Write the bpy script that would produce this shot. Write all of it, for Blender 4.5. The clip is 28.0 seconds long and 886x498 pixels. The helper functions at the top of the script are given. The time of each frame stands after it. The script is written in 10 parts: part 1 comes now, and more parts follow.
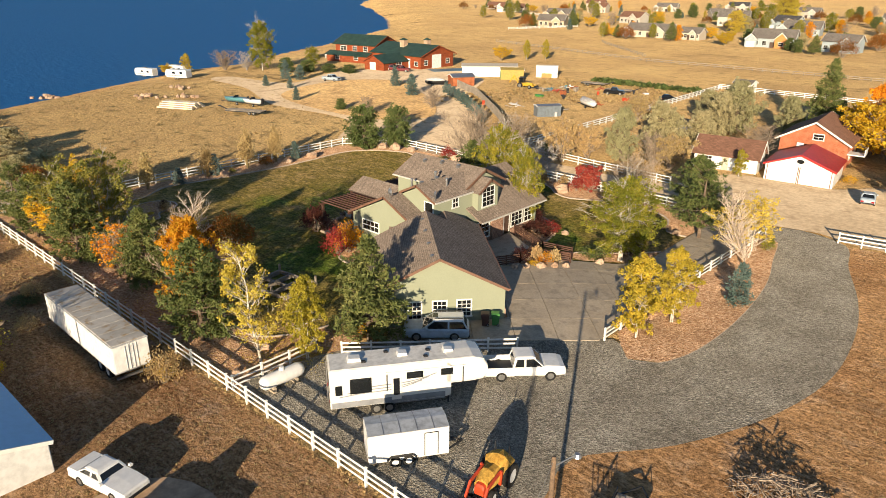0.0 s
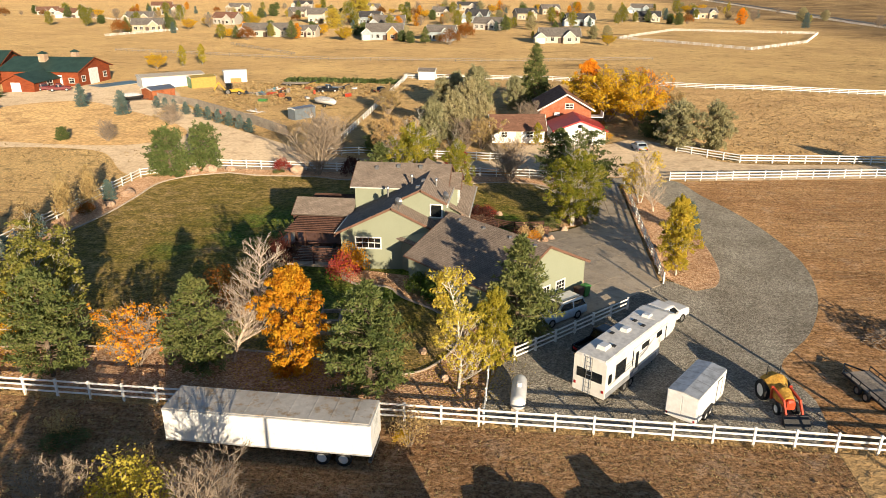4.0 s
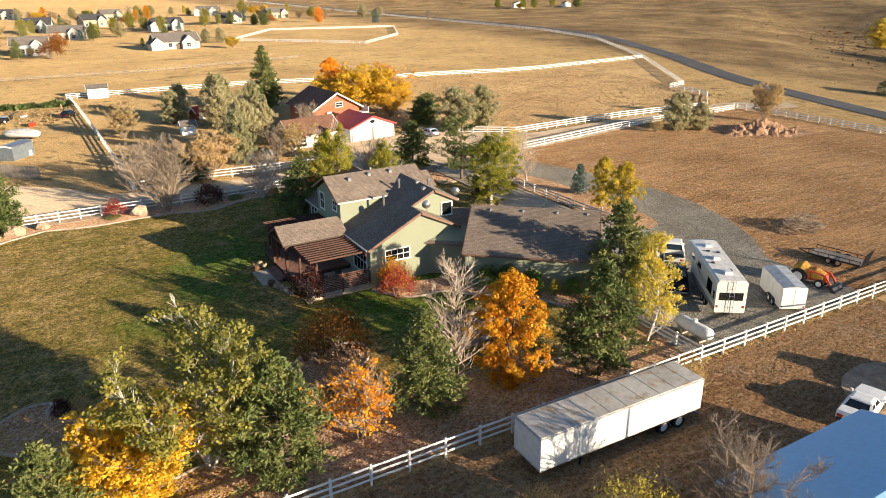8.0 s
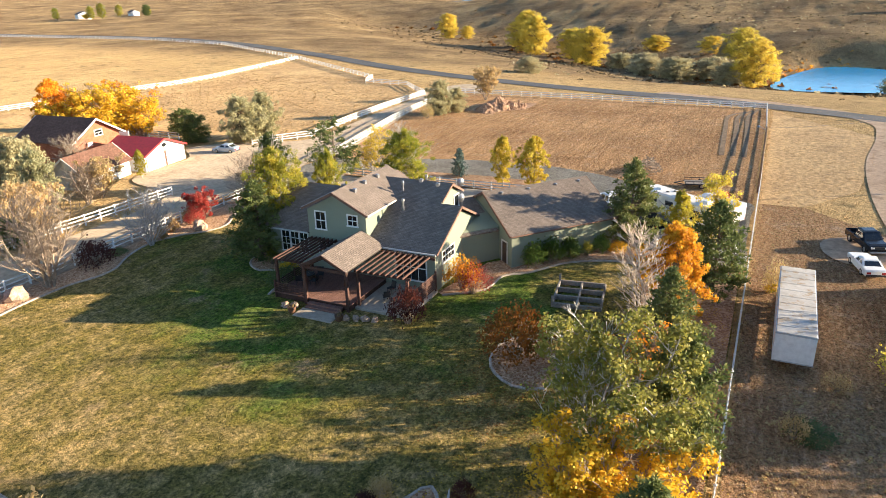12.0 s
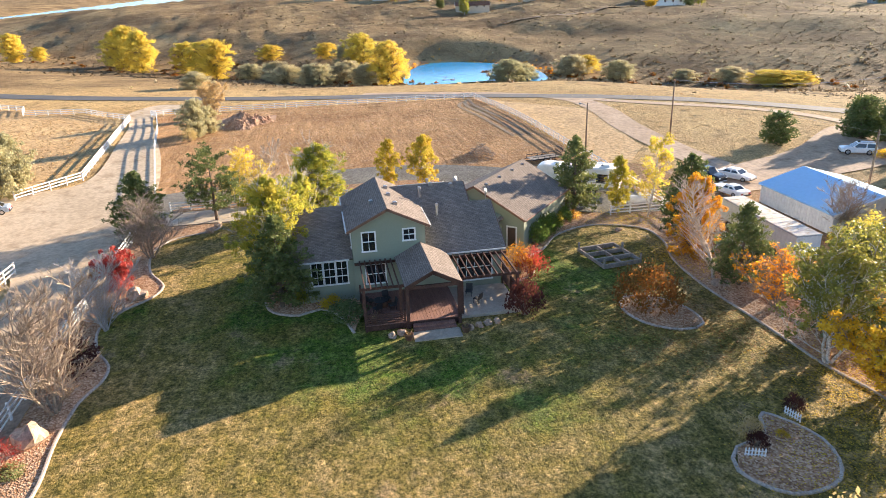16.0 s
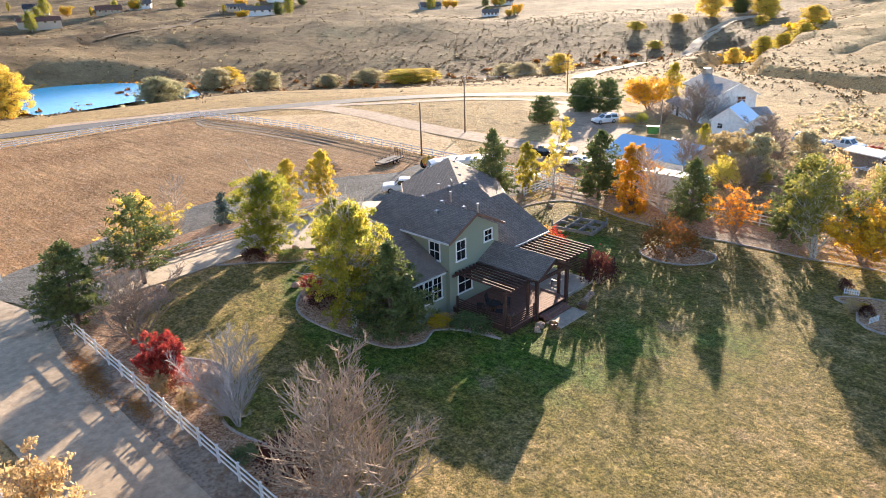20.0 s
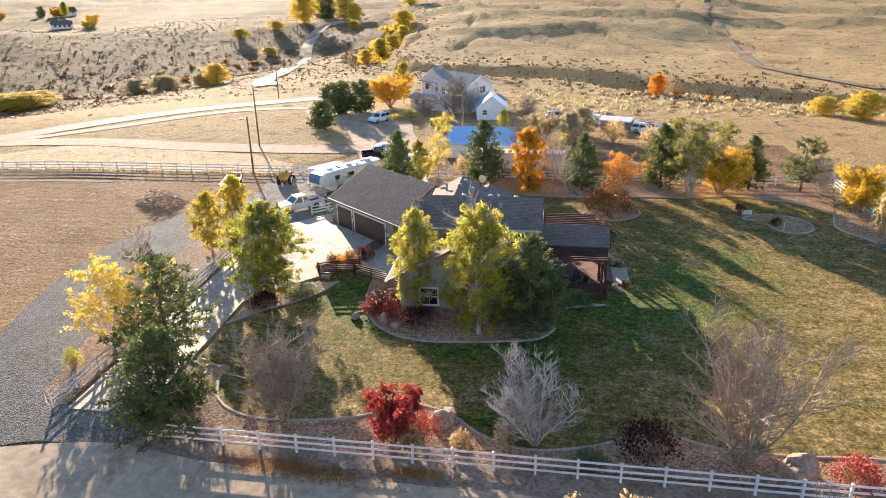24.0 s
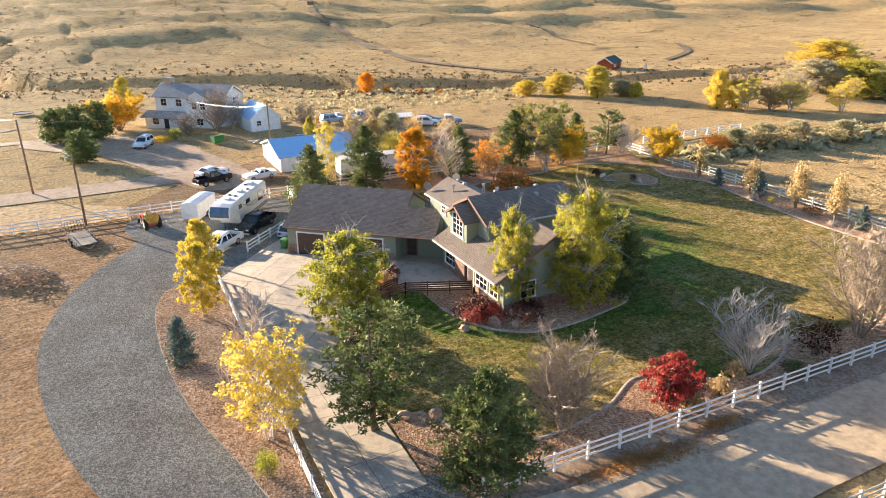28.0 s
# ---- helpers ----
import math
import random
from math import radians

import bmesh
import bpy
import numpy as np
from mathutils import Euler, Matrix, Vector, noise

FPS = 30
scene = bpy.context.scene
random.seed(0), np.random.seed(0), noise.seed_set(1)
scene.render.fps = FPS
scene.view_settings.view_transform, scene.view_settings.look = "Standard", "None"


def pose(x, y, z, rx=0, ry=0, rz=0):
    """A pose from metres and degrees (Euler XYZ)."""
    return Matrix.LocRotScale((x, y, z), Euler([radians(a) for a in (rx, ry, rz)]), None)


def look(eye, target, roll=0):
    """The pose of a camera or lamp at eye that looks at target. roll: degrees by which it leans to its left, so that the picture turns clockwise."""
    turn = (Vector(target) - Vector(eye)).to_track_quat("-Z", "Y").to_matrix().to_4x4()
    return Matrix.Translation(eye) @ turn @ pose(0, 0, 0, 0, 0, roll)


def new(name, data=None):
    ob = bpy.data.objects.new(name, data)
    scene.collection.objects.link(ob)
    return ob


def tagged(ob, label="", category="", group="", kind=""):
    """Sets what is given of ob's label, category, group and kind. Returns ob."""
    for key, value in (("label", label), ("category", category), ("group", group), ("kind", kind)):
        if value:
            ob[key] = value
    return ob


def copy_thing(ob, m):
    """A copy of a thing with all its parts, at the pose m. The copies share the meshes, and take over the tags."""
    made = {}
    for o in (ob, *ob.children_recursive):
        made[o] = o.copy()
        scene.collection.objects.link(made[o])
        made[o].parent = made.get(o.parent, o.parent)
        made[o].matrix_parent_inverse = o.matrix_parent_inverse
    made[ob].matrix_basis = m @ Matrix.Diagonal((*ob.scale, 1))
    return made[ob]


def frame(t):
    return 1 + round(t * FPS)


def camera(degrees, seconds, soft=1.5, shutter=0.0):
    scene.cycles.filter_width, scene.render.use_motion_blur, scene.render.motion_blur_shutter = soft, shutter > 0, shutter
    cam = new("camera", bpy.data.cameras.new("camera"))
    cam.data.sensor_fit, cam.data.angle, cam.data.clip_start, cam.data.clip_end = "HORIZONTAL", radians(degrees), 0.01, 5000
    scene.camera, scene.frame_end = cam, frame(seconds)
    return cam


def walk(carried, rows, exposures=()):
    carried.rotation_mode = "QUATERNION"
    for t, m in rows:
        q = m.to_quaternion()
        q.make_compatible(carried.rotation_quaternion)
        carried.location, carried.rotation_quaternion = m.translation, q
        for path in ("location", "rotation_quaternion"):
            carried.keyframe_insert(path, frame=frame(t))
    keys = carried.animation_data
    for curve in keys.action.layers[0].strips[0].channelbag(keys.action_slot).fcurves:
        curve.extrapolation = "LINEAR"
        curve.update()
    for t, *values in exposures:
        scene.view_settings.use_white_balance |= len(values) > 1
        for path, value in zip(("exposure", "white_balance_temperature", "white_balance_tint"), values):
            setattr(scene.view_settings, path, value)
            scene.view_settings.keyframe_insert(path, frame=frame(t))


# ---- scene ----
# camera: a slow level orbit about 35 m above the yard
cam = camera(65.0, 28.0, 0.75)
METRES, EYE, TILT, LEAN, TURN = 288.6, 27.01, 0.0, 0.0, 42.3
ROWS = [
    (0.0, 0.0, 0.0, 0.0, 0.18, -21.32, -0.46),
    (0.5, -0.0175, 0.0004, -0.0001, -4.14, -21.32, -0.47),
    (1.0, -0.0361, 0.0024, -0.0002, -8.78, -21.31, -0.42),
    (1.5, -0.0533, 0.0058, -0.0003, -13.16, -21.28, -0.36),
    (2.0, -0.0713, 0.0109, -0.0003, -17.88, -21.26, -0.31),
    (2.5, -0.0879, 0.0168, -0.0005, -22.28, -21.22, -0.23),
    (3.0, -0.105, 0.0245, -0.0005, -26.95, -21.19, -0.2),
    (3.5, -0.1204, 0.033, -0.0006, -31.32, -21.18, -0.13),
    (5.5, -0.1755, 0.0786, -0.0011, -49.27, -21.12, 0.22),
    (6.0, -0.1876, 0.0937, -0.0011, -54.06, -21.09, 0.28),
    (6.5, -0.1971, 0.1077, -0.0012, -58.24, -21.09, 0.32),
    (7.0, -0.2067, 0.1247, -0.0013, -63.07, -21.11, 0.4),
    (7.5, -0.2137, 0.1402, -0.0015, -67.35, -21.12, 0.48),
    (8.0, -0.2205, 0.1583, -0.0013, -72.09, -21.16, 0.55),
    (8.5, -0.225, 0.1746, -0.0014, -76.34, -21.17, 0.64),
    (9.0, -0.2285, 0.193, -0.0017, -80.97, -21.19, 0.71),
    (9.5, -0.2305, 0.2105, -0.0018, -85.28, -21.19, 0.79),
    (10.0, -0.2314, 0.2291, -0.002, -89.91, -21.23, 0.9),
    (10.5, -0.2307, 0.2463, -0.0023, -94.21, -21.25, 1.02),
    (11.0, -0.2284, 0.2646, -0.0028, -98.83, -21.25, 1.13),
    (11.5, -0.225, 0.2814, -0.0031, -103.11, -21.25, 1.28),
    (13.5, -0.1989, 0.3469, -0.0033, -120.97, -21.41, 1.64),
    (14.0, -0.189, 0.3622, -0.0031, -125.54, -21.39, 1.67),
    (14.5, -0.1787, 0.3759, -0.003, -129.83, -21.38, 1.67),
    (15.0, -0.1666, 0.3895, -0.0031, -134.4, -21.35, 1.72),
    (15.5, -0.1543, 0.4014, -0.0031, -138.66, -21.34, 1.7),
    (16.0, -0.1402, 0.4131, -0.0029, -143.26, -21.31, 1.69),
    (16.5, -0.1262, 0.4229, -0.0028, -147.53, -21.33, 1.77),
    (17.0, -0.1104, 0.4323, -0.0027, -152.1, -21.34, 1.79),
    (17.5, -0.0949, 0.4401, -0.0023, -156.37, -21.35, 1.78),
    (18.0, -0.0778, 0.4469, -0.0019, -160.93, -21.37, 1.8),
    (18.5, -0.0614, 0.4521, -0.0014, -165.18, -21.41, 1.8),
    (19.0, -0.0436, 0.4563, -0.0011, -169.71, -21.44, 1.73),
    (19.5, -0.0265, 0.4592, -0.0008, -173.97, -21.46, 1.67),
    (20.0, -0.0081, 0.4606, -0.0007, -178.48, -21.5, 1.61),
    (20.5, 0.0092, 0.4604, -0.0005, -182.75, -21.51, 1.53),
    (21.0, 0.0277, 0.4591, -0.0003, -187.32, -21.52, 1.47),
    (21.5, 0.0449, 0.4565, 0.0, -191.6, -21.54, 1.43),
    (23.5, 0.1102, 0.432, -0.0005, -209.17, -21.61, 1.08),
    (24.0, 0.1263, 0.4222, -0.0003, -213.89, -21.64, 1.0),
    (24.5, 0.1396, 0.4124, -0.0002, -218.03, -21.66, 0.95),
    (25.0, 0.1541, 0.4003, 0.0003, -222.73, -21.69, 0.89),
    (25.5, 0.1659, 0.3887, 0.0005, -226.88, -21.71, 0.85),
    (26.0, 0.1779, 0.3748, 0.0006, -231.5, -21.74, 0.76),
    (26.5, 0.1882, 0.361, 0.0008, -235.78, -21.74, 0.67),
    (27.0, 0.1979, 0.3455, 0.0012, -240.33, -21.78, 0.61),
    (27.5, 0.2058, 0.3304, 0.0013, -244.59, -21.79, 0.54),
    (28.0, 0.213, 0.3134, 0.0013, -249.17, -21.82, 0.42),
]
walk(cam, [(t, pose(0, 0, EYE, TILT, LEAN, TURN) @ pose(METRES * x, METRES * y, METRES * z, 90 + pitch, roll, yaw)) for t, x, y, z, yaw, pitch, roll in ROWS],
     [(0.0, 0.6, 6200, 10), (3.5, 0.6, 6200, 10), (8.0, 1.05, 6050, 10), (11.0, 1.58, 5900, 10), (14.0, 1.95, 5900, 13), (18.0, 2.08, 5850, 16), (20.0, 2.05, 5850, 17), (24.0, 1.93, 5900, 16), (28.0, 1.95, 5950, 14)])

# ---- light: low, warm autumn sun and a clear sky ----
SUN_EL, SUN_AZ = 12.7, 151.6
world = bpy.data.worlds.new("world")
scene.world = world
world.use_nodes = True
wn = world.node_tree
sky = wn.nodes.new("ShaderNodeTexSky")
sky.sky_type, sky.sun_disc = "NISHITA", False
sky.sun_elevation, sky.sun_rotation = radians(SUN_EL), radians(SUN_AZ)
sky.altitude, sky.air_density, sky.dust_density, sky.ozone_density = 1500, 1.0, 0.6, 1.2
wn.links.new(sky.outputs[0], wn.nodes["Background"].inputs[0])
wn.nodes["Background"].inputs[1].default_value = 0.085
sun_lamp = bpy.data.lights.new("sun", "SUN")
sun_lamp.energy, sun_lamp.angle, sun_lamp.color = 6.0, radians(0.53), (1.0, 0.79, 0.52)
sun = new("sun", sun_lamp)
ce = math.cos(radians(SUN_EL))
TO_SUN = Vector((math.sin(radians(SUN_AZ)) * ce, math.cos(radians(SUN_AZ)) * ce, math.sin(radians(SUN_EL))))
sun.matrix_world = look(TO_SUN * 400, (0, 0, 0))

# ---- materials ----
def shader(name, rough=0.8, metal=0.0, spec=0.3, scatter=0.4):
    m = bpy.data.materials.new(name)
    m.use_nodes = True
    nt = m.node_tree
    b = nt.nodes["Principled BSDF"]
    b.inputs["Roughness"].default_value, b.inputs["Metallic"].default_value = rough, metal
    b.inputs["Specular IOR Level"].default_value = spec
    b.inputs["Diffuse Roughness"].default_value = scatter if rough > 0.8 else 0.0
    return m, nt, b


def coords(nt, scale=(1, 1, 1), world_space=True, turn=0.0):
    mp = nt.nodes.new("ShaderNodeMapping")
    mp.inputs["Scale"].default_value = scale
    mp.inputs["Rotation"].default_value = (0, 0, radians(turn))
    if world_space:
        src = nt.nodes.new("ShaderNodeNewGeometry").outputs["Position"]
    else:
        src = nt.nodes.new("ShaderNodeTexCoord").outputs["Object"]
    nt.links.new(src, mp.inputs[0])
    return mp.outputs[0]


def fractal(nt, vec, scale, detail=4.0, rough=0.6):
    n = nt.nodes.new("ShaderNodeTexNoise")
    n.inputs["Scale"].default_value, n.inputs["Detail"].default_value, n.inputs["Roughness"].default_value = scale, detail, rough
    nt.links.new(vec, n.inputs["Vector"])
    return n.outputs["Fac"]


def ramp(nt, fac, stops):
    r = nt.nodes.new("ShaderNodeValToRGB")
    e = r.color_ramp.elements
    while len(e) < len(stops):
        e.new(0.5)
    for k, (p, c) in zip(e, stops):
        k.position, k.color = p, (*c, 1) if len(c) == 3 else c
    nt.links.new(fac, r.inputs[0])
    return r.outputs[0]


def blend(nt, a, b, fac, mode="MIX"):
    m = nt.nodes.new("ShaderNodeMix")
    m.data_type, m.blend_type = "RGBA", mode
    for sock, v in ((m.inputs["Factor"], fac), (m.inputs[6], a), (m.inputs[7], b)):
        if isinstance(v, (int, float)):
            sock.default_value = v
        elif isinstance(v, tuple):
            sock.default_value = (*v, 1)
        else:
            nt.links.new(v, sock)
    return m.outputs[2]


def relief(nt, bsdf, height, strength=0.4, depth=0.05):
    bp = nt.nodes.new("ShaderNodeBump")
    bp.inputs["Strength"].default_value, bp.inputs["Distance"].default_value = strength, depth
    nt.links.new(height, bp.inputs["Height"])
    nt.links.new(bp.outputs[0], bsdf.inputs["Normal"])


def surface(name, c1, c2, big=0.15, fine=4.0, rough=0.85, bump=0.4, depth=0.05, c3=None, metal=0.0, spec=0.25, stretch=(1, 1, 1), turn=0.0, obj=False, mottle=(0.55, 1.35)):
    """A mottled material: two colours over a large noise, darkened and lightened by a fine one, with fine relief."""
    m, nt, b = shader(name, rough, metal, spec, 0.5 if rough > 0.9 else 0.3)
    v = coords(nt, stretch, not obj, turn)
    n1, n2 = fractal(nt, v, big, 5), fractal(nt, v, fine, 4, 0.7)
    col = ramp(nt, n1, [(0.36, c1), (0.64, c2)])
    if c3:
        n3 = fractal(nt, v, big * 4.3, 4)
        col = blend(nt, col, c3, ramp(nt, n3, [(0.52, (0, 0, 0)), (0.66, (1, 1, 1))]))
    col = blend(nt, col, ramp(nt, n2, [(0.3, (mottle[0],) * 3), (0.7, (mottle[1],) * 3)]), 1.0, "MULTIPLY")
    nt.links.new(col, b.inputs["Base Color"])
    if bump:
        relief(nt, b, n2, bump, depth)
    return m


def paint(name, colour, rough=0.35, metal=0.0, dirt=0.12, spec=0.5):
    m, nt, b = shader(name, rough, metal, spec)
    n = fractal(nt, coords(nt, (1, 1, 1), False), 2.2, 5)
    dark = tuple(c * (1 - dirt * 2.2) for c in colour)
    nt.links.new(ramp(nt, n, [(0.35, dark), (0.6, colour)]), b.inputs["Base Color"])
    return m


def foliage(name, cols, light=0.35):
    """Leaves: the colour drifts from clump to clump and from tree to tree; some light passes through."""
    m, nt, b = shader(name, 0.6, 0.0, 0.25)
    geo = nt.nodes.new("ShaderNodeNewGeometry")
    info = nt.nodes.new("ShaderNodeObjectInfo")
    n = fractal(nt, coords(nt), 0.9, 3)
    isl = ramp(nt, geo.outputs["Random Per Island"], [(0.0, cols[0]), (0.5, cols[1]), (1.0, cols[2])])
    pat = ramp(nt, n, [(0.38, cols[0]), (0.5, cols[1]), (0.62, cols[2])])
    col = blend(nt, isl, pat, 0.6)
    tone = ramp(nt, info.outputs["Random"], [(0.0, (0.8, 0.84, 0.8)), (1.0, (1.15, 1.08, 1.1))])
    col = blend(nt, col, tone, 1.0, "MULTIPLY")
    nt.links.new(col, b.inputs["Base Color"])
    tr = nt.nodes.new("ShaderNodeBsdfTranslucent")
    nt.links.new(col, tr.inputs["Color"])
    mx = nt.nodes.new("ShaderNodeMixShader")
    mx.inputs[0].default_value = light
    nt.links.new(b.outputs[0], mx.inputs[1])
    nt.links.new(tr.outputs[0], mx.inputs[2])
    nt.links.new(mx.outputs[0], nt.nodes["Material Output"].inputs[0])
    return m


def lawn_material():
    """Autumn turf: watered green near the house, its tone also deepened for the shade there, straw-brown further out,
    bare worn spots, mower lines and a lumpy grain.
    """
    m, nt, b = shader("lawn_grass", 0.9, 0, 0.12)
    v = coords(nt)
    big, mid, fine, grain = fractal(nt, v, 0.07, 5, 0.6), fractal(nt, v, 0.42, 6, 0.75), fractal(nt, v, 2.0, 5, 0.85), fractal(nt, v, 5.0, 4, 0.9)
    gap = nt.nodes.new("ShaderNodeVectorMath")
    gap.operation = "DISTANCE"
    gap.inputs[1].default_value = (-54.0, 54.0, 0.0)
    nt.links.new(v, gap.inputs[0])
    # greener ring round the house; its dark green partly paints in the house's shade
    ring = nt.nodes.new("ShaderNodeMapRange")
    ring.inputs["From Min"].default_value, ring.inputs["From Max"].default_value = 15.0, 27.0
    ring.inputs["To Min"].default_value, ring.inputs["To Max"].default_value = -0.16, 0.06
    nt.links.new(gap.outputs["Value"], ring.inputs["Value"])
    dry = nt.nodes.new("ShaderNodeMath")
    nt.links.new(big, dry.inputs[0])
    nt.links.new(ring.outputs[0], dry.inputs[1])
    col = ramp(nt, dry.outputs[0], [(0.33, (0.07, 0.155, 0.014)), (0.41, (0.19, 0.165, 0.032)), (0.55, (0.315, 0.23, 0.082))])
    col = blend(nt, col, ramp(nt, mid, [(0.34, (0.07, 0.095, 0.016)), (0.45, (0.21, 0.168, 0.043)), (0.57, (0.42, 0.31, 0.15))]), ramp(nt, dry.outputs[0], [(0.36, (0.22, 0.22, 0.22)), (0.55, (0.6, 0.6, 0.6))]))
    col = blend(nt, col, ramp(nt, fractal(nt, v, 1.0, 5, 0.8), [(0.38, (0.68, 0.72, 0.66)), (0.62, (1.3, 1.26, 1.25))]), 1.0, "MULTIPLY")
    col = blend(nt, col, (0.36, 0.25, 0.145), ramp(nt, fractal(nt, v, 0.21, 6, 0.72), [(0.60, (0, 0, 0)), (0.68, (0.8, 0.8, 0.8))]))
    col = blend(nt, col, ramp(nt, fractal(nt, coords(nt, (0.10, 1.5, 1), True, 62), 1.0, 3, 0.7), [(0.35, (0.80, 0.83, 0.80)), (0.65, (1.18, 1.14, 1.14))]), 0.85, "MULTIPLY")
    col = blend(nt, col, ramp(nt, fine, [(0.36, (0.50, 0.54, 0.48)), (0.62, (1.35, 1.3, 1.28))]), 0.9, "MULTIPLY")
    col = blend(nt, col, ramp(nt, grain, [(0.38, (0.40, 0.45, 0.40)), (0.62, (1.6, 1.55, 1.5))]), 1.0, "MULTIPLY")
    nt.links.new(col, b.inputs["Base Color"])
    relief(nt, b, blend(nt, fine, grain, 0.35), 1.0, 0.42)
    return m


def prairie_material():
    """Dry autumn grassland: straw with rusty and grey-green patches, bare scars, scrub toned down for shaded slopes,
    and small gullies painted as dark shaded creases.
    """
    m, nt, b = shader("dry_grassland", 0.95, 0, 0.06, 0.6)
    v = coords(nt)
    far, big, mid, fine = fractal(nt, v, 0.006, 6, 0.65), fractal(nt, v, 0.04, 6, 0.68), fractal(nt, v, 0.3, 5, 0.72), fractal(nt, v, 2.4, 4, 0.8)
    col = ramp(nt, far, [(0.35, (0.30, 0.18, 0.085)), (0.52, (0.45, 0.295, 0.135)), (0.68, (0.58, 0.41, 0.19))])
    col = blend(nt, col, ramp(nt, big, [(0.36, (0.20, 0.115, 0.06)), (0.5, (0.44, 0.285, 0.13)), (0.64, (0.62, 0.44, 0.205))]), 0.5)
    col = blend(nt, col, (0.78, 0.565, 0.27), 0.34)
    sep = nt.nodes.new("ShaderNodeSeparateXYZ")
    nt.links.new(v, sep.inputs[0])
    line = nt.nodes.new("ShaderNodeMapRange")
    line.inputs["From Min"].default_value, line.inputs["From Max"].default_value = -120.0, -62.0
    line.inputs["To Min"].default_value, line.inputs["To Max"].default_value = 34.0, 128.0
    nt.links.new(sep.outputs[1], line.inputs["Value"])
    past = nt.nodes.new("ShaderNodeMath")
    past.operation = "SUBTRACT"
    nt.links.new(sep.outputs[0], past.inputs[0])
    nt.links.new(line.outputs[0], past.inputs[1])
    ragged = nt.nodes.new("ShaderNodeMath")
    ragged.operation, ragged.inputs[1].default_value = "MULTIPLY_ADD", 90.0
    nt.links.new(big, ragged.inputs[0])
    nt.links.new(past.outputs[0], ragged.inputs[2])
    # brush-covered valley slopes; the brown also carries the shade of slopes facing north
    brush_shade = nt.nodes.new("ShaderNodeMapRange")
    brush_shade.inputs["From Min"].default_value, brush_shade.inputs["From Max"].default_value = 32.0, 62.0
    brush_shade.inputs["To Max"].default_value = 0.9
    nt.links.new(ragged.outputs[0], brush_shade.inputs["Value"])
    col = blend(nt, col, ramp(nt, fractal(nt, v, 0.022, 7, 0.72), [(0.36, (0.11, 0.07, 0.042)), (0.46, (0.19, 0.127, 0.07)), (0.58, (0.33, 0.23, 0.12)), (0.72, (0.52, 0.37, 0.19))]), brush_shade.outputs[0])
    col = blend(nt, col, (0.12, 0.105, 0.05), ramp(nt, mid, [(0.55, (0, 0, 0)), (0.68, (0.85, 0.85, 0.85))]))
    # long dark streaks: the shade in the hill creases, painted into the colour
    col = blend(nt, col, (0.10, 0.07, 0.042), ramp(nt, fractal(nt, coords(nt, (0.4, 1.2, 1), True, 25), 0.035, 7, 0.7), [(0.60, (0, 0, 0)), (0.67, (0.7, 0.7, 0.7))]))
    col = blend(nt, col, ramp(nt, fine, [(0.32, (0.42, 0.40, 0.38)), (0.68, (1.5, 1.5, 1.45))]), 1.0, "MULTIPLY")
    nt.links.new(col, b.inputs["Base Color"])
    relief(nt, b, blend(nt, blend(nt, big, mid, 0.4), fine, 0.2), 1.0, 1.6)
    return m


def field_material(name, a, c, turn, furrow=1.0):
    """Stubble and turned soil with faint rows."""
    m, nt, b = shader(name, 0.95, 0, 0.06, 0.65)
    v = coords(nt)
    big, fine = fractal(nt, v, 0.06, 5, 0.6), fractal(nt, v, 3.4, 4, 0.85)
    rows = fractal(nt, coords(nt, (0.07, 1.0, 1), True, turn), 1.1, 4, 0.7)
    clod = fractal(nt, coords(nt, (0.5, 1.0, 1), True, turn), 0.9, 4, 0.7)
    col = ramp(nt, big, [(0.35, a), (0.65, c)])
    col = blend(nt, col, tuple(0.5 * x + 0.22 for x in c), ramp(nt, fractal(nt, v, 0.35, 6, 0.75), [(0.54, (0, 0, 0)), (0.70, (0.55, 0.55, 0.55))]))
    col = blend(nt, col, tuple(0.5 * x for x in a), ramp(nt, fractal(nt, v, 0.14, 6, 0.75), [(0.55, (0, 0, 0)), (0.68, (0.6, 0.6, 0.6))]))
    col = blend(nt, col, ramp(nt, rows, [(0.34, (0.72, 0.70, 0.68)), (0.66, (1.2, 1.18, 1.15))]), furrow, "MULTIPLY")
    col = blend(nt, col, ramp(nt, fine, [(0.36, (0.40, 0.38, 0.36)), (0.63, (1.55, 1.55, 1.5))]), 1.0, "MULTIPLY")
    nt.links.new(col, b.inputs["Base Color"])
    col = blend(nt, col, tuple(min(1.0, 1.25 * x + 0.06) for x in c), ramp(nt, fractal(nt, coords(nt, (0.6, 1.4, 1), True, turn), 1.5, 5, 0.8), [(0.53, (0, 0, 0)), (0.62, (0.7, 0.7, 0.7))]))
    nt.links.new(col, b.inputs["Base Color"])
    relief(nt, b, blend(nt, clod, fine, 0.45), 1.0, 0.45)
    return m


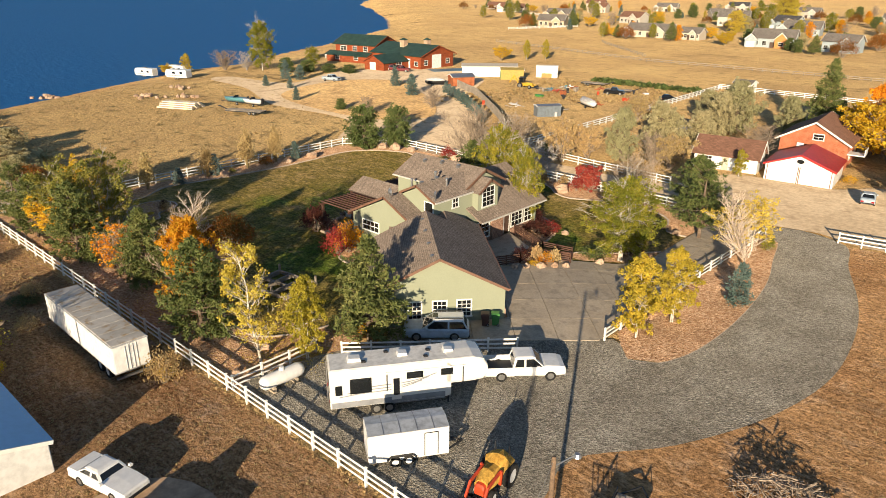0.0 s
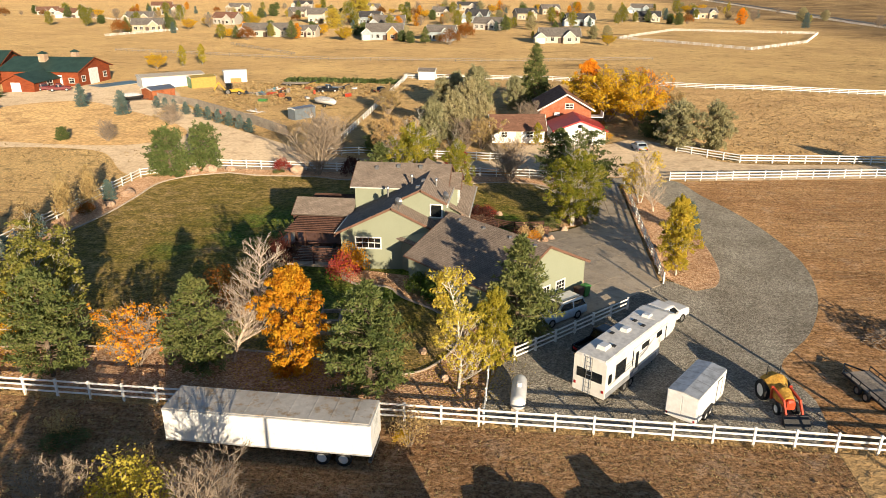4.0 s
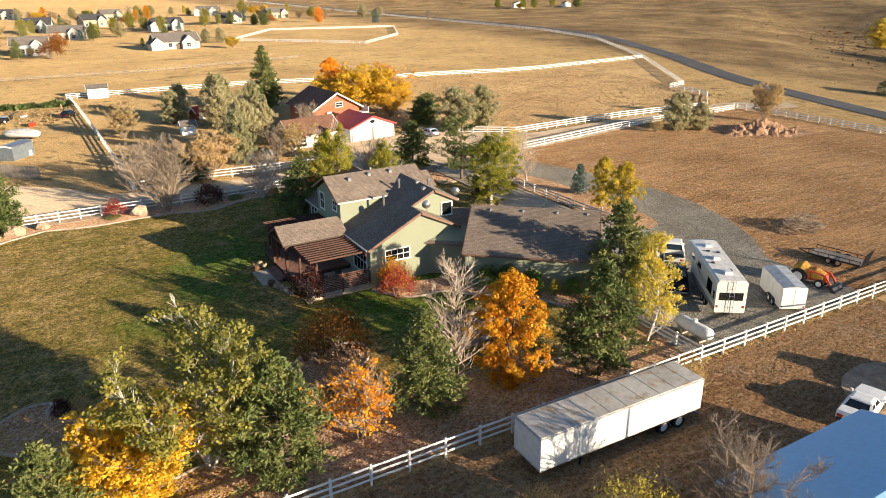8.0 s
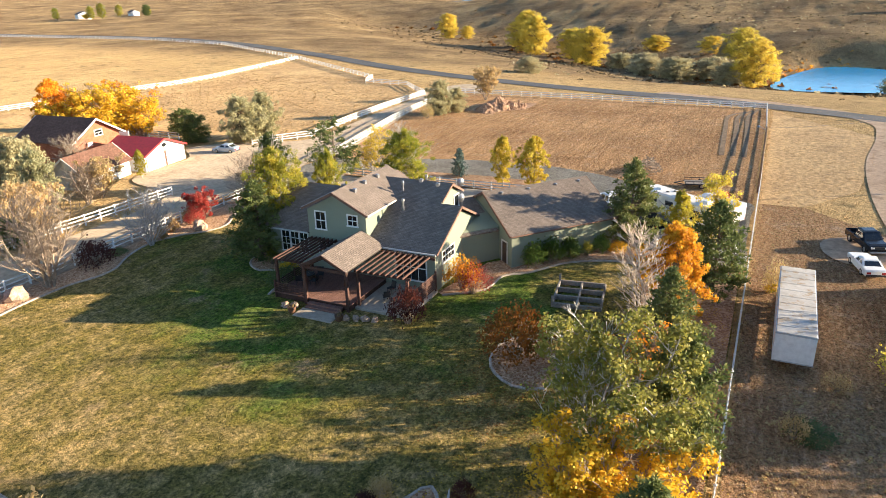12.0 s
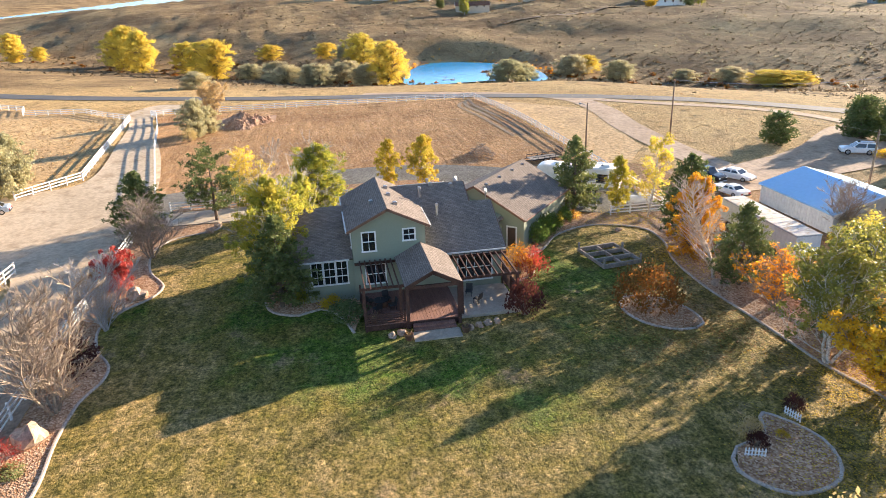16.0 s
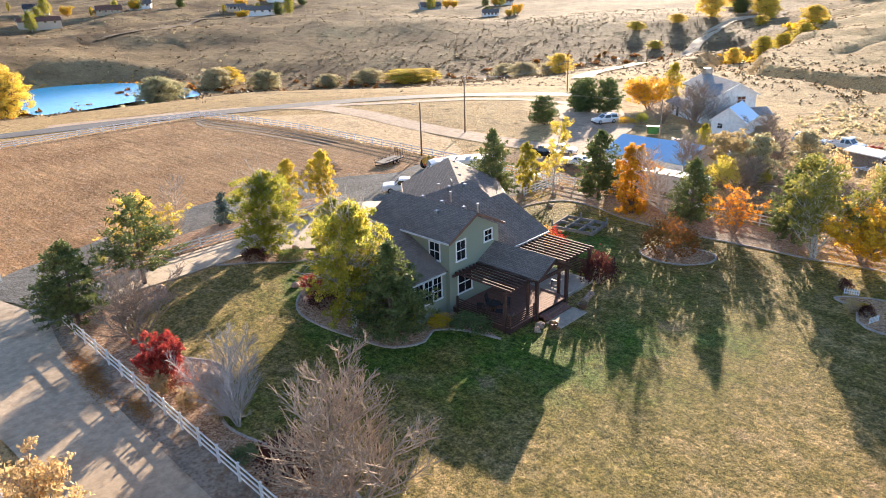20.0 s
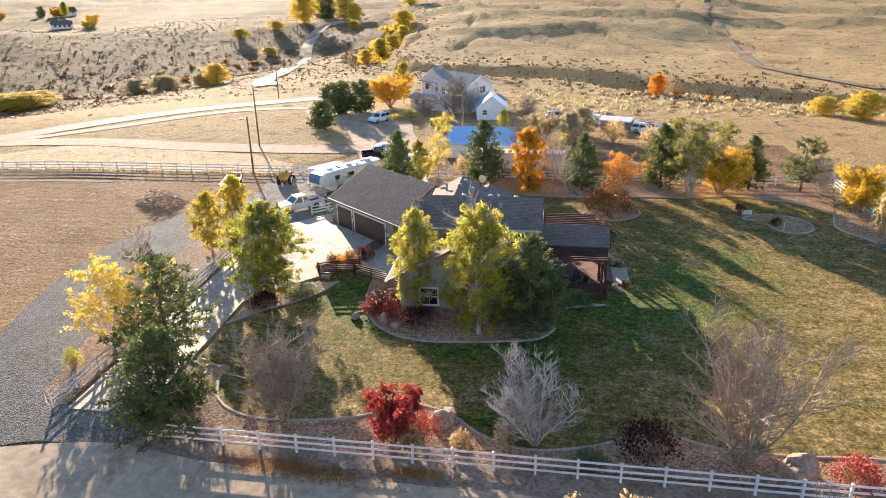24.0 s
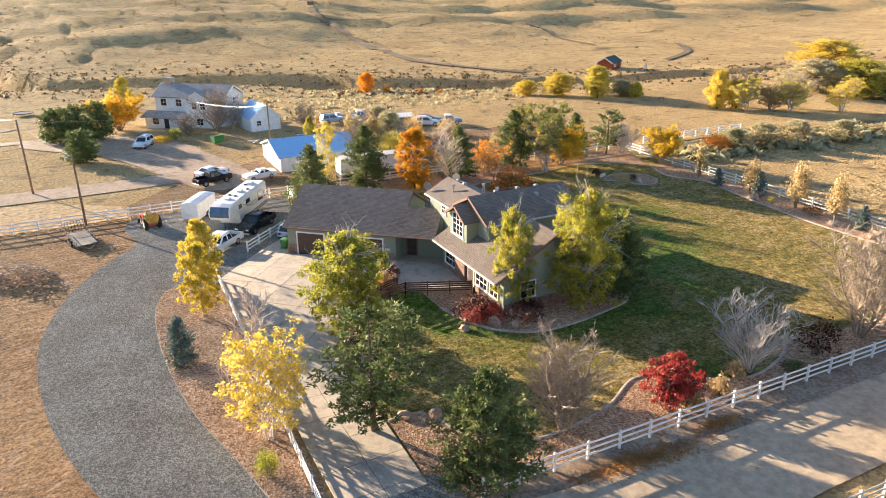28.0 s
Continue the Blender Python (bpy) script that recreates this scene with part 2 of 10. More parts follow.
def pebble_material(name, cols, scale=6.0, depth=0.06):
    """Loose stones, each with its own shade."""
    m, nt, b = shader(name, 0.85, 0, 0.06, 0.9)
    v = coords(nt)
    vo = nt.nodes.new("ShaderNodeTexVoronoi")
    vo.inputs["Scale"].default_value = scale
    nt.links.new(v, vo.inputs["Vector"])
    sep = nt.nodes.new("ShaderNodeSeparateColor")
    nt.links.new(vo.outputs["Color"], sep.inputs[0])
    col = ramp(nt, sep.outputs[0], [(0.0, cols[0]), (0.5, cols[1]), (1.0, cols[2])])
    col = blend(nt, col, ramp(nt, fractal(nt, v, 0.25, 5), [(0.35, (0.82, 0.80, 0.78)), (0.65, (1.12, 1.12, 1.12))]), 1.0, "MULTIPLY")
    nt.links.new(col, b.inputs["Base Color"])
    lump = fractal(nt, v, 1.9, 5, 0.8)
    col = blend(nt, col, ramp(nt, lump, [(0.36, (0.82, 0.82, 0.82)), (0.64, (1.15, 1.15, 1.15))]), 1.0, "MULTIPLY")
    nt.links.new(col, b.inputs["Base Color"])
    relief(nt, b, blend(nt, vo.outputs["Distance"], lump, 0.35), 1.0, depth * 1.6)
    return m


def shingle_material(name, a, c):
    m, nt, b = shader(name, 0.9, 0, 0.15)
    v = coords(nt, (1, 1, 1), False)
    br = nt.nodes.new("ShaderNodeTexBrick")
    br.inputs["Scale"].default_value = 1.0
    br.inputs["Brick Width"].default_value, br.inputs["Row Height"].default_value = 0.36, 0.17
    br.inputs["Mortar Size"].default_value, br.inputs["Mortar Smooth"].default_value = 0.016, 0.5
    br.inputs["Color1"].default_value, br.inputs["Color2"].default_value = (*a, 1), (*c, 1)
    br.inputs["Mortar"].default_value = (*[x * 0.48 for x in a], 1)
    nt.links.new(nt.nodes.new("ShaderNodeUVMap").outputs[0], br.inputs["Vector"])
    col = blend(nt, br.outputs["Color"], ramp(nt, fractal(nt, v, 0.5, 5), [(0.35, (0.90, 0.89, 0.88)), (0.65, (1.09, 1.09, 1.09))]), 1.0, "MULTIPLY")
    col = blend(nt, col, ramp(nt, fractal(nt, v, 9.0, 3), [(0.3, (0.8, 0.8, 0.8)), (0.7, (1.2, 1.2, 1.2))]), 1.0, "MULTIPLY")
    nt.links.new(col, b.inputs["Base Color"])
    relief(nt, b, br.outputs["Fac"], -0.6, 0.025)
    return m


def water_material(name, colour, ripple=0.35, rough=0.12, spec=0.5):
    m, nt, b = shader(name, rough, 0, spec)
    b.inputs["Base Color"].default_value = (*colour, 1)
    n = fractal(nt, coords(nt, (1, 2.2, 1), True, 30), 0.22, 5, 0.65)
    relief(nt, b, n, ripple, 0.5)
    return m


def glass_material(name):
    m, nt, b = shader(name, 0.05, 0, 0.8)
    b.inputs["Base Color"].default_value = (0.012, 0.014, 0.016, 1)
    return m


GRASS = lawn_material()
PRAIRIE = prairie_material()
FIELD = field_material("stubble_field", (0.33, 0.185, 0.088), (0.50, 0.31, 0.155), -8)
DIRT_YARD = field_material("bare_dirt_and_weeds", (0.24, 0.135, 0.07), (0.39, 0.245, 0.13), 0, 0.5)
PASTURE = surface("tan_pasture", (0.45, 0.285, 0.125), (0.58, 0.39, 0.175), 0.03, 1.4, 0.95, 0.9, 0.2, (0.37, 0.235, 0.105), mottle=(0.5, 1.42))
GRAVEL = pebble_material("grey_gravel", ((0.15, 0.137, 0.113), (0.25, 0.231, 0.19), (0.40, 0.37, 0.31)), 10.0)
MULCH = pebble_material("tan_river_rock", ((0.27, 0.145, 0.075), (0.46, 0.28, 0.16), (0.66, 0.47, 0.31)), 8.0)
DIRT = surface("packed_dirt", (0.46, 0.355, 0.235), (0.56, 0.44, 0.30), 0.08, 1.8, 0.95, 0.4, 0.05, (0.38, 0.285, 0.185), mottle=(0.74, 1.2))
VERGE = surface("roadside_gravel", (0.27, 0.20, 0.135), (0.38, 0.295, 0.21), 0.3, 4.0, 0.95, 0.6, 0.05, (0.24, 0.15, 0.085), mottle=(0.55, 1.4))
ASPHALT = surface("asphalt", (0.075, 0.075, 0.08), (0.11, 0.11, 0.11), 0.1, 3.0, 0.9, 0.2, 0.02)
CONCRETE = surface("concrete", (0.405, 0.335, 0.25), (0.48, 0.405, 0.31), 0.25, 5.0, 0.8, 0.15, 0.01, (0.335, 0.285, 0.22), mottle=(0.82, 1.1), spec=0.3)
CURB = surface("concrete_edging", (0.38, 0.31, 0.25), (0.50, 0.42, 0.34), 0.8, 6.0, 0.85, 0.3, 0.02)
WATER = water_material("lake_water", (0.014, 0.115, 0.32), 0.8, 0.55, 0.04)
POND = water_material("pond_water", (0.03, 0.25, 0.52), 0.12, 0.16, 0.35)

SAGE = surface("sage_green_stucco", (0.26, 0.28, 0.203), (0.278, 0.298, 0.219), 0.3, 9.0, 0.9, 0.1, 0.005, mottle=(0.95, 1.05))
SHINGLE = shingle_material("weathered_brown_shingle", (0.185, 0.15, 0.124), (0.26, 0.21, 0.174))
TRIM_WHITE = paint("white_trim", (0.78, 0.77, 0.73), 0.5, dirt=0.05)
TRIM_BROWN = paint("brown_fascia", (0.19, 0.10, 0.065), 0.6)
GUTTER = paint("pale_gutter", (0.62, 0.60, 0.55), 0.4)
DOOR_BROWN = paint("brown_garage_door", (0.085, 0.05, 0.036), 0.6)
GLASS = glass_material("window_glass")
DECK = surface("red_brown_deck", (0.20, 0.105, 0.08), (0.26, 0.14, 0.105), 0.5, 6.0, 0.8, 0.2, 0.01, stretch=(1, 6, 1))
STAIN = surface("dark_red_stained_wood", (0.070, 0.036, 0.027), (0.110, 0.056, 0.040), 0.8, 6.0, 0.75, 0.2, 0.01)
BRICK = surface("red_brown_ledgestone", (0.20, 0.115, 0.08), (0.34, 0.22, 0.16), 2.5, 7.0, 0.9, 0.7, 0.04)
METAL = paint("grey_metal", (0.35, 0.35, 0.36), 0.35, 0.7)
VINYL = paint("white_vinyl_fence", (0.80, 0.79, 0.76), 0.45, dirt=0.06)
WOOD_POLE = surface("weathered_pole_wood", (0.17, 0.115, 0.075), (0.27, 0.185, 0.12), 0.8, 7.0, 0.9, 0.5, 0.02)
GREY_WOOD = surface("grey_weathered_wood", (0.22, 0.19, 0.155), (0.33, 0.285, 0.235), 0.8, 6.0, 0.9, 0.4, 0.02)
ROCK = surface("tan_boulder", (0.34, 0.225, 0.15), (0.50, 0.37, 0.27), 0.9, 5.0, 0.9, 0.6, 0.05)
BARK = surface("grey_brown_bark", (0.12, 0.085, 0.06), (0.21, 0.16, 0.12), 1.5, 8.0, 0.95, 0.6, 0.03)
PALE_BARK = surface("pale_aspen_bark", (0.45, 0.41, 0.35), (0.66, 0.62, 0.55), 1.5, 7.0, 0.8, 0.3, 0.02, (0.22, 0.19, 0.16))
TWIG = surface("bare_twig_bark", (0.25, 0.195, 0.145), (0.40, 0.315, 0.235), 1.2, 6.0, 0.8, 0.2, 0.01)
TWIG_PALE = surface("pale_birch_twigs", (0.44, 0.35, 0.27), (0.62, 0.51, 0.41), 1.2, 6.0, 0.8, 0.2, 0.01)
TWIG_GREY = surface("silver_twig_bark", (0.36, 0.325, 0.295), (0.52, 0.475, 0.435), 1.2, 6.0, 0.8, 0.2, 0.01)
NEEDLE = foliage("pine_needles", ((0.075, 0.105, 0.032), (0.15, 0.182, 0.055), (0.26, 0.27, 0.09)), 0.3)
SPRUCE = foliage("blue_spruce_needles", ((0.065, 0.11, 0.10), (0.11, 0.165, 0.15), (0.17, 0.23, 0.21)), 0.15)
JUNIPER = foliage("dark_juniper", ((0.07, 0.105, 0.03), (0.125, 0.165, 0.05), (0.21, 0.235, 0.08)), 0.28)
LEAF_GREEN = foliage("turning_green_leaves", ((0.17, 0.21, 0.03), (0.34, 0.34, 0.045), (0.60, 0.51, 0.07)), 0.6)
LEAF_OLIVE = foliage("dull_olive_leaves", ((0.14, 0.16, 0.035), (0.255, 0.255, 0.05), (0.43, 0.37, 0.08)), 0.42)
LEAF_YELLOW = foliage("yellow_leaves", ((0.46, 0.34, 0.02), (0.70, 0.54, 0.03), (0.80, 0.67, 0.07)), 0.42)
LEAF_LIME = foliage("yellow_green_leaves", ((0.27, 0.25, 0.03), (0.50, 0.41, 0.045), (0.70, 0.56, 0.07)), 0.5)
LEAF_GOLD = foliage("golden_leaves", ((0.56, 0.35, 0.02), (0.78, 0.52, 0.03), (0.84, 0.62, 0.055)), 0.45)
LEAF_AMBER = foliage("amber_yellow_leaves", ((0.50, 0.38, 0.045), (0.70, 0.57, 0.08), (0.80, 0.68, 0.14)), 0.48)
LEAF_ORANGE = foliage("orange_leaves", ((0.58, 0.20, 0.012), (0.82, 0.38, 0.018), (0.86, 0.52, 0.035)), 0.45)
LEAF_LITTER = foliage("fallen_leaf_litter", ((0.28, 0.115, 0.028), (0.46, 0.21, 0.045), (0.60, 0.32, 0.08)), 0.2)
LEAF_RUST = foliage("rusty_mixed_leaves", ((0.09, 0.10, 0.02), (0.30, 0.10, 0.018), (0.42, 0.15, 0.02)))
LEAF_RED = foliage("crimson_leaves", ((0.25, 0.028, 0.026), (0.38, 0.05, 0.04), (0.47, 0.095, 0.06)), 0.4)
LEAF_MAROON = foliage("maroon_leaves", ((0.045, 0.018, 0.016), (0.09, 0.028, 0.022), (0.14, 0.05, 0.032)))
LEAF_SAGE = foliage("grey_olive_leaves", ((0.33, 0.30, 0.16), (0.47, 0.43, 0.24), (0.60, 0.54, 0.32)), 0.45)
LEAF_TAN = foliage("dry_tan_leaves", ((0.38, 0.27, 0.115), (0.54, 0.40, 0.18), (0.64, 0.50, 0.25)), 0.42)
STRAW = foliage("straw_grass", ((0.30, 0.20, 0.09), (0.42, 0.30, 0.14), (0.50, 0.39, 0.20)), 0.25)
TURF = foliage("turf_blades", ((0.14, 0.14, 0.026), (0.30, 0.23, 0.065), (0.46, 0.34, 0.15)), 0.25)
TRACK = surface("brown_dirt_track", (0.37, 0.25, 0.16), (0.48, 0.34, 0.225), 0.1, 1.5, 0.95, 0.4, 0.05, (0.30, 0.20, 0.125), mottle=(0.7, 1.2))
LEAF_LUSH = foliage("green_leaves", ((0.06, 0.11, 0.022), (0.12, 0.19, 0.035), (0.22, 0.28, 0.06)), 0.35)
BRUSH = foliage("dark_dry_brush", ((0.10, 0.072, 0.038), (0.15, 0.11, 0.056), (0.21, 0.16, 0.082)), 0.2)

# ---- mesh helpers ----
from mathutils import geometry


class Build:
    """Collects vertices and faces for one mesh."""

    def __init__(self):
        self.v, self.f = [], []

    def face(self, *pts):
        k = len(self.v)
        self.v += [tuple(p) for p in pts]
        self.f.append(tuple(range(k, k + len(pts))))

    def hull(self, low, high):
        """A solid between two outlines with the same number of points."""
        k, n = len(self.v), len(low)
        self.v += [tuple(p) for p in low] + [tuple(p) for p in high]
        self.f += [tuple(range(k + n - 1, k - 1, -1)), tuple(range(k + n, k + 2 * n))]
        self.f += [(k + i, k + (i + 1) % n, k + n + (i + 1) % n, k + n + i) for i in range(n)]

    def box(self, x0, x1, y0, y1, z0, z1, e=0.0):
        """A block; e: the width of its worn upper edges."""
        def ring(d, z):
            return [(x0 + d, y0 + d, z), (x1 - d, y0 + d, z), (x1 - d, y1 - d, z), (x0 + d, y1 - d, z)]
        if e <= 0:
            self.hull(ring(0, z0), ring(0, z1))
        else:
            self.loft([ring(0, z0), ring(0, z1 - e), ring(e, z1)])

    def loft(self, rings, caps=True):
        k, n = len(self.v), len(rings[0])
        for r in rings:
            self.v += [tuple(p) for p in r]
        for j in range(len(rings) - 1):
            a = k + j * n
            self.f += [(a + i, a + (i + 1) % n, a + n + (i + 1) % n, a + n + i) for i in range(n)]
        if caps:
            self.f += [tuple(range(k + n - 1, k - 1, -1)), tuple(range(k + (len(rings) - 1) * n, k + len(rings) * n))]

    def tube(self, p, q, r0, r1, n=6, caps=False):
        p, q = Vector(p), Vector(q)
        d = (q - p).normalized()
        a = d.orthogonal().normalized()
        b = d.cross(a)
        self.loft([[(c + (a * math.cos(t) + b * math.sin(t)) * r) for t in (2 * math.pi * i / n for i in range(n))] for c, r in ((p, r0), (q, r1))], caps)

    def bar(self, p, q, w, h):
        """A rectangular beam from p to q (its upper middle line)."""
        p, q = Vector(p), Vector(q)
        s = (q - p).cross(Vector((0, 0, 1)))
        s = (s.normalized() if s.length > 1e-6 else Vector((1, 0, 0))) * (w / 2)
        u = s.cross(q - p).normalized() * h
        self.loft([[c - s, c + s, c + s - u, c - s - u] for c in (p, q)])

    def blob(self, c, r, rough=0.2, seed=0, n=9, m=6, flat=0.0):
        """A lumpy stone."""
        rings = []
        for j in range(m):
            ph = math.pi * (j + 0.15) / (m - 0.7)
            ring = []
            for i in range(n):
                th = 2 * math.pi * i / n
                d = Vector((math.sin(ph) * math.cos(th), math.sin(ph) * math.sin(th), -math.cos(ph)))
                s = 1 + rough * 2 * (noise.noise(d * 1.3 + Vector((seed * 3.1, seed, 0))))
                ring.append((c[0] + d.x * r[0] * s, c[1] + d.y * r[1] * s, max(c[2] + d.z * r[2] * s, flat)))
            rings.append(ring)
        self.loft(rings)

    def mesh(self, name, mat, smooth=False):
        me = bpy.data.meshes.new(name)
        me.from_pydata(self.v, [], self.f)
        me.materials.append(mat)
        if smooth:
            me.polygons.foreach_set("use_smooth", [True] * len(me.polygons))
        me.update()
        return me


def part(name, b, mat, parent=None, label="", smooth=False):
    """Links a Build, or a mesh that is there already, as one object under a thing or a part."""
    ob = new(name, b.mesh(name, mat, smooth) if isinstance(b, Build) else b)
    if parent:
        ob.parent = parent
    return tagged(ob, label)


def thing(name, label, category, at=(0, 0, 0), turn=0.0, group="", kind=""):
    ob = new(name)
    ob.empty_display_size = 0.3
    ob.matrix_basis = pose(*at, 0, 0, turn)
    return tagged(ob, label, category, group, kind)


# ---- the lie of the land ----
def sm(a, b, x):
    t = np.clip((np.asarray(x, float) - a) / (b - a), 0, 1)
    return t * t * (3 - 2 * t)


def away(x, y, line):
    """Distance from a polyline."""
    best = np.full(np.shape(x), 1e9)
    for (ax, ay), (bx, by) in zip(line, line[1:]):
        dx, dy = bx - ax, by - ay
        t = np.clip(((x - ax) * dx + (y - ay) * dy) / (dx * dx + dy * dy), 0, 1)
        best = np.minimum(best, np.hypot(x - ax - t * dx, y - ay - t * dy))
    return best


def waves(x, y, s, k):
    """Cheap smooth relief of wavelength s."""
    x, y = x / s * 6.28, y / s * 6.28
    return (np.sin(x + 1.3 * k + 0.8 * np.sin(0.7 * y + k)) + np.sin(0.8 * y - 0.6 * x + 2.1 * k + 0.9 * np.sin(0.9 * x + 2 * k)) + np.sin(1.7 * x + 1.1 * y + k * 3.3)) / 3


PLAN = 0.78  # metres to one unit of the sketch of the land
CREEK = [(600, 420), (380, 190), (255, 50), (235, -60), (170, -190), (110, -330)]
GULLY = [(36, -340), (30, -250), (8, -178), (-30, -158), (-74, -142), (-106, -114), (-130, -92), (-154, -80), (-205, -62), (-270, -44)]
SHORE_Y = [-700, -300, -150, -80, -33, 0, 60, 90, 116, 161, 192, 232, 278, 351, 418, 492, 656, 739, 900, 1500]
SHORE_X = [-2600, -1700, -1200, -800, -400, -262, -252, -268, -284, -309, -313, -336, -360, -407, -448, -528, -735, -855, -1015, -1700]
LAKE_Z, POND_Z = -3.9, -14.3


def ground_z(x, y):
    x, y = np.asarray(x, float) / PLAN, np.asarray(y, float) / PLAN
    r = np.hypot(x + 57, y - 63)
    z = 0.7 * sm(20, 6, np.hypot(x + 46, y - 61))
    z = z - 2.0 * sm(15, 90, x) * sm(400, 150, np.abs(y - 60)) - 3.5 * sm(-20, -100, y)
    z = z - 17.5 * np.exp(-(away(x, y, CREEK) / 95) ** 2) * sm(60, 190, r)
    bank = away(x, y, GULLY)
    z = z - 6.5 * sm(14.5, 9.5, bank + 1.6 * np.sin(x / 7) + 1.2 * np.sin(y / 5)) * sm(-44, -72, y)
    hill = np.clip(sm(-125, -230, y) * sm(260, 60, x) + sm(300, 430, x), 0, 1)
    z = z + hill * (2.3 * waves(x, y, 140, 5) + 0.9 * np.abs(waves(x, y, 47, 6)) + 0.35 * waves(x, y, 23, 4) - 1.3 * sm(0.10, 0.0, np.abs(waves(x, y, 150, 8))))
    z = z + 13 * sm(-190, -430, y) * sm(120, -40, x) + 8 * sm(-420, -800, y)
    z = z + 16 * sm(450, 760, x) * sm(500, 200, y)
    z = z + sm(170, 500, r) * (1.6 * waves(x, y, 210, 1) + 0.8 * waves(x, y, 83, 2)) * sm(330, 60, y)
    z = z + sm(500, 1500, r) * 7 * waves(x, y, 900, 3) * sm(600, 0, y)
    side, along = (x - 385) * 0.855 - (y + 77) * 0.519, -(x - 385) * 0.519 - (y + 77) * 0.855
    side = side + 9 * np.sin(along / 27) + 5 * np.sin(along / 11)
    z = z + 5.5 * sm(0, 60, side) * sm(-90, -20, along) * sm(300, 220, along)
    u = (-y - 0.22 * x + 14 * np.sin(x / 55)) / 70
    z = z + 4.6 * (sm(0, 0.24, u - np.floor(u)) - (u - np.floor(u))) * sm(-265, -305, y) * sm(150, 40, x)
    basin = sm(1.5, 0.98, np.hypot((x - 268) / 60, (y + 13) / 46))
    z = z * (1 - basin) - 19.6 * basin
    sx = np.interp(y, SHORE_Y, SHORE_X)
    z = z - sm(-55, 0, sx - x) * 5.2 - sm(0, 30, sx - x) * 7
    z = np.where((x < -190) & (y < -70) & (sx - x < -40), np.maximum(z, -3.0), z)
    z = z - 34 * sm(900, 1150, x) * sm(700, 300, np.abs(y - 150))
    return z * PLAN


def gz(x, y):
    return float(ground_z(x, y))


def graded(c, inner, step, reach, grow=1.07):
    a, s = [0.0], step
    while a[-1] < reach:
        if a[-1] > inner:
            s *= grow
        a.append(a[-1] + s)
    return np.array([c - v for v in a[:0:-1]] + [c + v for v in a])


gx, gy = graded(-45, 110, 2.2, 2700, 1.026), graded(49, 110, 2.2, 2700, 1.026)
X, Y = np.meshgrid(gx, gy)
Z = ground_z(X, Y)
nx, ny = len(gx), len(gy)
idx = np.arange(nx * ny).reshape(ny, nx)
quads = np.stack([idx[:-1, :-1], idx[:-1, 1:], idx[1:, 1:], idx[1:, :-1]], -1).reshape(-1, 4)
me = bpy.data.meshes.new("ground")
me.from_pydata(np.stack([X, Y, Z], -1).reshape(-1, 3).tolist(), [], quads.tolist())
me.materials.append(PRAIRIE)
me.polygons.foreach_set("use_smooth", [True] * len(me.polygons))
tagged(new("ground", me), "dry straw-coloured autumn grassland rolling to low hills", "ground", kind="structure")


def curve(pts, closed=True, step=1.2):
    """A smooth line through the points."""
    n, out = len(pts), []
    for i in range(n if closed else n - 1):
        p = [Vector(pts[(i + k) % n] if closed else pts[min(max(i + k, 0), n - 1)]) for k in (-1, 0, 1, 2)]
        m = max(1, int((p[2] - p[1]).length / step))
        for j in range(m):
            t = j / m
            out.append(0.5 * ((2 * p[1]) + (p[2] - p[0]) * t + (2 * p[0] - 5 * p[1] + 4 * p[2] - p[3]) * t * t + (3 * p[1] - p[0] - 3 * p[2] + p[3]) * t ** 3))
    if not closed:
        out.append(Vector(pts[-1]))
    return [(v.x, v.y) for v in out]


def straight(pts, step=3.0):
    out = []
    for (ax, ay), (bx, by) in zip(pts, pts[1:] + pts[:1]):
        m = max(1, int(math.hypot(bx - ax, by - ay) / step))
        out += [(ax + (bx - ax) * j / m, ay + (by - ay) * j / m) for j in range(m)]
    return out


def zone(name, outline, mat, lift, label, category="ground", cell=3.0, kind="structure", level=None):
    """A ground cover that drapes over the land inside an outline."""
    xs, ys = [p[0] for p in outline], [p[1] for p in outline]
    pts = [Vector(p) for p in outline]
    n = len(pts)
    for x in np.arange(min(xs) + cell / 2, max(xs), cell):
        for y in np.arange(min(ys) + cell / 2, max(ys), cell):
            pts.append(Vector((x, y)))
    v, _, f, _, _, _ = geometry.delaunay_2d_cdt(pts, [], [list(range(n))], 1, 1e-4)
    z = [level] * len(v) if level is not None else (ground_z(np.array([p.x for p in v]), np.array([p.y for p in v])) + lift).tolist()
    m = bpy.data.meshes.new(name)
    m.from_pydata([(p.x, p.y, h) for p, h in zip(v, z)], [], [tuple(t) for t in f])
    m.materials.append(mat)
    m.polygons.foreach_set("use_smooth", [True] * len(m.polygons))
    m.update()
    if m.polygons and m.polygons[0].normal.z < 0:
        m.flip_normals()
    return tagged(new(name, m), label, category, kind=kind)


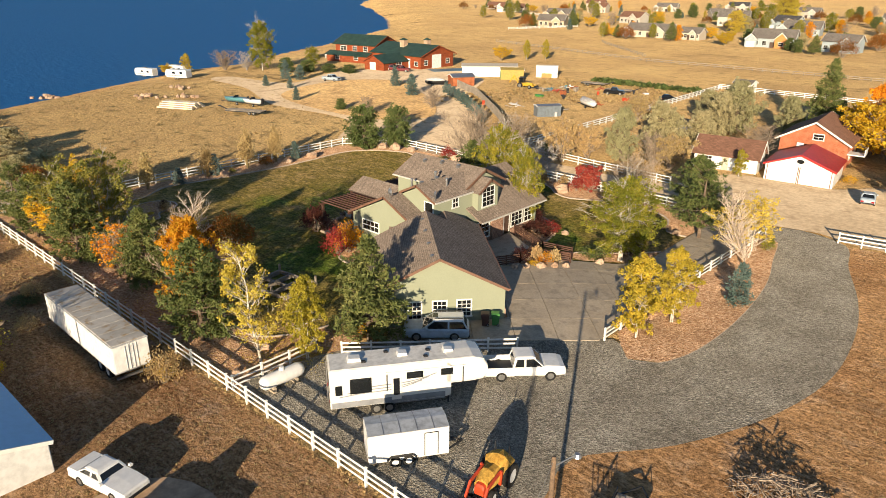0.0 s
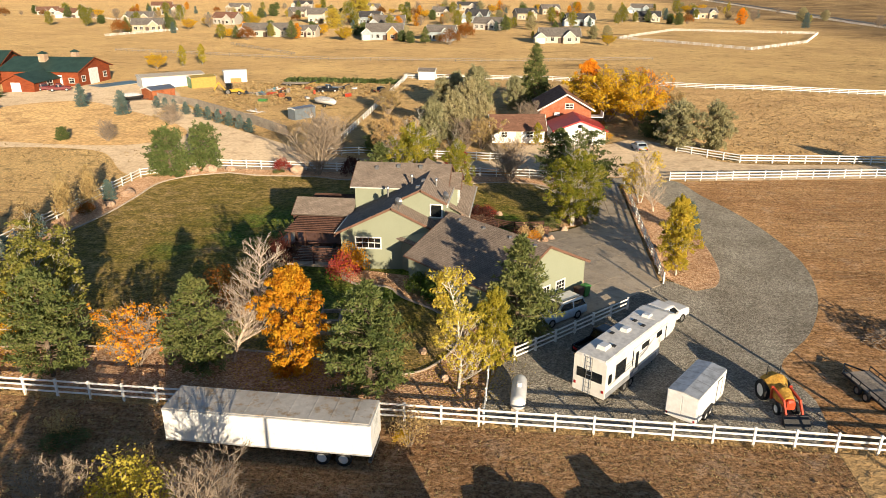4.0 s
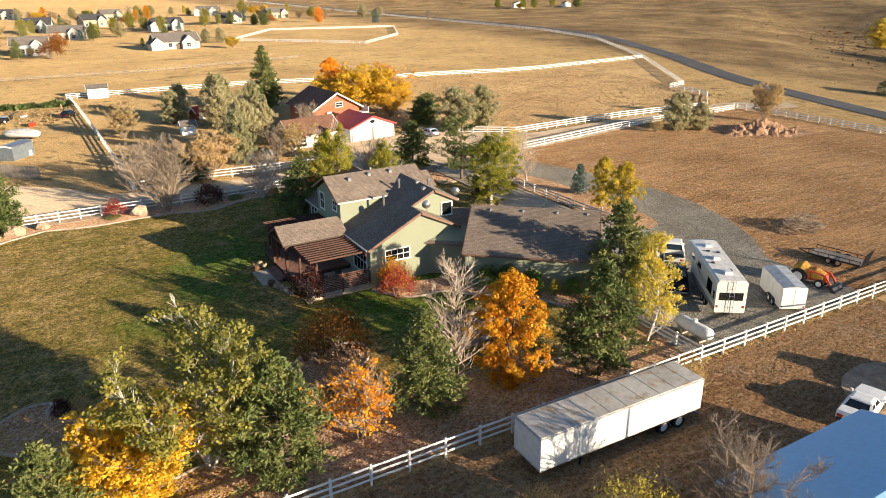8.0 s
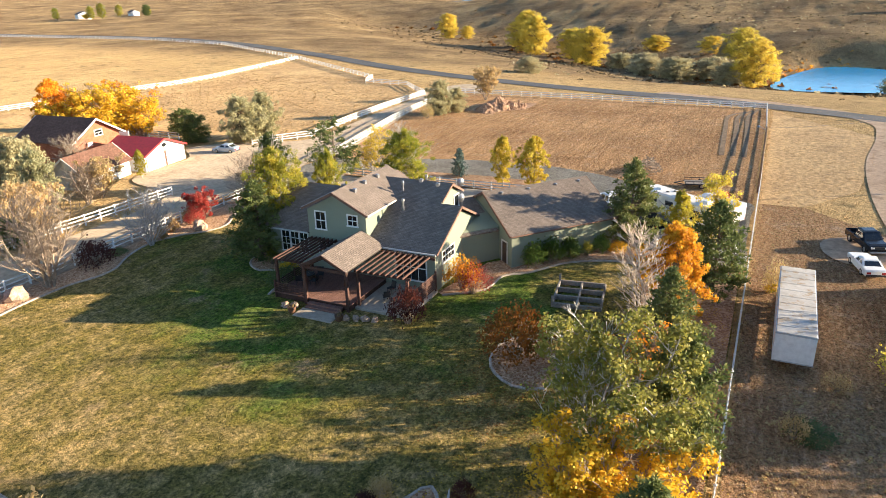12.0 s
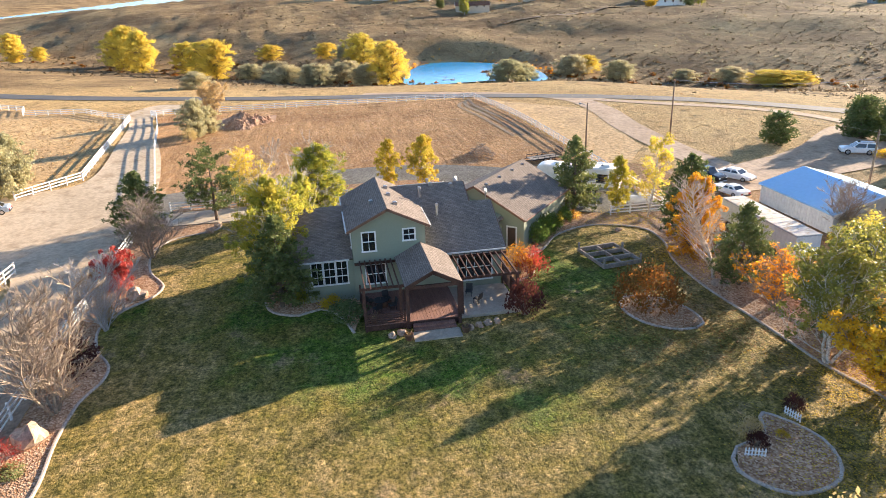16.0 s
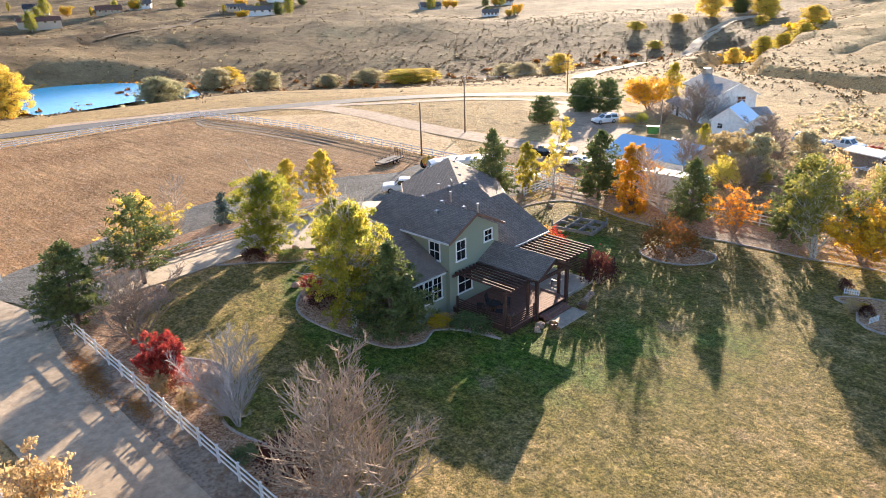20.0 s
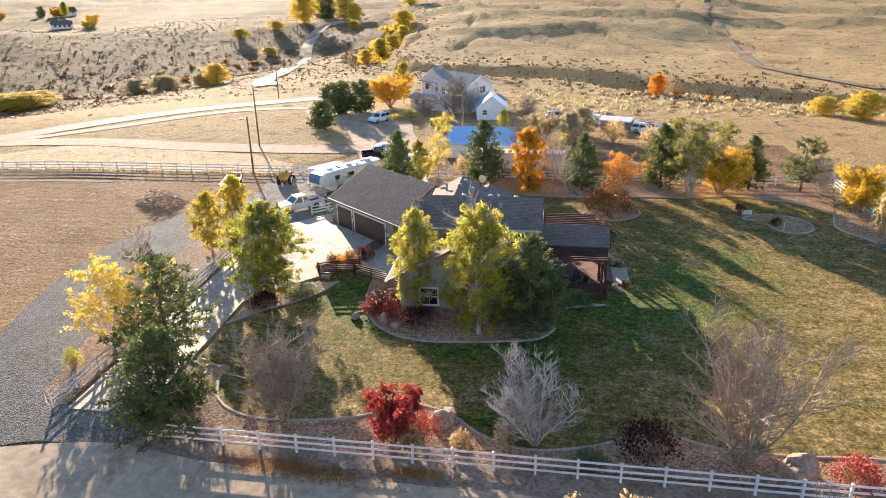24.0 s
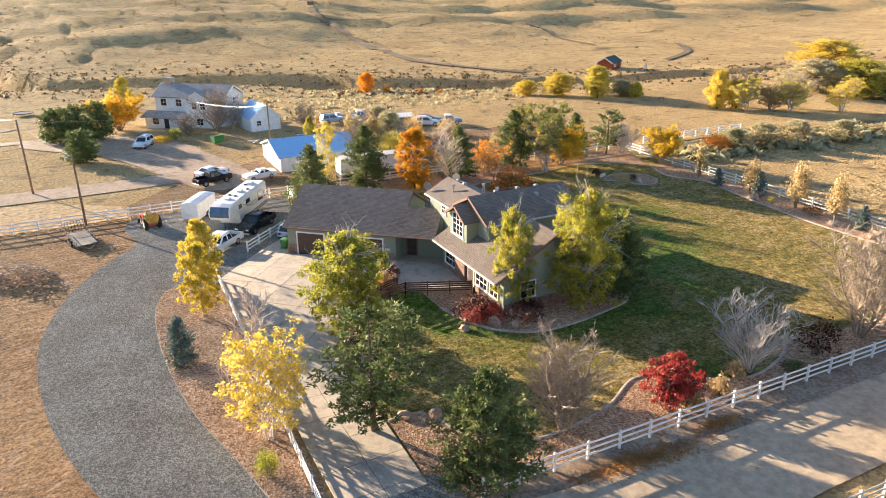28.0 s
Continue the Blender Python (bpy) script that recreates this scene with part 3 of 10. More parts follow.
def ribbon(name, line, width, mat, lift, label, category="road", parent=None):
    """A track of even width along a smooth line."""
    c = curve(line, False, 3.0)
    left, right = [], []
    for i, p in enumerate(c):
        a, b = Vector(c[max(i - 1, 0)]), Vector(c[min(i + 1, len(c) - 1)])
        d = (b - a).normalized() * (width / 2)
        left.append((p[0] - d.y, p[1] + d.x))
        right.append((p[0] + d.y, p[1] - d.x))
    b = Build()
    k = 6
    rows = [[(l[0] + (r[0] - l[0]) * j / k, l[1] + (r[1] - l[1]) * j / k) for j in range(k + 1)] for l, r in zip(left, right)]
    for row in rows:
        b.v += [(x, y, gz(x, y) + lift) for x, y in row]
    for i in range(len(rows) - 1):
        for j in range(k):
            a = i * (k + 1) + j
            b.f.append((a, a + 1, a + k + 2, a + k + 1))
    ob = part(name, b, mat, parent, label, True)
    return tagged(ob, label, category, kind="structure")


def edging(line, label, closed=False, w=0.22, h=0.16):
    """Poured kerb along the edge of a bed."""
    c = curve(line, closed, 0.8)
    if closed:
        c.append(c[0])
    b = Build()
    rings = []
    for i, p in enumerate(c):
        a, q = Vector(c[max(i - 1, 0)]), Vector(c[min(i + 1, len(c) - 1)])
        d = (q - a).normalized()
        s = Vector((-d.y, d.x))
        z = gz(*p) + 0.02
        rings.append([(p[0] + s.x * o, p[1] + s.y * o, z + k) for o, k in ((-w / 2, 0), (-w / 2, h * 0.7), (-w / 4, h), (w / 4, h), (w / 2, h * 0.7), (w / 2, 0))])
    b.loft(rings)
    return tagged(part("garden_edging", b, CURB, None, "", False), label, "edging", "garden edgings", "structure")


# ---- ground covers ----
ISLAND_EDGE = [(-22.5, 79.1), (-21, 77.8), (-19.7, 72.5), (-17.9, 65.1), (-17.1, 56.2), (-17.4, 48.8), (-18.7, 44.8), (-20.7, 43.7), (-22.3, 45.4)]
N_EDGE = [(-29.2, 72.7), (-31.5, 72.8), (-33.4, 76.9), (-35.9, 78.5), (-39, 78.7), (-43.1, 77.9), (-46.8, 76.1), (-49.5, 76.8), (-51.5, 78.6), (-54.6, 79.8), (-58.5, 79), (-61.3, 77.5), (-63.7, 77.5), (-65.9, 78.3), (-70.2, 78.5), (-75.3, 78.2), (-80.3, 79.2)]
W_EDGE = [(-80.3, 79.2), (-85, 76.8), (-87.8, 72.5), (-87.5, 65.5), (-87.4, 58.5), (-88.5, 48.4), (-89.4, 42.1), (-87, 37.4), (-88.3, 32.4)]
S_EDGE = [(-88.3, 32.4), (-85.8, 28.9), (-81.1, 27), (-78, 26.4), (-73.3, 27.3), (-69.9, 27.5), (-65.5, 27.8), (-59.3, 28.3), (-53, 27.9), (-48, 26.4), (-43.8, 26.8), (-41.5, 31.6), (-43.4, 36.2), (-47.3, 39.3), (-49, 41.3), (-52.4, 41.8), (-54.8, 44.8)]
FRONT_EDGE = [(-39.5, 59.7), (-41, 64.1), (-43.7, 66.7), (-47.3, 67.3), (-52.5, 66.6), (-55.1, 65.8), (-56.3, 63.6), (-55.5, 61.8), (-57.3, 60.2), (-60.5, 59.3)]
DRIVE_EDGE = [(-29.1, 66.3), (-30, 65.2), (-31.6, 63.3), (-34.8, 60.4), (-36.3, 57.6)]

zone("lawn", straight([(-92, 21.2), (-39, 21.2), (-39, 35.1), (-35.9, 46.8), (-29.6, 59.3), (-29.1, 81.1), (-86.6, 81.4), (-92, 75.7)]), GRASS, 0.05, "patchy autumn lawn, green and straw-brown", "lawn")
zone("east_field", straight([(-19.5, 21.2), (59.3, 21.2), (60.8, 59.3), (60.5, 96.7), (46.8, 93.2), (14, 87.8), (-9.4, 83.1), (-17.0, 81.4), (-15.0, 62.4), (-14.0, 46.8), (-17.5, 34.8)]), FIELD, 0.035, "brown stubble field with faint rows", "field", 4)
zone("south_yard", straight([(-92.8, -3.1), (-92.4, 20.5), (-17.2, 20.5), (-17.2, 15.6), (-26.5, 6.2), (-43.7, -3.1)]), DIRT_YARD, 0.03, "bare dirt yard with dry weeds", "ground", 4)
zone("east_strip", straight([(-17.2, 20.5), (56.9, 20.5), (46.8, 15.6), (28.1, 3.9), (-7.8, 9.4), (-17.2, 15.6)]), PASTURE, 0.045, "tan mown pasture", "ground", 4)
zone("neighbour_pasture", straight([(-3.9, 100.6), (54.6, 102.2), (68.6, 113.9), (81.1, 132.6), (117, 184.1), (15.6, 174.7), (-12.5, 177.8), (-12.5, 117)]), PASTURE, 0.03, "fenced straw-coloured pasture", "field", 6)
zone("gravel_drive", curve([(-38.5, 21.3), (-31.2, 21.2), (-23.4, 21.2), (-17.9, 21.3), (-16.5, 26.1), (-17.3, 30.7), (-13.3, 36.3), (-10.1, 43.4), (-8.5, 51.5), (-9, 60.1), (-10.6, 67.5), (-13.3, 75.3), (-15.2, 81.9), (-20.3, 83.9), (-24.2, 82.7), (-29.6, 82.7), (-29.6, 78.8), (-22.6, 78.8)] + ISLAND_EDGE + [(-23, 45.6), (-28.5, 39.7), (-35.8, 32.9), (-37.6, 29.5), (-38.5, 26.5)]), GRAVEL, 0.115, "grey crushed-gravel loop drive", "driveway", 2.5)
zone("island_bed", curve(ISLAND_EDGE) + [(-22.3, 45.4), (-23.3, 46.8), (-23.5, 62.4), (-23.4, 78.8)], MULCH, 0.15, "tan rock mulch bed between the drives", "garden bed", 2.5)
zone("north_bed", curve(N_EDGE, False) + [(-80.3, 81.4), (-62.4, 81.4), (-46.8, 81.4), (-29, 81.3)], MULCH, 0.10, "tan rock mulch bed along the lane fence", "garden bed", 2.5)
zone("west_bed", curve(W_EDGE, False) + [(-92, 31.2), (-92.2, 46.8), (-92, 62.4), (-92, 74.9), (-85.8, 81.3), (-80.3, 81.4)], MULCH, 0.10, "tan rock mulch bed along the fence", "garden bed", 2.5)
zone("south_bed", curve(S_EDGE, False) + [(-54.4, 45.4), (-46.8, 43.7), (-39, 35.9), (-37.3, 29.2), (-38.7, 28.1), (-38.7, 21.3), (-62.4, 21.3), (-92, 21.3)], MULCH, 0.10, "tan rock mulch bed under the tree row", "garden bed", 2.5)
zone("front_bed", curve(FRONT_EDGE, False) + [(-54.6, 57.7), (-46.8, 59.3), (-39.2, 56.6)], MULCH, 0.11, "rock mulch bed round the house front", "garden bed", 2)
zone("drive_bed", curve(DRIVE_EDGE, False) + [(-33.5, 58), (-29.6, 61.6)], MULCH, 0.10, "rock mulch bed beside the drive", "garden bed", 2)
OVAL = [(-59.6, 36), (-61.6, 37.1), (-64.4, 36.5), (-66.2, 34.3), (-65.7, 32.1), (-62.8, 32), (-60.2, 33.7)]
zone("oval_bed", curve(OVAL), MULCH, 0.12, "small oval shrub bed in the lawn", "garden bed", 2)
POND_BED = [(-77.5, 34.9), (-79.6, 36.2), (-80.2, 38.4), (-82.1, 39.5), (-84.4, 37.8), (-83.9, 34.5), (-80.7, 33.1)]
zone("ornament_bed", curve(POND_BED), MULCH, 0.12, "kidney-shaped gravel bed in the lawn", "garden bed", 2)
for line in (N_EDGE, W_EDGE, S_EDGE, FRONT_EDGE, DRIVE_EDGE):
    edging(line, "low poured concrete edging between lawn and rock bed")
edging(ISLAND_EDGE, "low edging between gravel and rock bed", w=0.14, h=0.1)
edging(OVAL, "oval concrete edging round the shrub bed", True)
edging(POND_BED, "curved concrete edging round the ornament bed", True)

# lanes, tracks and roads
zone("lane_verge", straight([(-29.4, 81.45), (-29.2, 82.9), (-36, 83.7), (-47, 84.1), (-62, 84.3), (-78, 84.5), (-86.5, 84.0), (-85.8, 81.5), (-62, 81.5)]), VERGE, 0.07, "grey-brown gravel verge between fence and lane", "verge", 2.5)
zone("lane", curve([(-28.1, 82.4), (-35.9, 83.3), (-46.8, 83.7), (-62.4, 83.9), (-78, 84.1), (-87.4, 83.5), (-94.4, 76.4), (-106.1, 88.9), (-117, 91.3), (-134.9, 90.5), (-159.9, 99.8), (-181, 102.2), (-181.7, 109.2), (-159.9, 113.9), (-170, 138.8), (-159.9, 159.9), (-148.2, 165.4), (-128.7, 157.6), (-117, 140.4), (-102.2, 120.1), (-78, 98.3), (-71.8, 91.3), (-54.6, 90.1), (-40.6, 91.7), (-35.9, 103), (-23.4, 104.5), (-17.2, 110), (-9.4, 102.2), (-3.9, 94), (23.4, 95.9), (46.8, 99.1), (62.4, 103.7), (78, 99.8), (74.9, 92), (57.7, 95.9), (31.2, 90.9), (7.8, 85.8), (-13.3, 82.7), (-18.7, 84.2)]), DIRT, 0.13, "pale packed-dirt lane", "lane", 4)
zone("barn_island", curve([(-143.5, 99.1), (-153.7, 124.8), (-142, 137.3), (-124.8, 127.9), (-104.5, 112.3), (-99.1, 101.4), (-110, 93.6)]), PASTURE, 0.22, "mown dry-grass island in the yard", "ground", 4)
ribbon("road", [(257.4, 1716), (231.7, 1170), (191.1, 507), (181, 308.1), (148.2, 210.6), (107.6, 136.5), (90.5, 93.6), (80.3, 66.3), (68.6, 31.2), (50.7, -1.6), (26.5, -29.6), (1.6, -58.5)], 8.0, ASPHALT, 0.12, "grey two-lane country road")
ribbon("dirt_track", [(81.1, 46.8), (65.5, 14), (46.8, 1.6), (28.1, 1.6), (7.8, 4.7), (-11.7, 5.5), (-28.1, 4.7)], 5.5, TRACK, 0.09, "rutted dirt track to the south yard")
ribbon("dirt_track", [(51.5, 1.6), (31.2, -10.9), (10.9, -31.2), (-4.7, -34.3), (-15.6, -26.5), (-23.4, -14), (-28.1, 1.6)], 3.6, TRACK, 0.10, "looping dirt track over the rise")
zone("south_drive", curve([(-3.1, -29.6), (-17.2, -10.9), (-24.2, 6.2), (-28.1, 14), (-34.3, 12.5), (-34.3, 3.1), (-31.2, -7.8), (-28.1, -18.7), (-20.3, -29.6), (-10.9, -35.9)]), TRACK, 0.12, "dirt forecourt of the farmhouse", "driveway", 4)
ribbon("dirt_road", [(30, -90), (39, -110), (43, -136), (55, -183), (82, -275), (93, -322), (95, -352), (80, -400)], 7, DIRT, 0.3, "pale dirt road crossing the scrub")
lake = zone("lake_water", straight([(-187.2, -546), (-187.2, 234), (-257.4, 390), (-546, 702), (-1170, 1170), (-2574, 1170), (-2574, -546)], 40), WATER, 0, "deep blue lake", "lake", 60, level=LAKE_Z)
zone("pond_water", curve([(174, 14), (184, 22), (215, 16), (245, 4), (250, -10), (236, -30), (212, -41), (184, -40), (168, -33), (176, -16)]), POND, 0, "bright blue stock pond", "pond", 6, level=POND_Z)
zone("reservoir_water", straight([(819, -390), (819, 702), (2574, 1248), (2574, -936)], 60), POND, 0, "distant pale blue reservoir", "lake", 90, level=-11.0)


# ---- concrete drive in slabs ----
def clip_cell(poly, x0, x1, y0, y1):
    for axis, lim, keep in ((0, x0, 1), (0, x1, -1), (1, y0, 1), (1, y1, -1)):
        out = []
        for p, q in zip(poly, poly[1:] + poly[:1]):
            a, b = (p[axis] - lim) * keep, (q[axis] - lim) * keep
            if a >= 0:
                out.append(p)
            if (a >= 0) != (b >= 0):
                t = a / (a - b)
                out.append((p[0] + (q[0] - p[0]) * t, p[1] + (q[1] - p[1]) * t))
        poly = out
        if len(poly) < 3:
            return []
    return poly


def slabs(owner, outline, turn, size, lift, mat, thick=0.12):
    c, s = math.cos(radians(turn)), math.sin(radians(turn))
    loc = [(x * c + y * s, -x * s + y * c) for x, y in outline]
    xs, ys = [p[0] for p in loc], [p[1] for p in loc]
    for x in np.arange(min(xs), max(xs), size):
        for y in np.arange(min(ys), max(ys), size):
            cell = clip_cell(loc, x + 0.02, x + size - 0.02, y + 0.02, y + size - 0.02)
            if len(cell) < 3:
                continue
            w = [(a * c - b * s, a * s + b * c) for a, b in cell]
            area = abs(sum(p[0] * q[1] - q[0] * p[1] for p, q in zip(w, w[1:] + w[:1]))) / 2
            if area < 0.3:
                continue
            b = Build()
            b.hull([(p, q, gz(p, q) + lift - thick) for p, q in w], [(p, q, gz(p, q) + lift) for p, q in w])
            part("slab", b, mat, owner)


drive = thing("driveway", "broad pale concrete driveway cast in jointed slabs", "driveway", kind="structure")
slabs(drive, [(-23.7, 79.3), (-28.9, 79.3), (-29, 70.2), (-28.9, 62.4), (-23.7, 62.4)], 1, 2.7, 0.16, CONCRETE)
slabs(drive, [(-23.7, 62.4), (-28.9, 62.4), (-30.8, 59.7), (-33.9, 57.1), (-37.2, 51.9), (-39.3, 49.6), (-31, 42.2), (-34.8, 37.4), (-38.1, 35.1), (-35.8, 32.9), (-28.6, 39.6), (-23.7, 44.5)], 45.8, 3.4, 0.16, CONCRETE)
court = thing("courtyard", "pale concrete entry courtyard cast in slabs", "courtyard", kind="structure")
slabs(court, [(-39.4, 49.5), (-37.4, 51.9), (-39.7, 55.2), (-44.8, 56.6), (-45.6, 48.0), (-43.6, 41.2), (-41.8, 44.6)], 45.8, 3.0, 0.145, CONCRETE)

# ---- white ranch fences ----
def make_post(h, w=0.14):
    b = Build()
    b.loft([[(-s, -s, z), (s, -s, z), (s, s, z), (-s, s, z)] for s, z in ((w / 2, -0.1), (w / 2, h), (w / 2 + 0.02, h), (w / 2 + 0.02, h + 0.03), (0.02, h + 0.08))])
    return b


POST_MESH = {h: make_post(h).mesh("post", VINYL) for h in (1.35, 1.2)}
RAIL_MESH = {}


def rail_mesh(length):
    key = round(length, 1)
    if key not in RAIL_MESH:
        b = Build()
        b.loft([[(x, -0.022, -0.07), (x, 0.022, -0.07), (x, 0.022, 0.06), (x, 0, 0.07), (x, -0.022, 0.06)] for x in (0, key)])
        RAIL_MESH[key] = b.mesh("rail", VINYL)
    return RAIL_MESH[key], key


def ranch_fence(line, label, h=1.35, rails=3, span=2.44, joined=False, mat=None, group="ranch fences"):
    """Posts and rails along a line. Far fences are joined into one mesh for posts and one for rails."""
    f = thing("fence", label, "fence", (*line[0], gz(*line[0])), group=group)
    inv = f.matrix_basis.inverted()
    pb, rb = Build(), Build()
    for k, ((ax, ay), (bx, by)) in enumerate(zip(line, line[1:])):
        n = max(1, round(math.hypot(bx - ax, by - ay) / span))
        pts = [Vector((ax + (bx - ax) * i / n, ay + (by - ay) * i / n, 0)) for i in range(n + 1)]
        for p in pts:
            p.z = gz(p.x, p.y)
        ang = math.atan2(by - ay, bx - ax)
        for i, p in enumerate(pts):
            if i == n and k < len(line) - 2:
                continue
            if joined:
                pb.box(p.x - 0.08 - line[0][0], p.x + 0.08 - line[0][0], p.y - 0.08 - line[0][1], p.y + 0.08 - line[0][1], p.z - gz(*line[0]) - 0.1, p.z - gz(*line[0]) + h, 0.03)
            else:
                ob = part("post", POST_MESH[h], VINYL, f)
                ob.matrix_basis = inv @ Matrix.Translation(p) @ Matrix.Rotation(ang, 4, "Z")
        for p, q in zip(pts, pts[1:]):
            d = q - p
            for j in range(rails):
                z = h * (0.92 - j * 0.31 * 3 / rails)
                if joined:
                    o = Vector((*line[0], gz(*line[0])))
                    rb.bar(p + Vector((0, 0, z + 0.08)) - o, q + Vector((0, 0, z + 0.08)) - o, 0.06, 0.16)
                else:
                    me, key = rail_mesh(d.length)
                    ob = part("rail", me, VINYL, f)
                    tilt = math.asin(max(-1, min(1, d.z / d.length)))
                    ob.matrix_basis = inv @ Matrix.Translation(p + Vector((0, 0, z))) @ Matrix.Rotation(ang, 4, "Z") @ Matrix.Rotation(-tilt, 4, "Y") @ Matrix.Diagonal((d.length / key, 1, 1, 1))
    if joined:
        tagged(part("post_row", pb, mat or VINYL, f), kind="stuff")
        tagged(part("rail_run", rb, mat or VINYL, f), kind="stuff")
    return f


WHITE = "white three-rail vinyl ranch fence"
ranch_fence([(-92.3, 20.8), (-12.5, 20.7)], WHITE + " along the south boundary")
ranch_fence([(-12.5, 20.7), (23.4, 20.9), (58.9, 21.5)], WHITE + " beside the stubble field")
ranch_fence([(-92.3, 20.8), (-92.3, 46.8), (-92, 75.3), (-85.6, 82.1)], WHITE + " along the west lawn")
ranch_fence([(-85.6, 82.1), (-71.8, 82.2), (-31.2, 81.6)], WHITE + " between lawn and lane")
ranch_fence([(-23.4, 44.9), (-23.2, 62.4), (-22.8, 79.3)], WHITE + " beside the concrete drive", 1.2)
ranch_fence([(-37, 29.3), (-27.5, 38.8)], WHITE + " round the parking apron", 1.2)
ranch_fence([(-38.8, 21), (-38.8, 28.2)], WHITE + " behind the propane tank", 1.2)
ranch_fence([(-16.1, 82.3), (-9.4, 83.5), (14, 87.8), (35.9, 91.3), (57.7, 95.6), (59.5, 97.1)], WHITE + " along the lane and field")
ranch_fence([(58.9, 21.5), (60.3, 59.3), (60.5, 97.1)], WHITE + " at the road side of the field", joined=True)
ranch_fence([(-69.3, 91.4), (-63.8, 93.0), (-58.6, 92.6), (-52.8, 92.0), (-46.6, 91.7), (-40.0, 91.2)], WHITE + " across the lane")
ranch_fence([(-11.7, 101), (-3.1, 94.8), (19.5, 96.6), (54.6, 100.6), (61.6, 106.9)], WHITE + " along the neighbour's lane", joined=True)
ranch_fence([(61.6, 106.9), (70.2, 113.9), (72.5, 128.7), (80.3, 131), (122.5, 188.8), (159.9, 257.4), (170, 312), (176.3, 499.2), (210.6, 1092)], WHITE + " beside the country road", joined=True, span=3.0)
ranch_fence([(-72.5, 188), (-29.6, 187.2), (12.5, 176.3), (46.8, 178.6), (120.9, 188)], WHITE + " across the far pasture", joined=True)
ranch_fence([(-69.2, 91.6), (-69.4, 110), (-70.2, 140), (-71.8, 188)], WHITE + " dividing the equipment yard", joined=True)
ranch_fence([(7.0, 345.0), (44.2, 408.0), (116, 390.0), (90, 332), (55, 294.5), (7.0, 345.0)], WHITE + " round a far paddock", joined=True, span=3.0)
ranch_fence([(-12.5, 117), (-12.5, 136.5), (-17.2, 148.2)], WHITE + " beside the brick house", joined=True)
ranch_fence([(-249.6, 327.6), (-234, 374.4), (-273, 436.8), (-366.6, 499.2)], WHITE + " near the lake shore", joined=True, span=3.0)
ranch_fence([(-202.8, 159.9), (-175.5, 166.9)], WHITE + " behind the timber barn", joined=True)
ranch_fence([(-97.5, 20.5), (-106.7, 20.4), (-120, 20.8)], WHITE + " beyond the corner of the lawn", joined=True)
RAIL_BROWN = "dark wooden rail fence in the pasture"
ranch_fence([(-202.8, 257.4), (-117, 234), (-46.8, 234), (7.8, 248)], RAIL_BROWN, 1.2, 2, 3.0, True, GREY_WOOD, "wooden rail fences")
ranch_fence([(-167.7, 290.2), (-124.8, 248)], RAIL_BROWN, 1.2, 2, 3.0, True, GREY_WOOD, "wooden rail fences")

# ---- the house ----
def world_of(ob):
    m = Matrix()
    while ob:
        m = ob.matrix_parent_inverse @ ob.matrix_basis if False else ob.matrix_basis @ m
        ob = ob.parent
    return m


def placed(name, b, mat, parent, label="", smooth=False):
    """A part whose mesh is given in world coordinates: the mesh is shifted into its parent's space."""
    inv = world_of(parent).inverted()
    b.v = [tuple(inv @ Vector(p)) for p in b.v]
    return part(name, b, mat, parent, label, smooth)


def roof_plane(parent, pts, mat, thick=0.16, name="roof", label=""):
    """One pitch of a roof, a slab with its shingle courses level. pts: its outline, seen from above anticlockwise."""
    p = [Vector(q) for q in pts]
    nrm = (p[1] - p[0]).cross(p[2] - p[0])
    if nrm.z < 0:
        p.reverse()
        nrm = -nrm
    nrm.normalize()
    along = Vector((0, 0, 1)).cross(nrm).normalized()
    up = nrm.cross(along)
    b = Build()
    b.hull([q - nrm * thick for q in p], p)
    inv = world_of(parent).inverted()
    me = bpy.data.meshes.new(name)
    me.from_pydata([tuple(inv @ Vector(q)) for q in b.v], [], b.f)
    me.materials.append(mat)
    uv = me.uv_layers.new(name="UVMap")
    for loop in me.loops:
        q = Vector(b.v[loop.vertex_index])
        uv.data[loop.index].uv = (q.dot(along), q.dot(up))
    me.update()
    return part(name, me, mat, parent, label)


def trim(parent, p, q, mat, h=0.2, w=0.06, name="fascia", label=""):
    b = Build()
    b.bar(p, q, w, h)
    return placed(name, b, mat, parent, label)


class Face:
    """A frame of reference on a wall: s runs along it, z up, out away from it."""

    def __init__(self, origin, along, out):
        self.o, self.a, self.n = Vector((*origin, 0)), Vector((*along, 0)).normalized(), Vector((*out, 0)).normalized()

    def at(self, s, z, d=0.0):
        return self.o + self.a * s + self.n * d + Vector((0, 0, z))

    def slab(self, b, s0, s1, z0, z1, d0, d1):
        b.hull([self.at(s0, z0, d0), self.at(s1, z0, d0), self.at(s1, z0, d1), self.at(s0, z0, d1)],
               [self.at(s0, z1, d0), self.at(s1, z1, d0), self.at(s1, z1, d1), self.at(s0, z1, d1)])


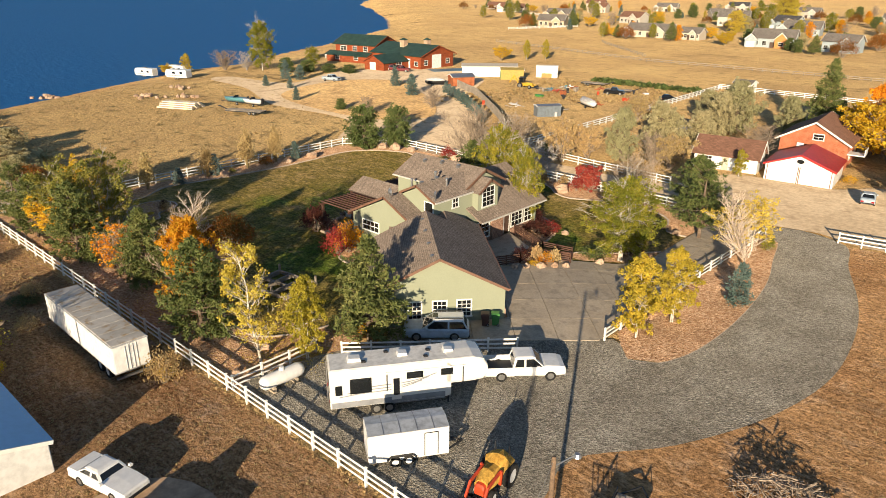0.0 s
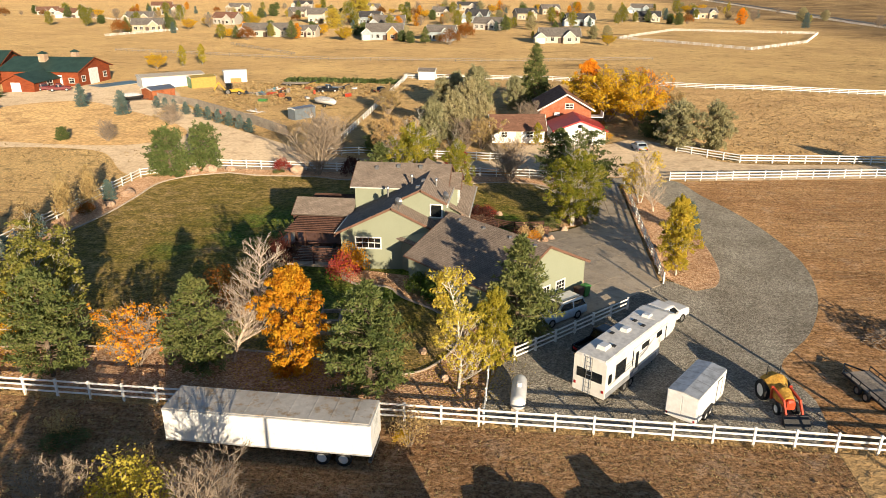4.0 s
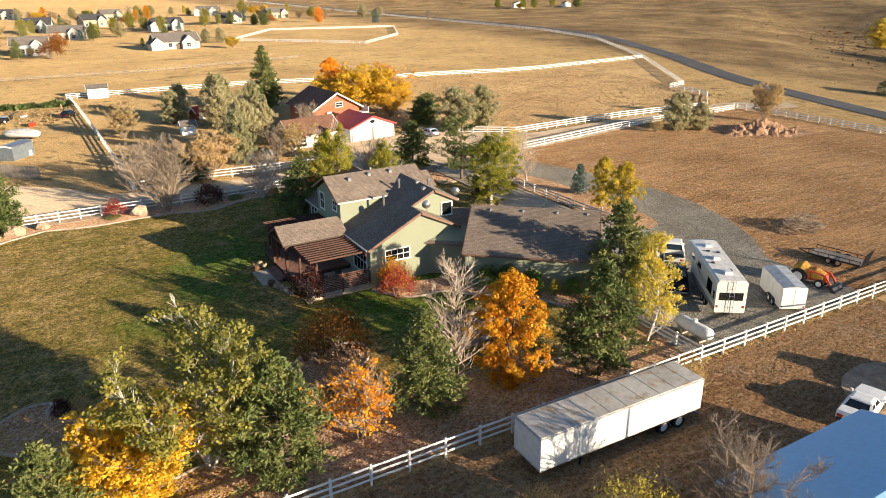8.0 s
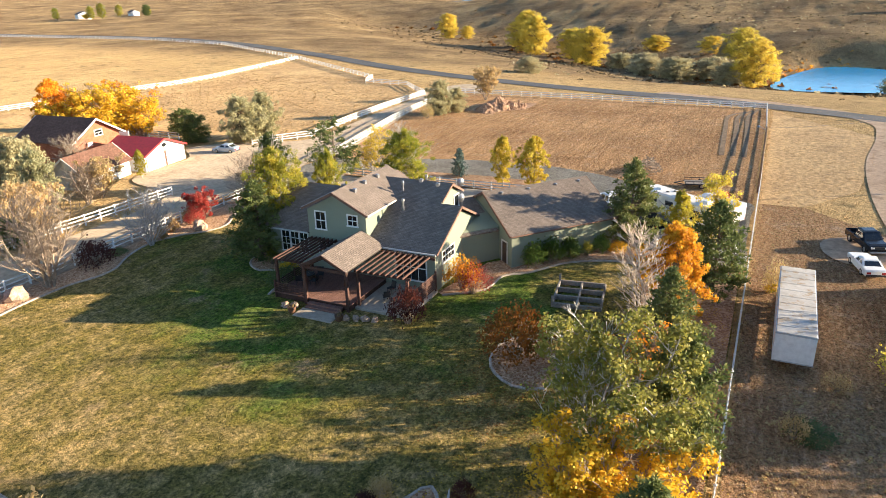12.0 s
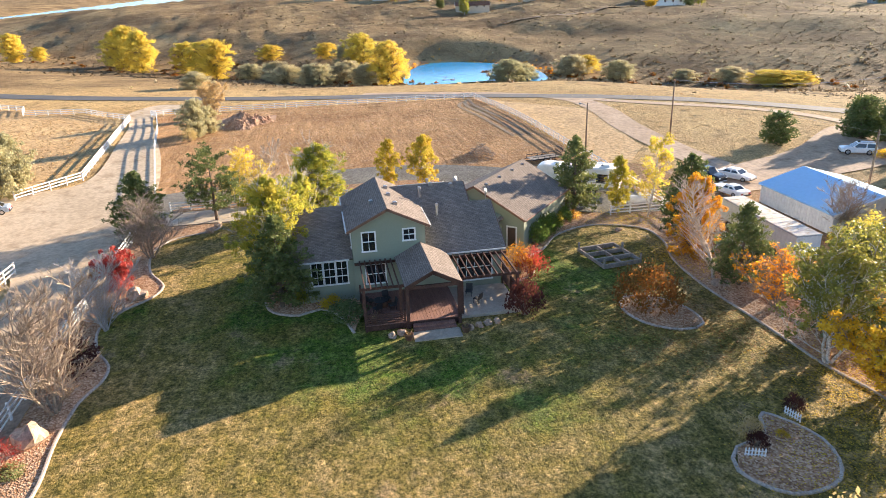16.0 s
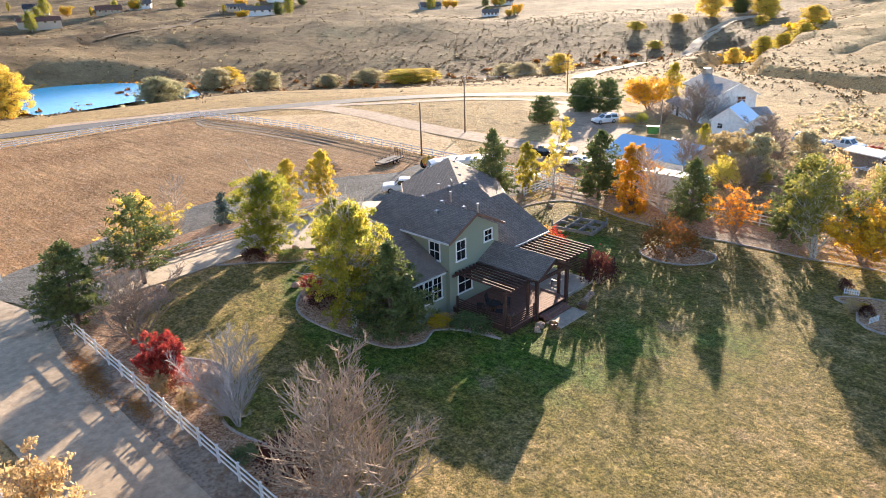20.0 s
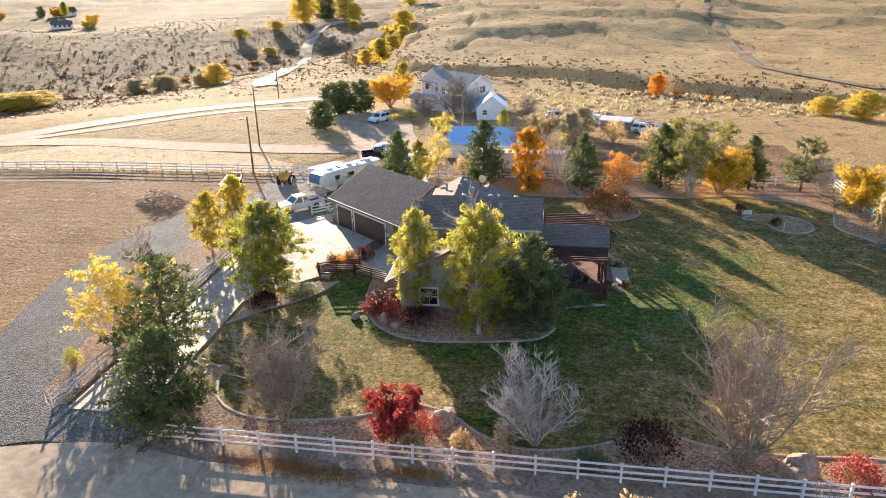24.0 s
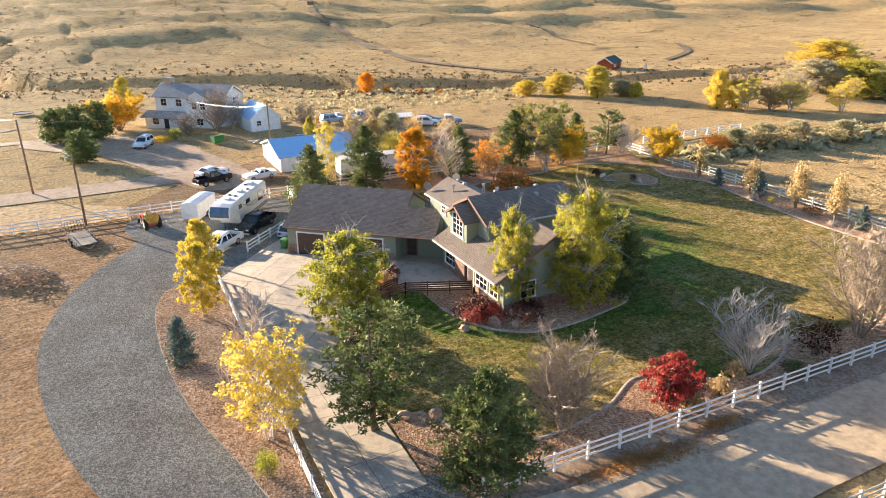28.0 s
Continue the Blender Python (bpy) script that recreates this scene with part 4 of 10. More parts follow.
def window(parent, face, s0, s1, z0, z1, cols=2, rows=2, trimw=0.12, mat=None, sash=True, glass=None):
    """A trimmed window: casing, sill, pane, sash rail and muntins."""
    mat = mat or TRIM_WHITE
    w = Build()
    for a, b2, c, d in ((s0 - trimw, s1 + trimw, z1, z1 + trimw), (s0 - trimw, s0, z0, z1), (s1, s1 + trimw, z0, z1)):
        face.slab(w, a, b2, c, d, 0.0, 0.06)
    fr = placed("window", w, mat, parent)
    g = Build()
    face.slab(g, s0, s1, z0, z1, -0.02, 0.012)
    placed("pane", g, glass or GLASS, fr)
    si = Build()
    face.slab(si, s0 - trimw - 0.04, s1 + trimw + 0.04, z0 - trimw, z0, 0.0, 0.1)
    placed("sill", si, mat, fr)
    for k in range(1, cols):
        m, s = Build(), s0 + (s1 - s0) * k / cols
        face.slab(m, s - 0.022, s + 0.022, z0, z1, 0.012, 0.03)
        placed("muntin", m, mat, fr)
    for k in range(1, rows):
        m, z = Build(), z0 + (z1 - z0) * k / rows
        t = 0.04 if sash and k == rows // 2 else 0.022
        face.slab(m, s0, s1, z - t, z + t, 0.012, 0.034)
        placed("muntin", m, mat, fr)
    return fr


def panel_door(parent, face, s0, s1, z0, z1, mat, rows=4, cols=4, casing=None, name="garage_door", label=""):
    """A sectional door with raised panels, in a casing."""
    b = Build()
    face.slab(b, s0, s1, z0, z1, 0.0, 0.03)
    d = placed(name, b, mat, parent, label)
    for i in range(cols):
        for j in range(rows):
            p = Build()
            a, c = s0 + (s1 - s0) * (i + 0.08) / cols, z0 + (z1 - z0) * (j + 0.12) / rows
            face.slab(p, a, a + (s1 - s0) * 0.84 / cols, c, c + (z1 - z0) * 0.76 / rows, 0.03, 0.045)
            placed("panel", p, mat, d)
    if casing:
        c = Build()
        face.slab(c, s0 - 0.14, s0, z0, z1 + 0.14, 0, 0.07)
        face.slab(c, s1, s1 + 0.14, z0, z1 + 0.14, 0, 0.07)
        face.slab(c, s0, s1, z1, z1 + 0.14, 0, 0.07)
        placed("casing", c, casing, d)
    return d


def prism_wall(parent, pts, z_base, mat, name="wall", label=""):
    """A solid block: plan outline with its own wall height at each corner."""
    b = Build()
    b.hull([(x, y, z_base) for x, y, _ in pts], pts)
    return placed(name, b, mat, parent, label)


def gable_wall(parent, profile, axis, a0, a1, mat, name="wall", label=""):
    """A block with a gabled profile [(across, z), ...] drawn along x or y from a0 to a1."""
    b = Build()
    if axis == "x":
        b.hull([(a0, s, z) for s, z in profile], [(a1, s, z) for s, z in profile])
    else:
        b.hull([(s, a0, z) for s, z in profile], [(s, a1, z) for s, z in profile])
    return placed(name, b, mat, parent, label)


house = thing("house", "sage-green two-storey house with brown shingle roofs and attached garage", "house", (-46, 50, 0.2))
# main two-storey block, ridge along x
gable_wall(house, [(52.35, 0), (52.35, 6.4), (55.55, 8.05), (58.65, 6.4), (58.65, 0)], "x", -54.5, -44.9, SAGE, label="sage stucco two-storey wall")
roof_plane(house, [(-54.9, 51.95, 6.6), (-44.55, 51.95, 6.6), (-44.55, 55.55, 8.4), (-54.9, 55.55, 8.4)], SHINGLE)
roof_plane(house, [(-54.9, 55.55, 8.4), (-44.55, 55.55, 8.4), (-44.55, 59.05, 6.62), (-54.9, 59.05, 6.62)], SHINGLE)
# big west pitch of the living wing, higher and lower ridge
W0, W1 = -54.85, 3.85
gable_wall(house, [(-54.45, 0), (-54.45, 3.75), (-46.75, 7.55), (-44.5, 6.4), (-44.5, 0)], "y", 47.6, 56, SAGE)
roof_plane(house, [(W0, 47.3, W1), (W0, 52.2, W1), (-46.75, 55.4, 7.9), (-46.75, 47.3, 7.9)], SHINGLE)
roof_plane(house, [(-46.75, 47.3, 7.9), (-46.75, 55.4, 7.9), (-44.1, 53.4, 6.55), (-44.1, 47.3, 6.55)], SHINGLE)
gable_wall(house, [(-54.45, 0), (-54.45, 3.75), (-49.3, 6.25), (-45.3, 4.3), (-45.3, 0)], "y", 45.6, 47.7, SAGE)
roof_plane(house, [(W0, 45.25, W1), (W0, 47.3, W1), (-49.3, 47.3, 6.62), (-49.3, 45.25, 6.62)], SHINGLE)
roof_plane(house, [(-49.3, 45.25, 6.62), (-49.3, 47.55, 6.62), (-45.0, 47.55, 4.5), (-45.0, 45.25, 4.5)], SHINGLE)
# north wing and east skirt: one storey gable, ridge along y
gable_wall(house, [(-54.05, 0), (-54.05, 3.85), (-48.4, 6.6), (-43.5, 3.9), (-43.5, 0)], "y", 56, 63.6, SAGE)
prism_wall(house, [(-47, 52.5, 4.6), (-43.5, 52.5, 3.6), (-43.5, 63, 3.6), (-47, 63, 4.6)], 0, SAGE)
roof_plane(house, [(-54.35, 58.7, 4.0), (-48.4, 58.7, 6.95), (-48.4, 64.05, 6.95), (-54.35, 64.05, 4.0)], SHINGLE)
roof_plane(house, [(-42.4, 52.45, 3.6), (-42.4, 64.05, 3.6), (-48.4, 64.05, 6.95), (-48.4, 58.4, 6.95), (-45.2, 52.45, 5.16)], SHINGLE)
# east dormer
gable_wall(house, [(53.4, 3.8), (53.4, 6.35), (55.05, 7.35), (56.7, 6.35), (56.7, 3.8)], "x", -46, -43.75, SAGE)
roof_plane(house, [(-46.5, 53.0, 6.42), (-43.35, 53.0, 6.42), (-43.35, 55.05, 7.65), (-46.5, 55.05, 7.65)], SHINGLE)
roof_plane(house, [(-46.5, 55.05, 7.65), (-43.35, 55.05, 7.65), (-43.35, 57.1, 6.42), (-46.5, 57.1, 6.42)], SHINGLE)
# fascia boards
for p, q in (((-54.92, 51.9, 6.58), (-54.92, 55.55, 8.38)), ((-54.92, 55.55, 8.38), (-54.92, 59.1, 6.6)), ((-44.5, 51.95, 6.58), (-44.5, 55.55, 8.38)), ((-44.5, 55.55, 8.38), (-44.5, 59.05, 6.6)),
             ((W0, 45.2, W1), (-49.3, 45.2, 6.6)), ((-49.3, 45.2, 6.6), (-45, 45.2, 4.48)), ((-49.1, 47.25, 6.75), (-46.75, 47.25, 7.88)), ((-46.75, 47.25, 7.88), (-44.1, 47.25, 6.53)),
             ((-43.3, 53, 6.4), (-43.3, 55.05, 7.63)), ((-43.3, 55.05, 7.63), (-43.3, 57.1, 6.4)), ((-54.35, 64.1, 4.0), (-48.4, 64.1, 6.93)), ((-48.4, 64.1, 6.93), (-42.4, 64.1, 3.58))):
    trim(house, p, q, TRIM_BROWN, 0.22)
for p, q in (((-54.9, 51.9, 6.58), (-49.6, 51.9, 6.58)), ((-54.9, 59.1, 6.6), (-44.55, 59.1, 6.6)), ((W0 - 0.05, 45.3, W1), (W0 - 0.05, 52, W1)), ((-42.35, 52.5, 3.58), (-42.35, 64, 3.58)), ((-54.4, 59, 3.98), (-54.4, 64, 3.98)), ((-44.05, 47.3, 6.53), (-44.05, 53, 6.53))):
    trim(house, p, q, GUTTER, 0.13, 0.12, "gutter")

west2, west1, wing = Face((-54.5, 0), (0, 1), (-1, 0)), Face((-54.45, 0), (0, 1), (-1, 0)), Face((-54.05, 0), (0, 1), (-1, 0))
south2, south1 = Face((0, 45.6), (1, 0), (0, -1)), Face((0, 47.6), (1, 0), (0, -1))
north2, dorm, east = Face((0, 58.65), (1, 0), (0, 1)), Face((-43.75, 0), (0, 1), (1, 0)), Face((-43.5, 0), (0, 1), (1, 0))
north1, eastup = Face((0, 63.6), (1, 0), (0, 1)), Face((-44.5, 0), (0, 1), (1, 0))
window(house, west2, 56.72, 57.75, 4.62, 6.25, 2, 2)
window(house, west2, 53.3, 54.22, 5.32, 6.26, 2, 2)
for k in range(3):
    window(house, wing, 59.25 + k * 1.06, 60.12 + k * 1.06, 1.7, 3.75, 2, 3)
window(house, west2, 56.0, 57.6, 1.6, 3.3, 2, 2)
window(house, west1, 46.5, 49.5, 0.95, 3.3, 4, 2)
window(house, south2, -52.9, -50.5, 2.3, 3.3, 4, 2)
window(house, south2, -47.65, -45.95, 2.2, 3.3, 2, 1)
window(house, south1, -45.75, -44.72, 5.05, 6.25, 1, 1)
window(house, north2, -53.4, -52.3, 4.65, 6.15, 2, 2)
window(house, dorm, 54.15, 56.0, 4.65, 6.65, 3, 4)
window(house, eastup, 50.3, 51.1, 5.3, 6.2, 2, 2)
window(house, east, 53.1, 55.0, 1.35, 3.0, 3, 3)
window(house, east, 59.0, 60.9, 1.35, 2.95, 3, 3)
window(house, east, 61.4, 62.7, 1.35, 2.95, 2, 3)
window(house, north1, -46.6, -45.2, 1.5, 2.9, 2, 2)
panel_door(house, east, 57.6, 58.5, 0.9, 3.0, DOOR_BROWN, 3, 2, TRIM_WHITE, "front_door", "dark brown panelled front door")
for s0, s1, z1, d in ((55.3, 57.2, 3.3, 0.25), (52.6, 55.2, 1.25, 0.08), (58.9, 63.2, 1.25, 0.08)):
    b = Build()
    east.slab(b, s0, s1, 0.2, z1, 0, d)
    placed("stone_facing", b, BRICK, house, "red-brown ledgestone facing")
b = Build()
north1.slab(b, -54, -43.5, 0, 1.2, 0, 0.08)
placed("stone_facing", b, BRICK, house)
# roof vents, flues and dishes
for x, y, z in ((-52.5, 54.6, 8.05), (-50.2, 54.9, 8.2), (-47.8, 54.9, 8.2), (-46.9, 50.5, 7.9), (-47.2, 48.6, 7.75), (-51.2, 56.6, 7.95)):
    b = Build()
    b.box(x - 0.18, x + 0.18, y - 0.18, y + 0.18, z - 0.2, z + 0.16, 0.06)
    placed("roof_vent", b, METAL, house, "small square metal roof vent")
for x, y, z, h in ((-50.6, 50.6, 6.0, 0.9), (-48.3, 51.8, 7.1, 0.8), (-45.6, 50.6, 7.3, 0.6)):
    b = Build()
    b.tube((x, y, z - 0.2), (x, y, z + h), 0.1, 0.1, 8)
    b.tube((x, y, z + h), (x, y, z + h + 0.2), 0.17, 0.14, 8, True)
    placed("flue_pipe", b, METAL, house, "galvanised flue pipe with cap")


def dish(at, aim):
    d = thing("satellite_dish", "grey satellite dish on a short mast", "satellite dish", at, aim, "satellite dishes")
    b = Build()
    b.loft([[(0.18 - 0.22 * r * r, r * 0.42 * math.cos(t), 0.75 + r * 0.42 * math.sin(t)) for t in (2 * math.pi * i / 12 for i in range(12))] for r in (0.05, 0.5, 1.0)])
    part("reflector", b, METAL, d)
    b = Build()
    b.tube((0, 0, 0), (0.05, 0, 0.75), 0.03, 0.03, 6)
    b.tube((0.1, 0, 0.45), (0.5, 0, 0.7), 0.015, 0.02, 5)
    part("mast", b, METAL, d)


dish((-48.6, 45.5, 6.4), 250)
dish((-44.3, 47.5, 6.55), 230)

# garage wing, turned about 41 degrees
GU, GV, GO = Vector((-0.755, 0.656, 0)), Vector((0.656, 0.755, 0)), Vector((-34.42, 37.48, 0))


def gp(u, v, z):
    return GO + GU * u + GV * v + Vector((0, 0, z))


def garage_block(pts_v, u0, u1, mat, label=""):
    b = Build()
    b.hull([gp(u0, v, z) for v, z in pts_v], [gp(u1, v, z) for v, z in pts_v])
    placed("wall", b, mat, house, label)


GZ, EZ = 6.35, 3.45
garage_block([(-5.46, 0), (-5.46, 3.5), (0, 6.2), (5.46, 3.5), (5.46, 0)], 0.35, 11.9, SAGE, "sage stucco garage wall")
garage_block([(-3.0, 0), (-3.0, 3.6), (2.0, 5.2), (3.4, 4.5), (3.4, 0)], 11.8, 16.2, SAGE)
roof_plane(house, [gp(0, 5.75, EZ), gp(15.9, 5.75, EZ), gp(15.9, 2.1, 5.3), gp(12.15, 2.1, 5.3), gp(12.15, 0, GZ), gp(0, 0, GZ)], SHINGLE)
roof_plane(house, [gp(0, 0, GZ), gp(12.15, 0, GZ), gp(12.15, -5.75, EZ), gp(0, -5.75, EZ)], SHINGLE)
roof_plane(house, [gp(12.15, 2.1, 5.3), gp(16.6, 2.1, 5.3), gp(16.6, -3.4, 3.4), gp(12.15, -3.4, 3.4)], SHINGLE)
for p, q in ((gp(-0.04, 5.75, EZ), gp(-0.04, 0, GZ)), (gp(-0.04, 0, GZ), gp(-0.04, -5.75, EZ)), (gp(12.2, 2.1, 5.3), gp(12.2, 0, GZ)), (gp(12.2, 0, GZ), gp(12.2, -5.75, EZ))):
    trim(house, p, q, TRIM_BROWN, 0.22)
for p, q in ((gp(0, 5.8, EZ), gp(15.9, 5.8, EZ)), (gp(0, -5.8, EZ), gp(12.15, -5.8, EZ))):
    trim(house, p, q, TRIM_BROWN, 0.11, 0.12, "gutter")
gf = Face(gp(0, 5.46, 0).xy, GU.xy, GV.xy)
gs = Face(gp(0.35, 0, 0).xy, GV.xy, -GU.xy)
gb = Face(gp(11.9, 0, 0).xy, GV.xy, GU.xy)
gr = Face(gp(0, 3.4, 0).xy, GU.xy, GV.xy)
panel_door(house, gf, 1.45, 4.3, 0.5, 2.85, DOOR_BROWN, 4, 4, TRIM_WHITE, label="dark brown single garage door")
panel_door(house, gf, 4.85, 10.5, 0.5, 2.85, DOOR_BROWN, 4, 8, TRIM_WHITE, label="dark brown double garage door")
panel_door(house, gr, 12.5, 13.4, 0.6, 2.7, DOOR_BROWN, 3, 2, TRIM_BROWN, "side_door", "dark side door under the porch roof")
panel_door(house, gb, -4.6, -3.7, 0.3, 2.4, DOOR_BROWN, 2, 1, TRIM_WHITE, "back_door", "dark back door with white casing")
for s0, s1 in ((0.35, 1.3), (4.42, 4.72), (10.65, 11.9)):
    b = Build()
    gf.slab(b, s0, s1, 0.2, 1.5, 0, 0.1)
    placed("stone_facing", b, BRICK, house)
for s0, s1, z0, z1 in ((-2.5, -1.5, 0.92, 2.4), (-0.48, 0.56, 1.0, 2.42), (1.52, 2.6, 1.05, 2.45)):
    window(house, gs, s0, s1, z0, z1, 3, 4)
for s in (1.2, 4.57, 10.75):
    b = Build()
    gf.slab(b, s - 0.07, s + 0.07, 2.1, 2.4, 0.05, 0.2)
    placed("wall_lantern", b, METAL, house, "small wall lantern beside the garage door")
for u, v in ((1.2, -0.5), (4.0, -0.5), (7.2, -0.5), (10.3, -0.5)):
    b, c = Build(), gp(u, v, GZ - 0.24)
    b.box(c.x - 0.14, c.x + 0.14, c.y - 0.14, c.y + 0.14, c.z - 0.2, c.z + 0.1, 0.04)
    placed("roof_vent", b, METAL, house)
for k in range(3):
    b = Build()
    gf.slab(b, 10.82 + k * 0.17, 10.93 + k * 0.17, 1.75, 1.98, 0.02, 0.05)
    placed("number_bar", b, TRIM_WHITE, house, "small pale plate on the garage wall")

# patio: deck, gabled roof and two pergolas
patio = thing("patio_cover", "gabled open patio roof with dark red-stained posts", "patio cover", (-58, 53, 0.1))
roof_plane(patio, [(-61.0, 50.5, 3.8), (-54.5, 50.5, 3.8), (-54.5, 52.85, 5.02), (-61.0, 52.85, 5.02)], SHINGLE)
roof_plane(patio, [(-61.0, 52.85, 5.02), (-54.5, 52.85, 5.02), (-54.5, 55.15, 3.8), (-61.0, 55.15, 3.8)], SHINGLE)
for y in (50.75, 54.95):
    b = Build()
    b.box(-60.85, -60.6, y - 0.13, y + 0.13, 0.05, 3.65, 0.02)
    placed("post", b, STAIN, patio)
    trim(patio, (-60.9, y, 3.72), (-54.6, y, 3.72), STAIN, 0.25, 0.12, "beam")
trim(patio, (-60.75, 50.6, 3.72), (-60.75, 55.1, 3.72), STAIN, 0.28, 0.14, "beam")
for p, q in (((-61.02, 50.5, 3.8), (-61.02, 52.85, 5.0)), ((-61.02, 52.85, 5.0), (-61.02, 55.15, 3.8))):
    trim(patio, p, q, STAIN, 0.24, 0.08)
for y0, y1 in ((50.9, 52.8), (52.9, 54.8)):
    trim(patio, (-60.75, (y0 + y1) / 2 + (0.9 if y0 > 52 else -0.9), 3.7), (-60.75, 52.85, 4.7), STAIN, 0.14, 0.12, "brace")


def pergola(y0, y1, x0, x1, z, n, label):
    pg = thing("pergola", label, "pergola", ((x0 + x1) / 2, (y0 + y1) / 2, 0.1), group="pergolas")
    for x in (x0 + 0.35, x1 - 0.1):
        trim(pg, (x, y0 - 0.2, z - 0.16), (x, y1 + 0.2, z - 0.16), STAIN, 0.22, 0.1, "beam")
    for i in range(n):
        y = y0 + (y1 - y0) * (i + 0.5) / n
        trim(pg, (x0 - 0.15, y, z), (x1, y, z), STAIN, 0.17, 0.09, "slat")
    for y in (y0 + 0.1, y1 - 0.1):
        b = Build()
        b.box(x0 + 0.25, x0 + 0.47, y - 0.11, y + 0.11, 0.05, z - 0.35, 0.02)
        placed("post", b, STAIN, pg)
    return pg


pergola(45.5, 50.4, -60.0, -54.9, 3.72, 9, "red-brown stained pergola over the south patio")
pergola(55.3, 58.4, -60.5, -54.7, 3.85, 7, "dark stained pergola over the north deck")
deck = thing("deck", "raised red-brown plank deck", "deck", (-57.5, 53, 0.1))
b = Build()
b.box(-60.6, -54.5, 50.6, 58.3, 0.1, 0.62, 0.02)
placed("skirt", b, STAIN, deck)
for i in range(28):
    b = Build()
    y = 50.55 + i * 0.278
    b.box(-60.75, -54.5, y, y + 0.265, 0.62, 0.67, 0.01)
    placed("plank", b, DECK, deck)
for k in range(2):
    b = Build()
    b.box(-61.2 - 0.35 * k, -60.75, 51.2, 54.6, 0.08, 0.44 - 0.17 * k, 0.01)
    placed("step", b, DECK, deck)
slab_thing = thing("patio_slab", "pale concrete patio and landing slab", "patio", (-58, 48, 0), kind="structure")
for x0, x1, y0, y1, z in ((-60.1, -54.5, 45.4, 50.5, 0.3), (-63.1, -61.6, 51.0, 54.8, 0.14)):
    b = Build()
    b.box(x0, x1, y0, y1, -0.2, z, 0.02)
    placed("slab", b, CONCRETE, slab_thing)
screen = thing("privacy_screen", "red-brown horizontal slat privacy screen", "screen", (-57.2, 45.4, 0.1))
for i in range(9):
    trim(screen, (-60.0, 45.42, 0.75 + i * 0.17), (-54.6, 45.42, 0.75 + i * 0.17), STAIN, 0.11, 0.04, "slat")
for x in (-59.95, -57.3, -54.65):
    b = Build()
    b.box(x - 0.06, x + 0.06, 45.42, 45.56, 0, 2.2, 0.02)
    placed("post", b, STAIN, screen)
rail = thing("deck_railing", "low dark slat railing of the deck", "railing", (-59, 58.3, 0.2))
for i in range(5):
    trim(rail, (-60.6, 58.3, 0.8 + i * 0.19), (-55.0, 58.3, 0.8 + i * 0.19), STAIN, 0.1, 0.04, "slat")
    trim(rail, (-60.65, 55.2, 0.8 + i * 0.19), (-60.65, 58.3, 0.8 + i * 0.19), STAIN, 0.1, 0.04, "slat")
for x, y in ((-60.65, 58.3), (-57.8, 58.3), (-55.0, 58.3), (-60.65, 55.2)):
    b = Build()
    b.box(x - 0.07, x + 0.07, y - 0.07, y + 0.07, 0.1, 1.75, 0.02)
    placed("post", b, STAIN, rail)

# entrance court with slat railings, steps and planter
court = thing("entrance_court", "concrete entrance court in front of the porch", "patio", (-40, 53, 0.5), kind="structure")
b = Build()
cp = [(-39.0, 48.6), (-37.1, 51.9), (-37.9, 55.8), (-43.4, 58.6), (-43.4, 53.0), (-42.2, 51.6)]
b.hull([(x, y, 0) for x, y in cp], [(x, y, 0.78) for x, y in cp])
placed("slab", b, CONCRETE, court)


def slat_railing(line, z, label):
    r = thing("slat_railing", label, "railing", (*line[0], z), group="court railings")
    for (ax, ay), (bx, by) in zip(line, line[1:]):
        for i in range(5):
            trim(r, (ax, ay, z + 0.25 + i * 0.2), (bx, by, z + 0.25 + i * 0.2), STAIN, 0.12, 0.04, "slat")
        n = max(1, round(math.hypot(bx - ax, by - ay) / 1.8))
        for i in range(n + 1):
            x, y = ax + (bx - ax) * i / n, ay + (by - ay) * i / n
            b = Build()
            b.box(x - 0.05, x + 0.05, y - 0.05, y + 0.05, z - 0.2, z + 1.12, 0.02)
            placed("post", b, STAIN, r)


slat_railing([(-43.0, 59.0), (-37.6, 56.6), (-34.4, 57.2)], 0.7, "dark stained slat railing along the court")
slat_railing([(-38.6, 49.6), (-37.2, 52.2), (-37.6, 54.6)], 0.7, "dark stained slat railing above the planter")
slat_railing([(-37.6, 54.8), (-33.9, 56.2)], 0.5, "dark stained slat railing beside the steps")
steps = thing("entry_steps", "three pale concrete entry steps", "steps", (-34.5, 56.6, 0.2), kind="structure")
for k in range(3):
    b = Build()
    x = -35.2 + 0.45 * k
    b.hull([(x, 55.4, 0), (x + 0.55, 55.4, 0), (x + 0.55, 57.1, 0), (x, 57.1, 0)], [(x, 55.4, 0.66 - 0.17 * k), (x + 0.55, 55.4, 0.66 - 0.17 * k), (x + 0.55, 57.1, 0.66 - 0.17 * k), (x, 57.1, 0.66 - 0.17 * k)])
    placed("step", b, CONCRETE, steps)
b = Build()
b.hull([(-38.0, 49.2, 0), (-32.8, 55.4, 0), (-35.2, 56, 0), (-37.3, 54.5, 0)], [(-38.0, 49.2, 0.6), (-32.9, 55.4, 0.5), (-35.2, 55.9, 0.6), (-37.3, 54.4, 0.62)])
tagged(part("planter_bed", b, MULCH), "raised planter bed with autumn flowers", "garden bed", kind="structure")

# ---- trees and shrubs ----
rng = random.Random(7)


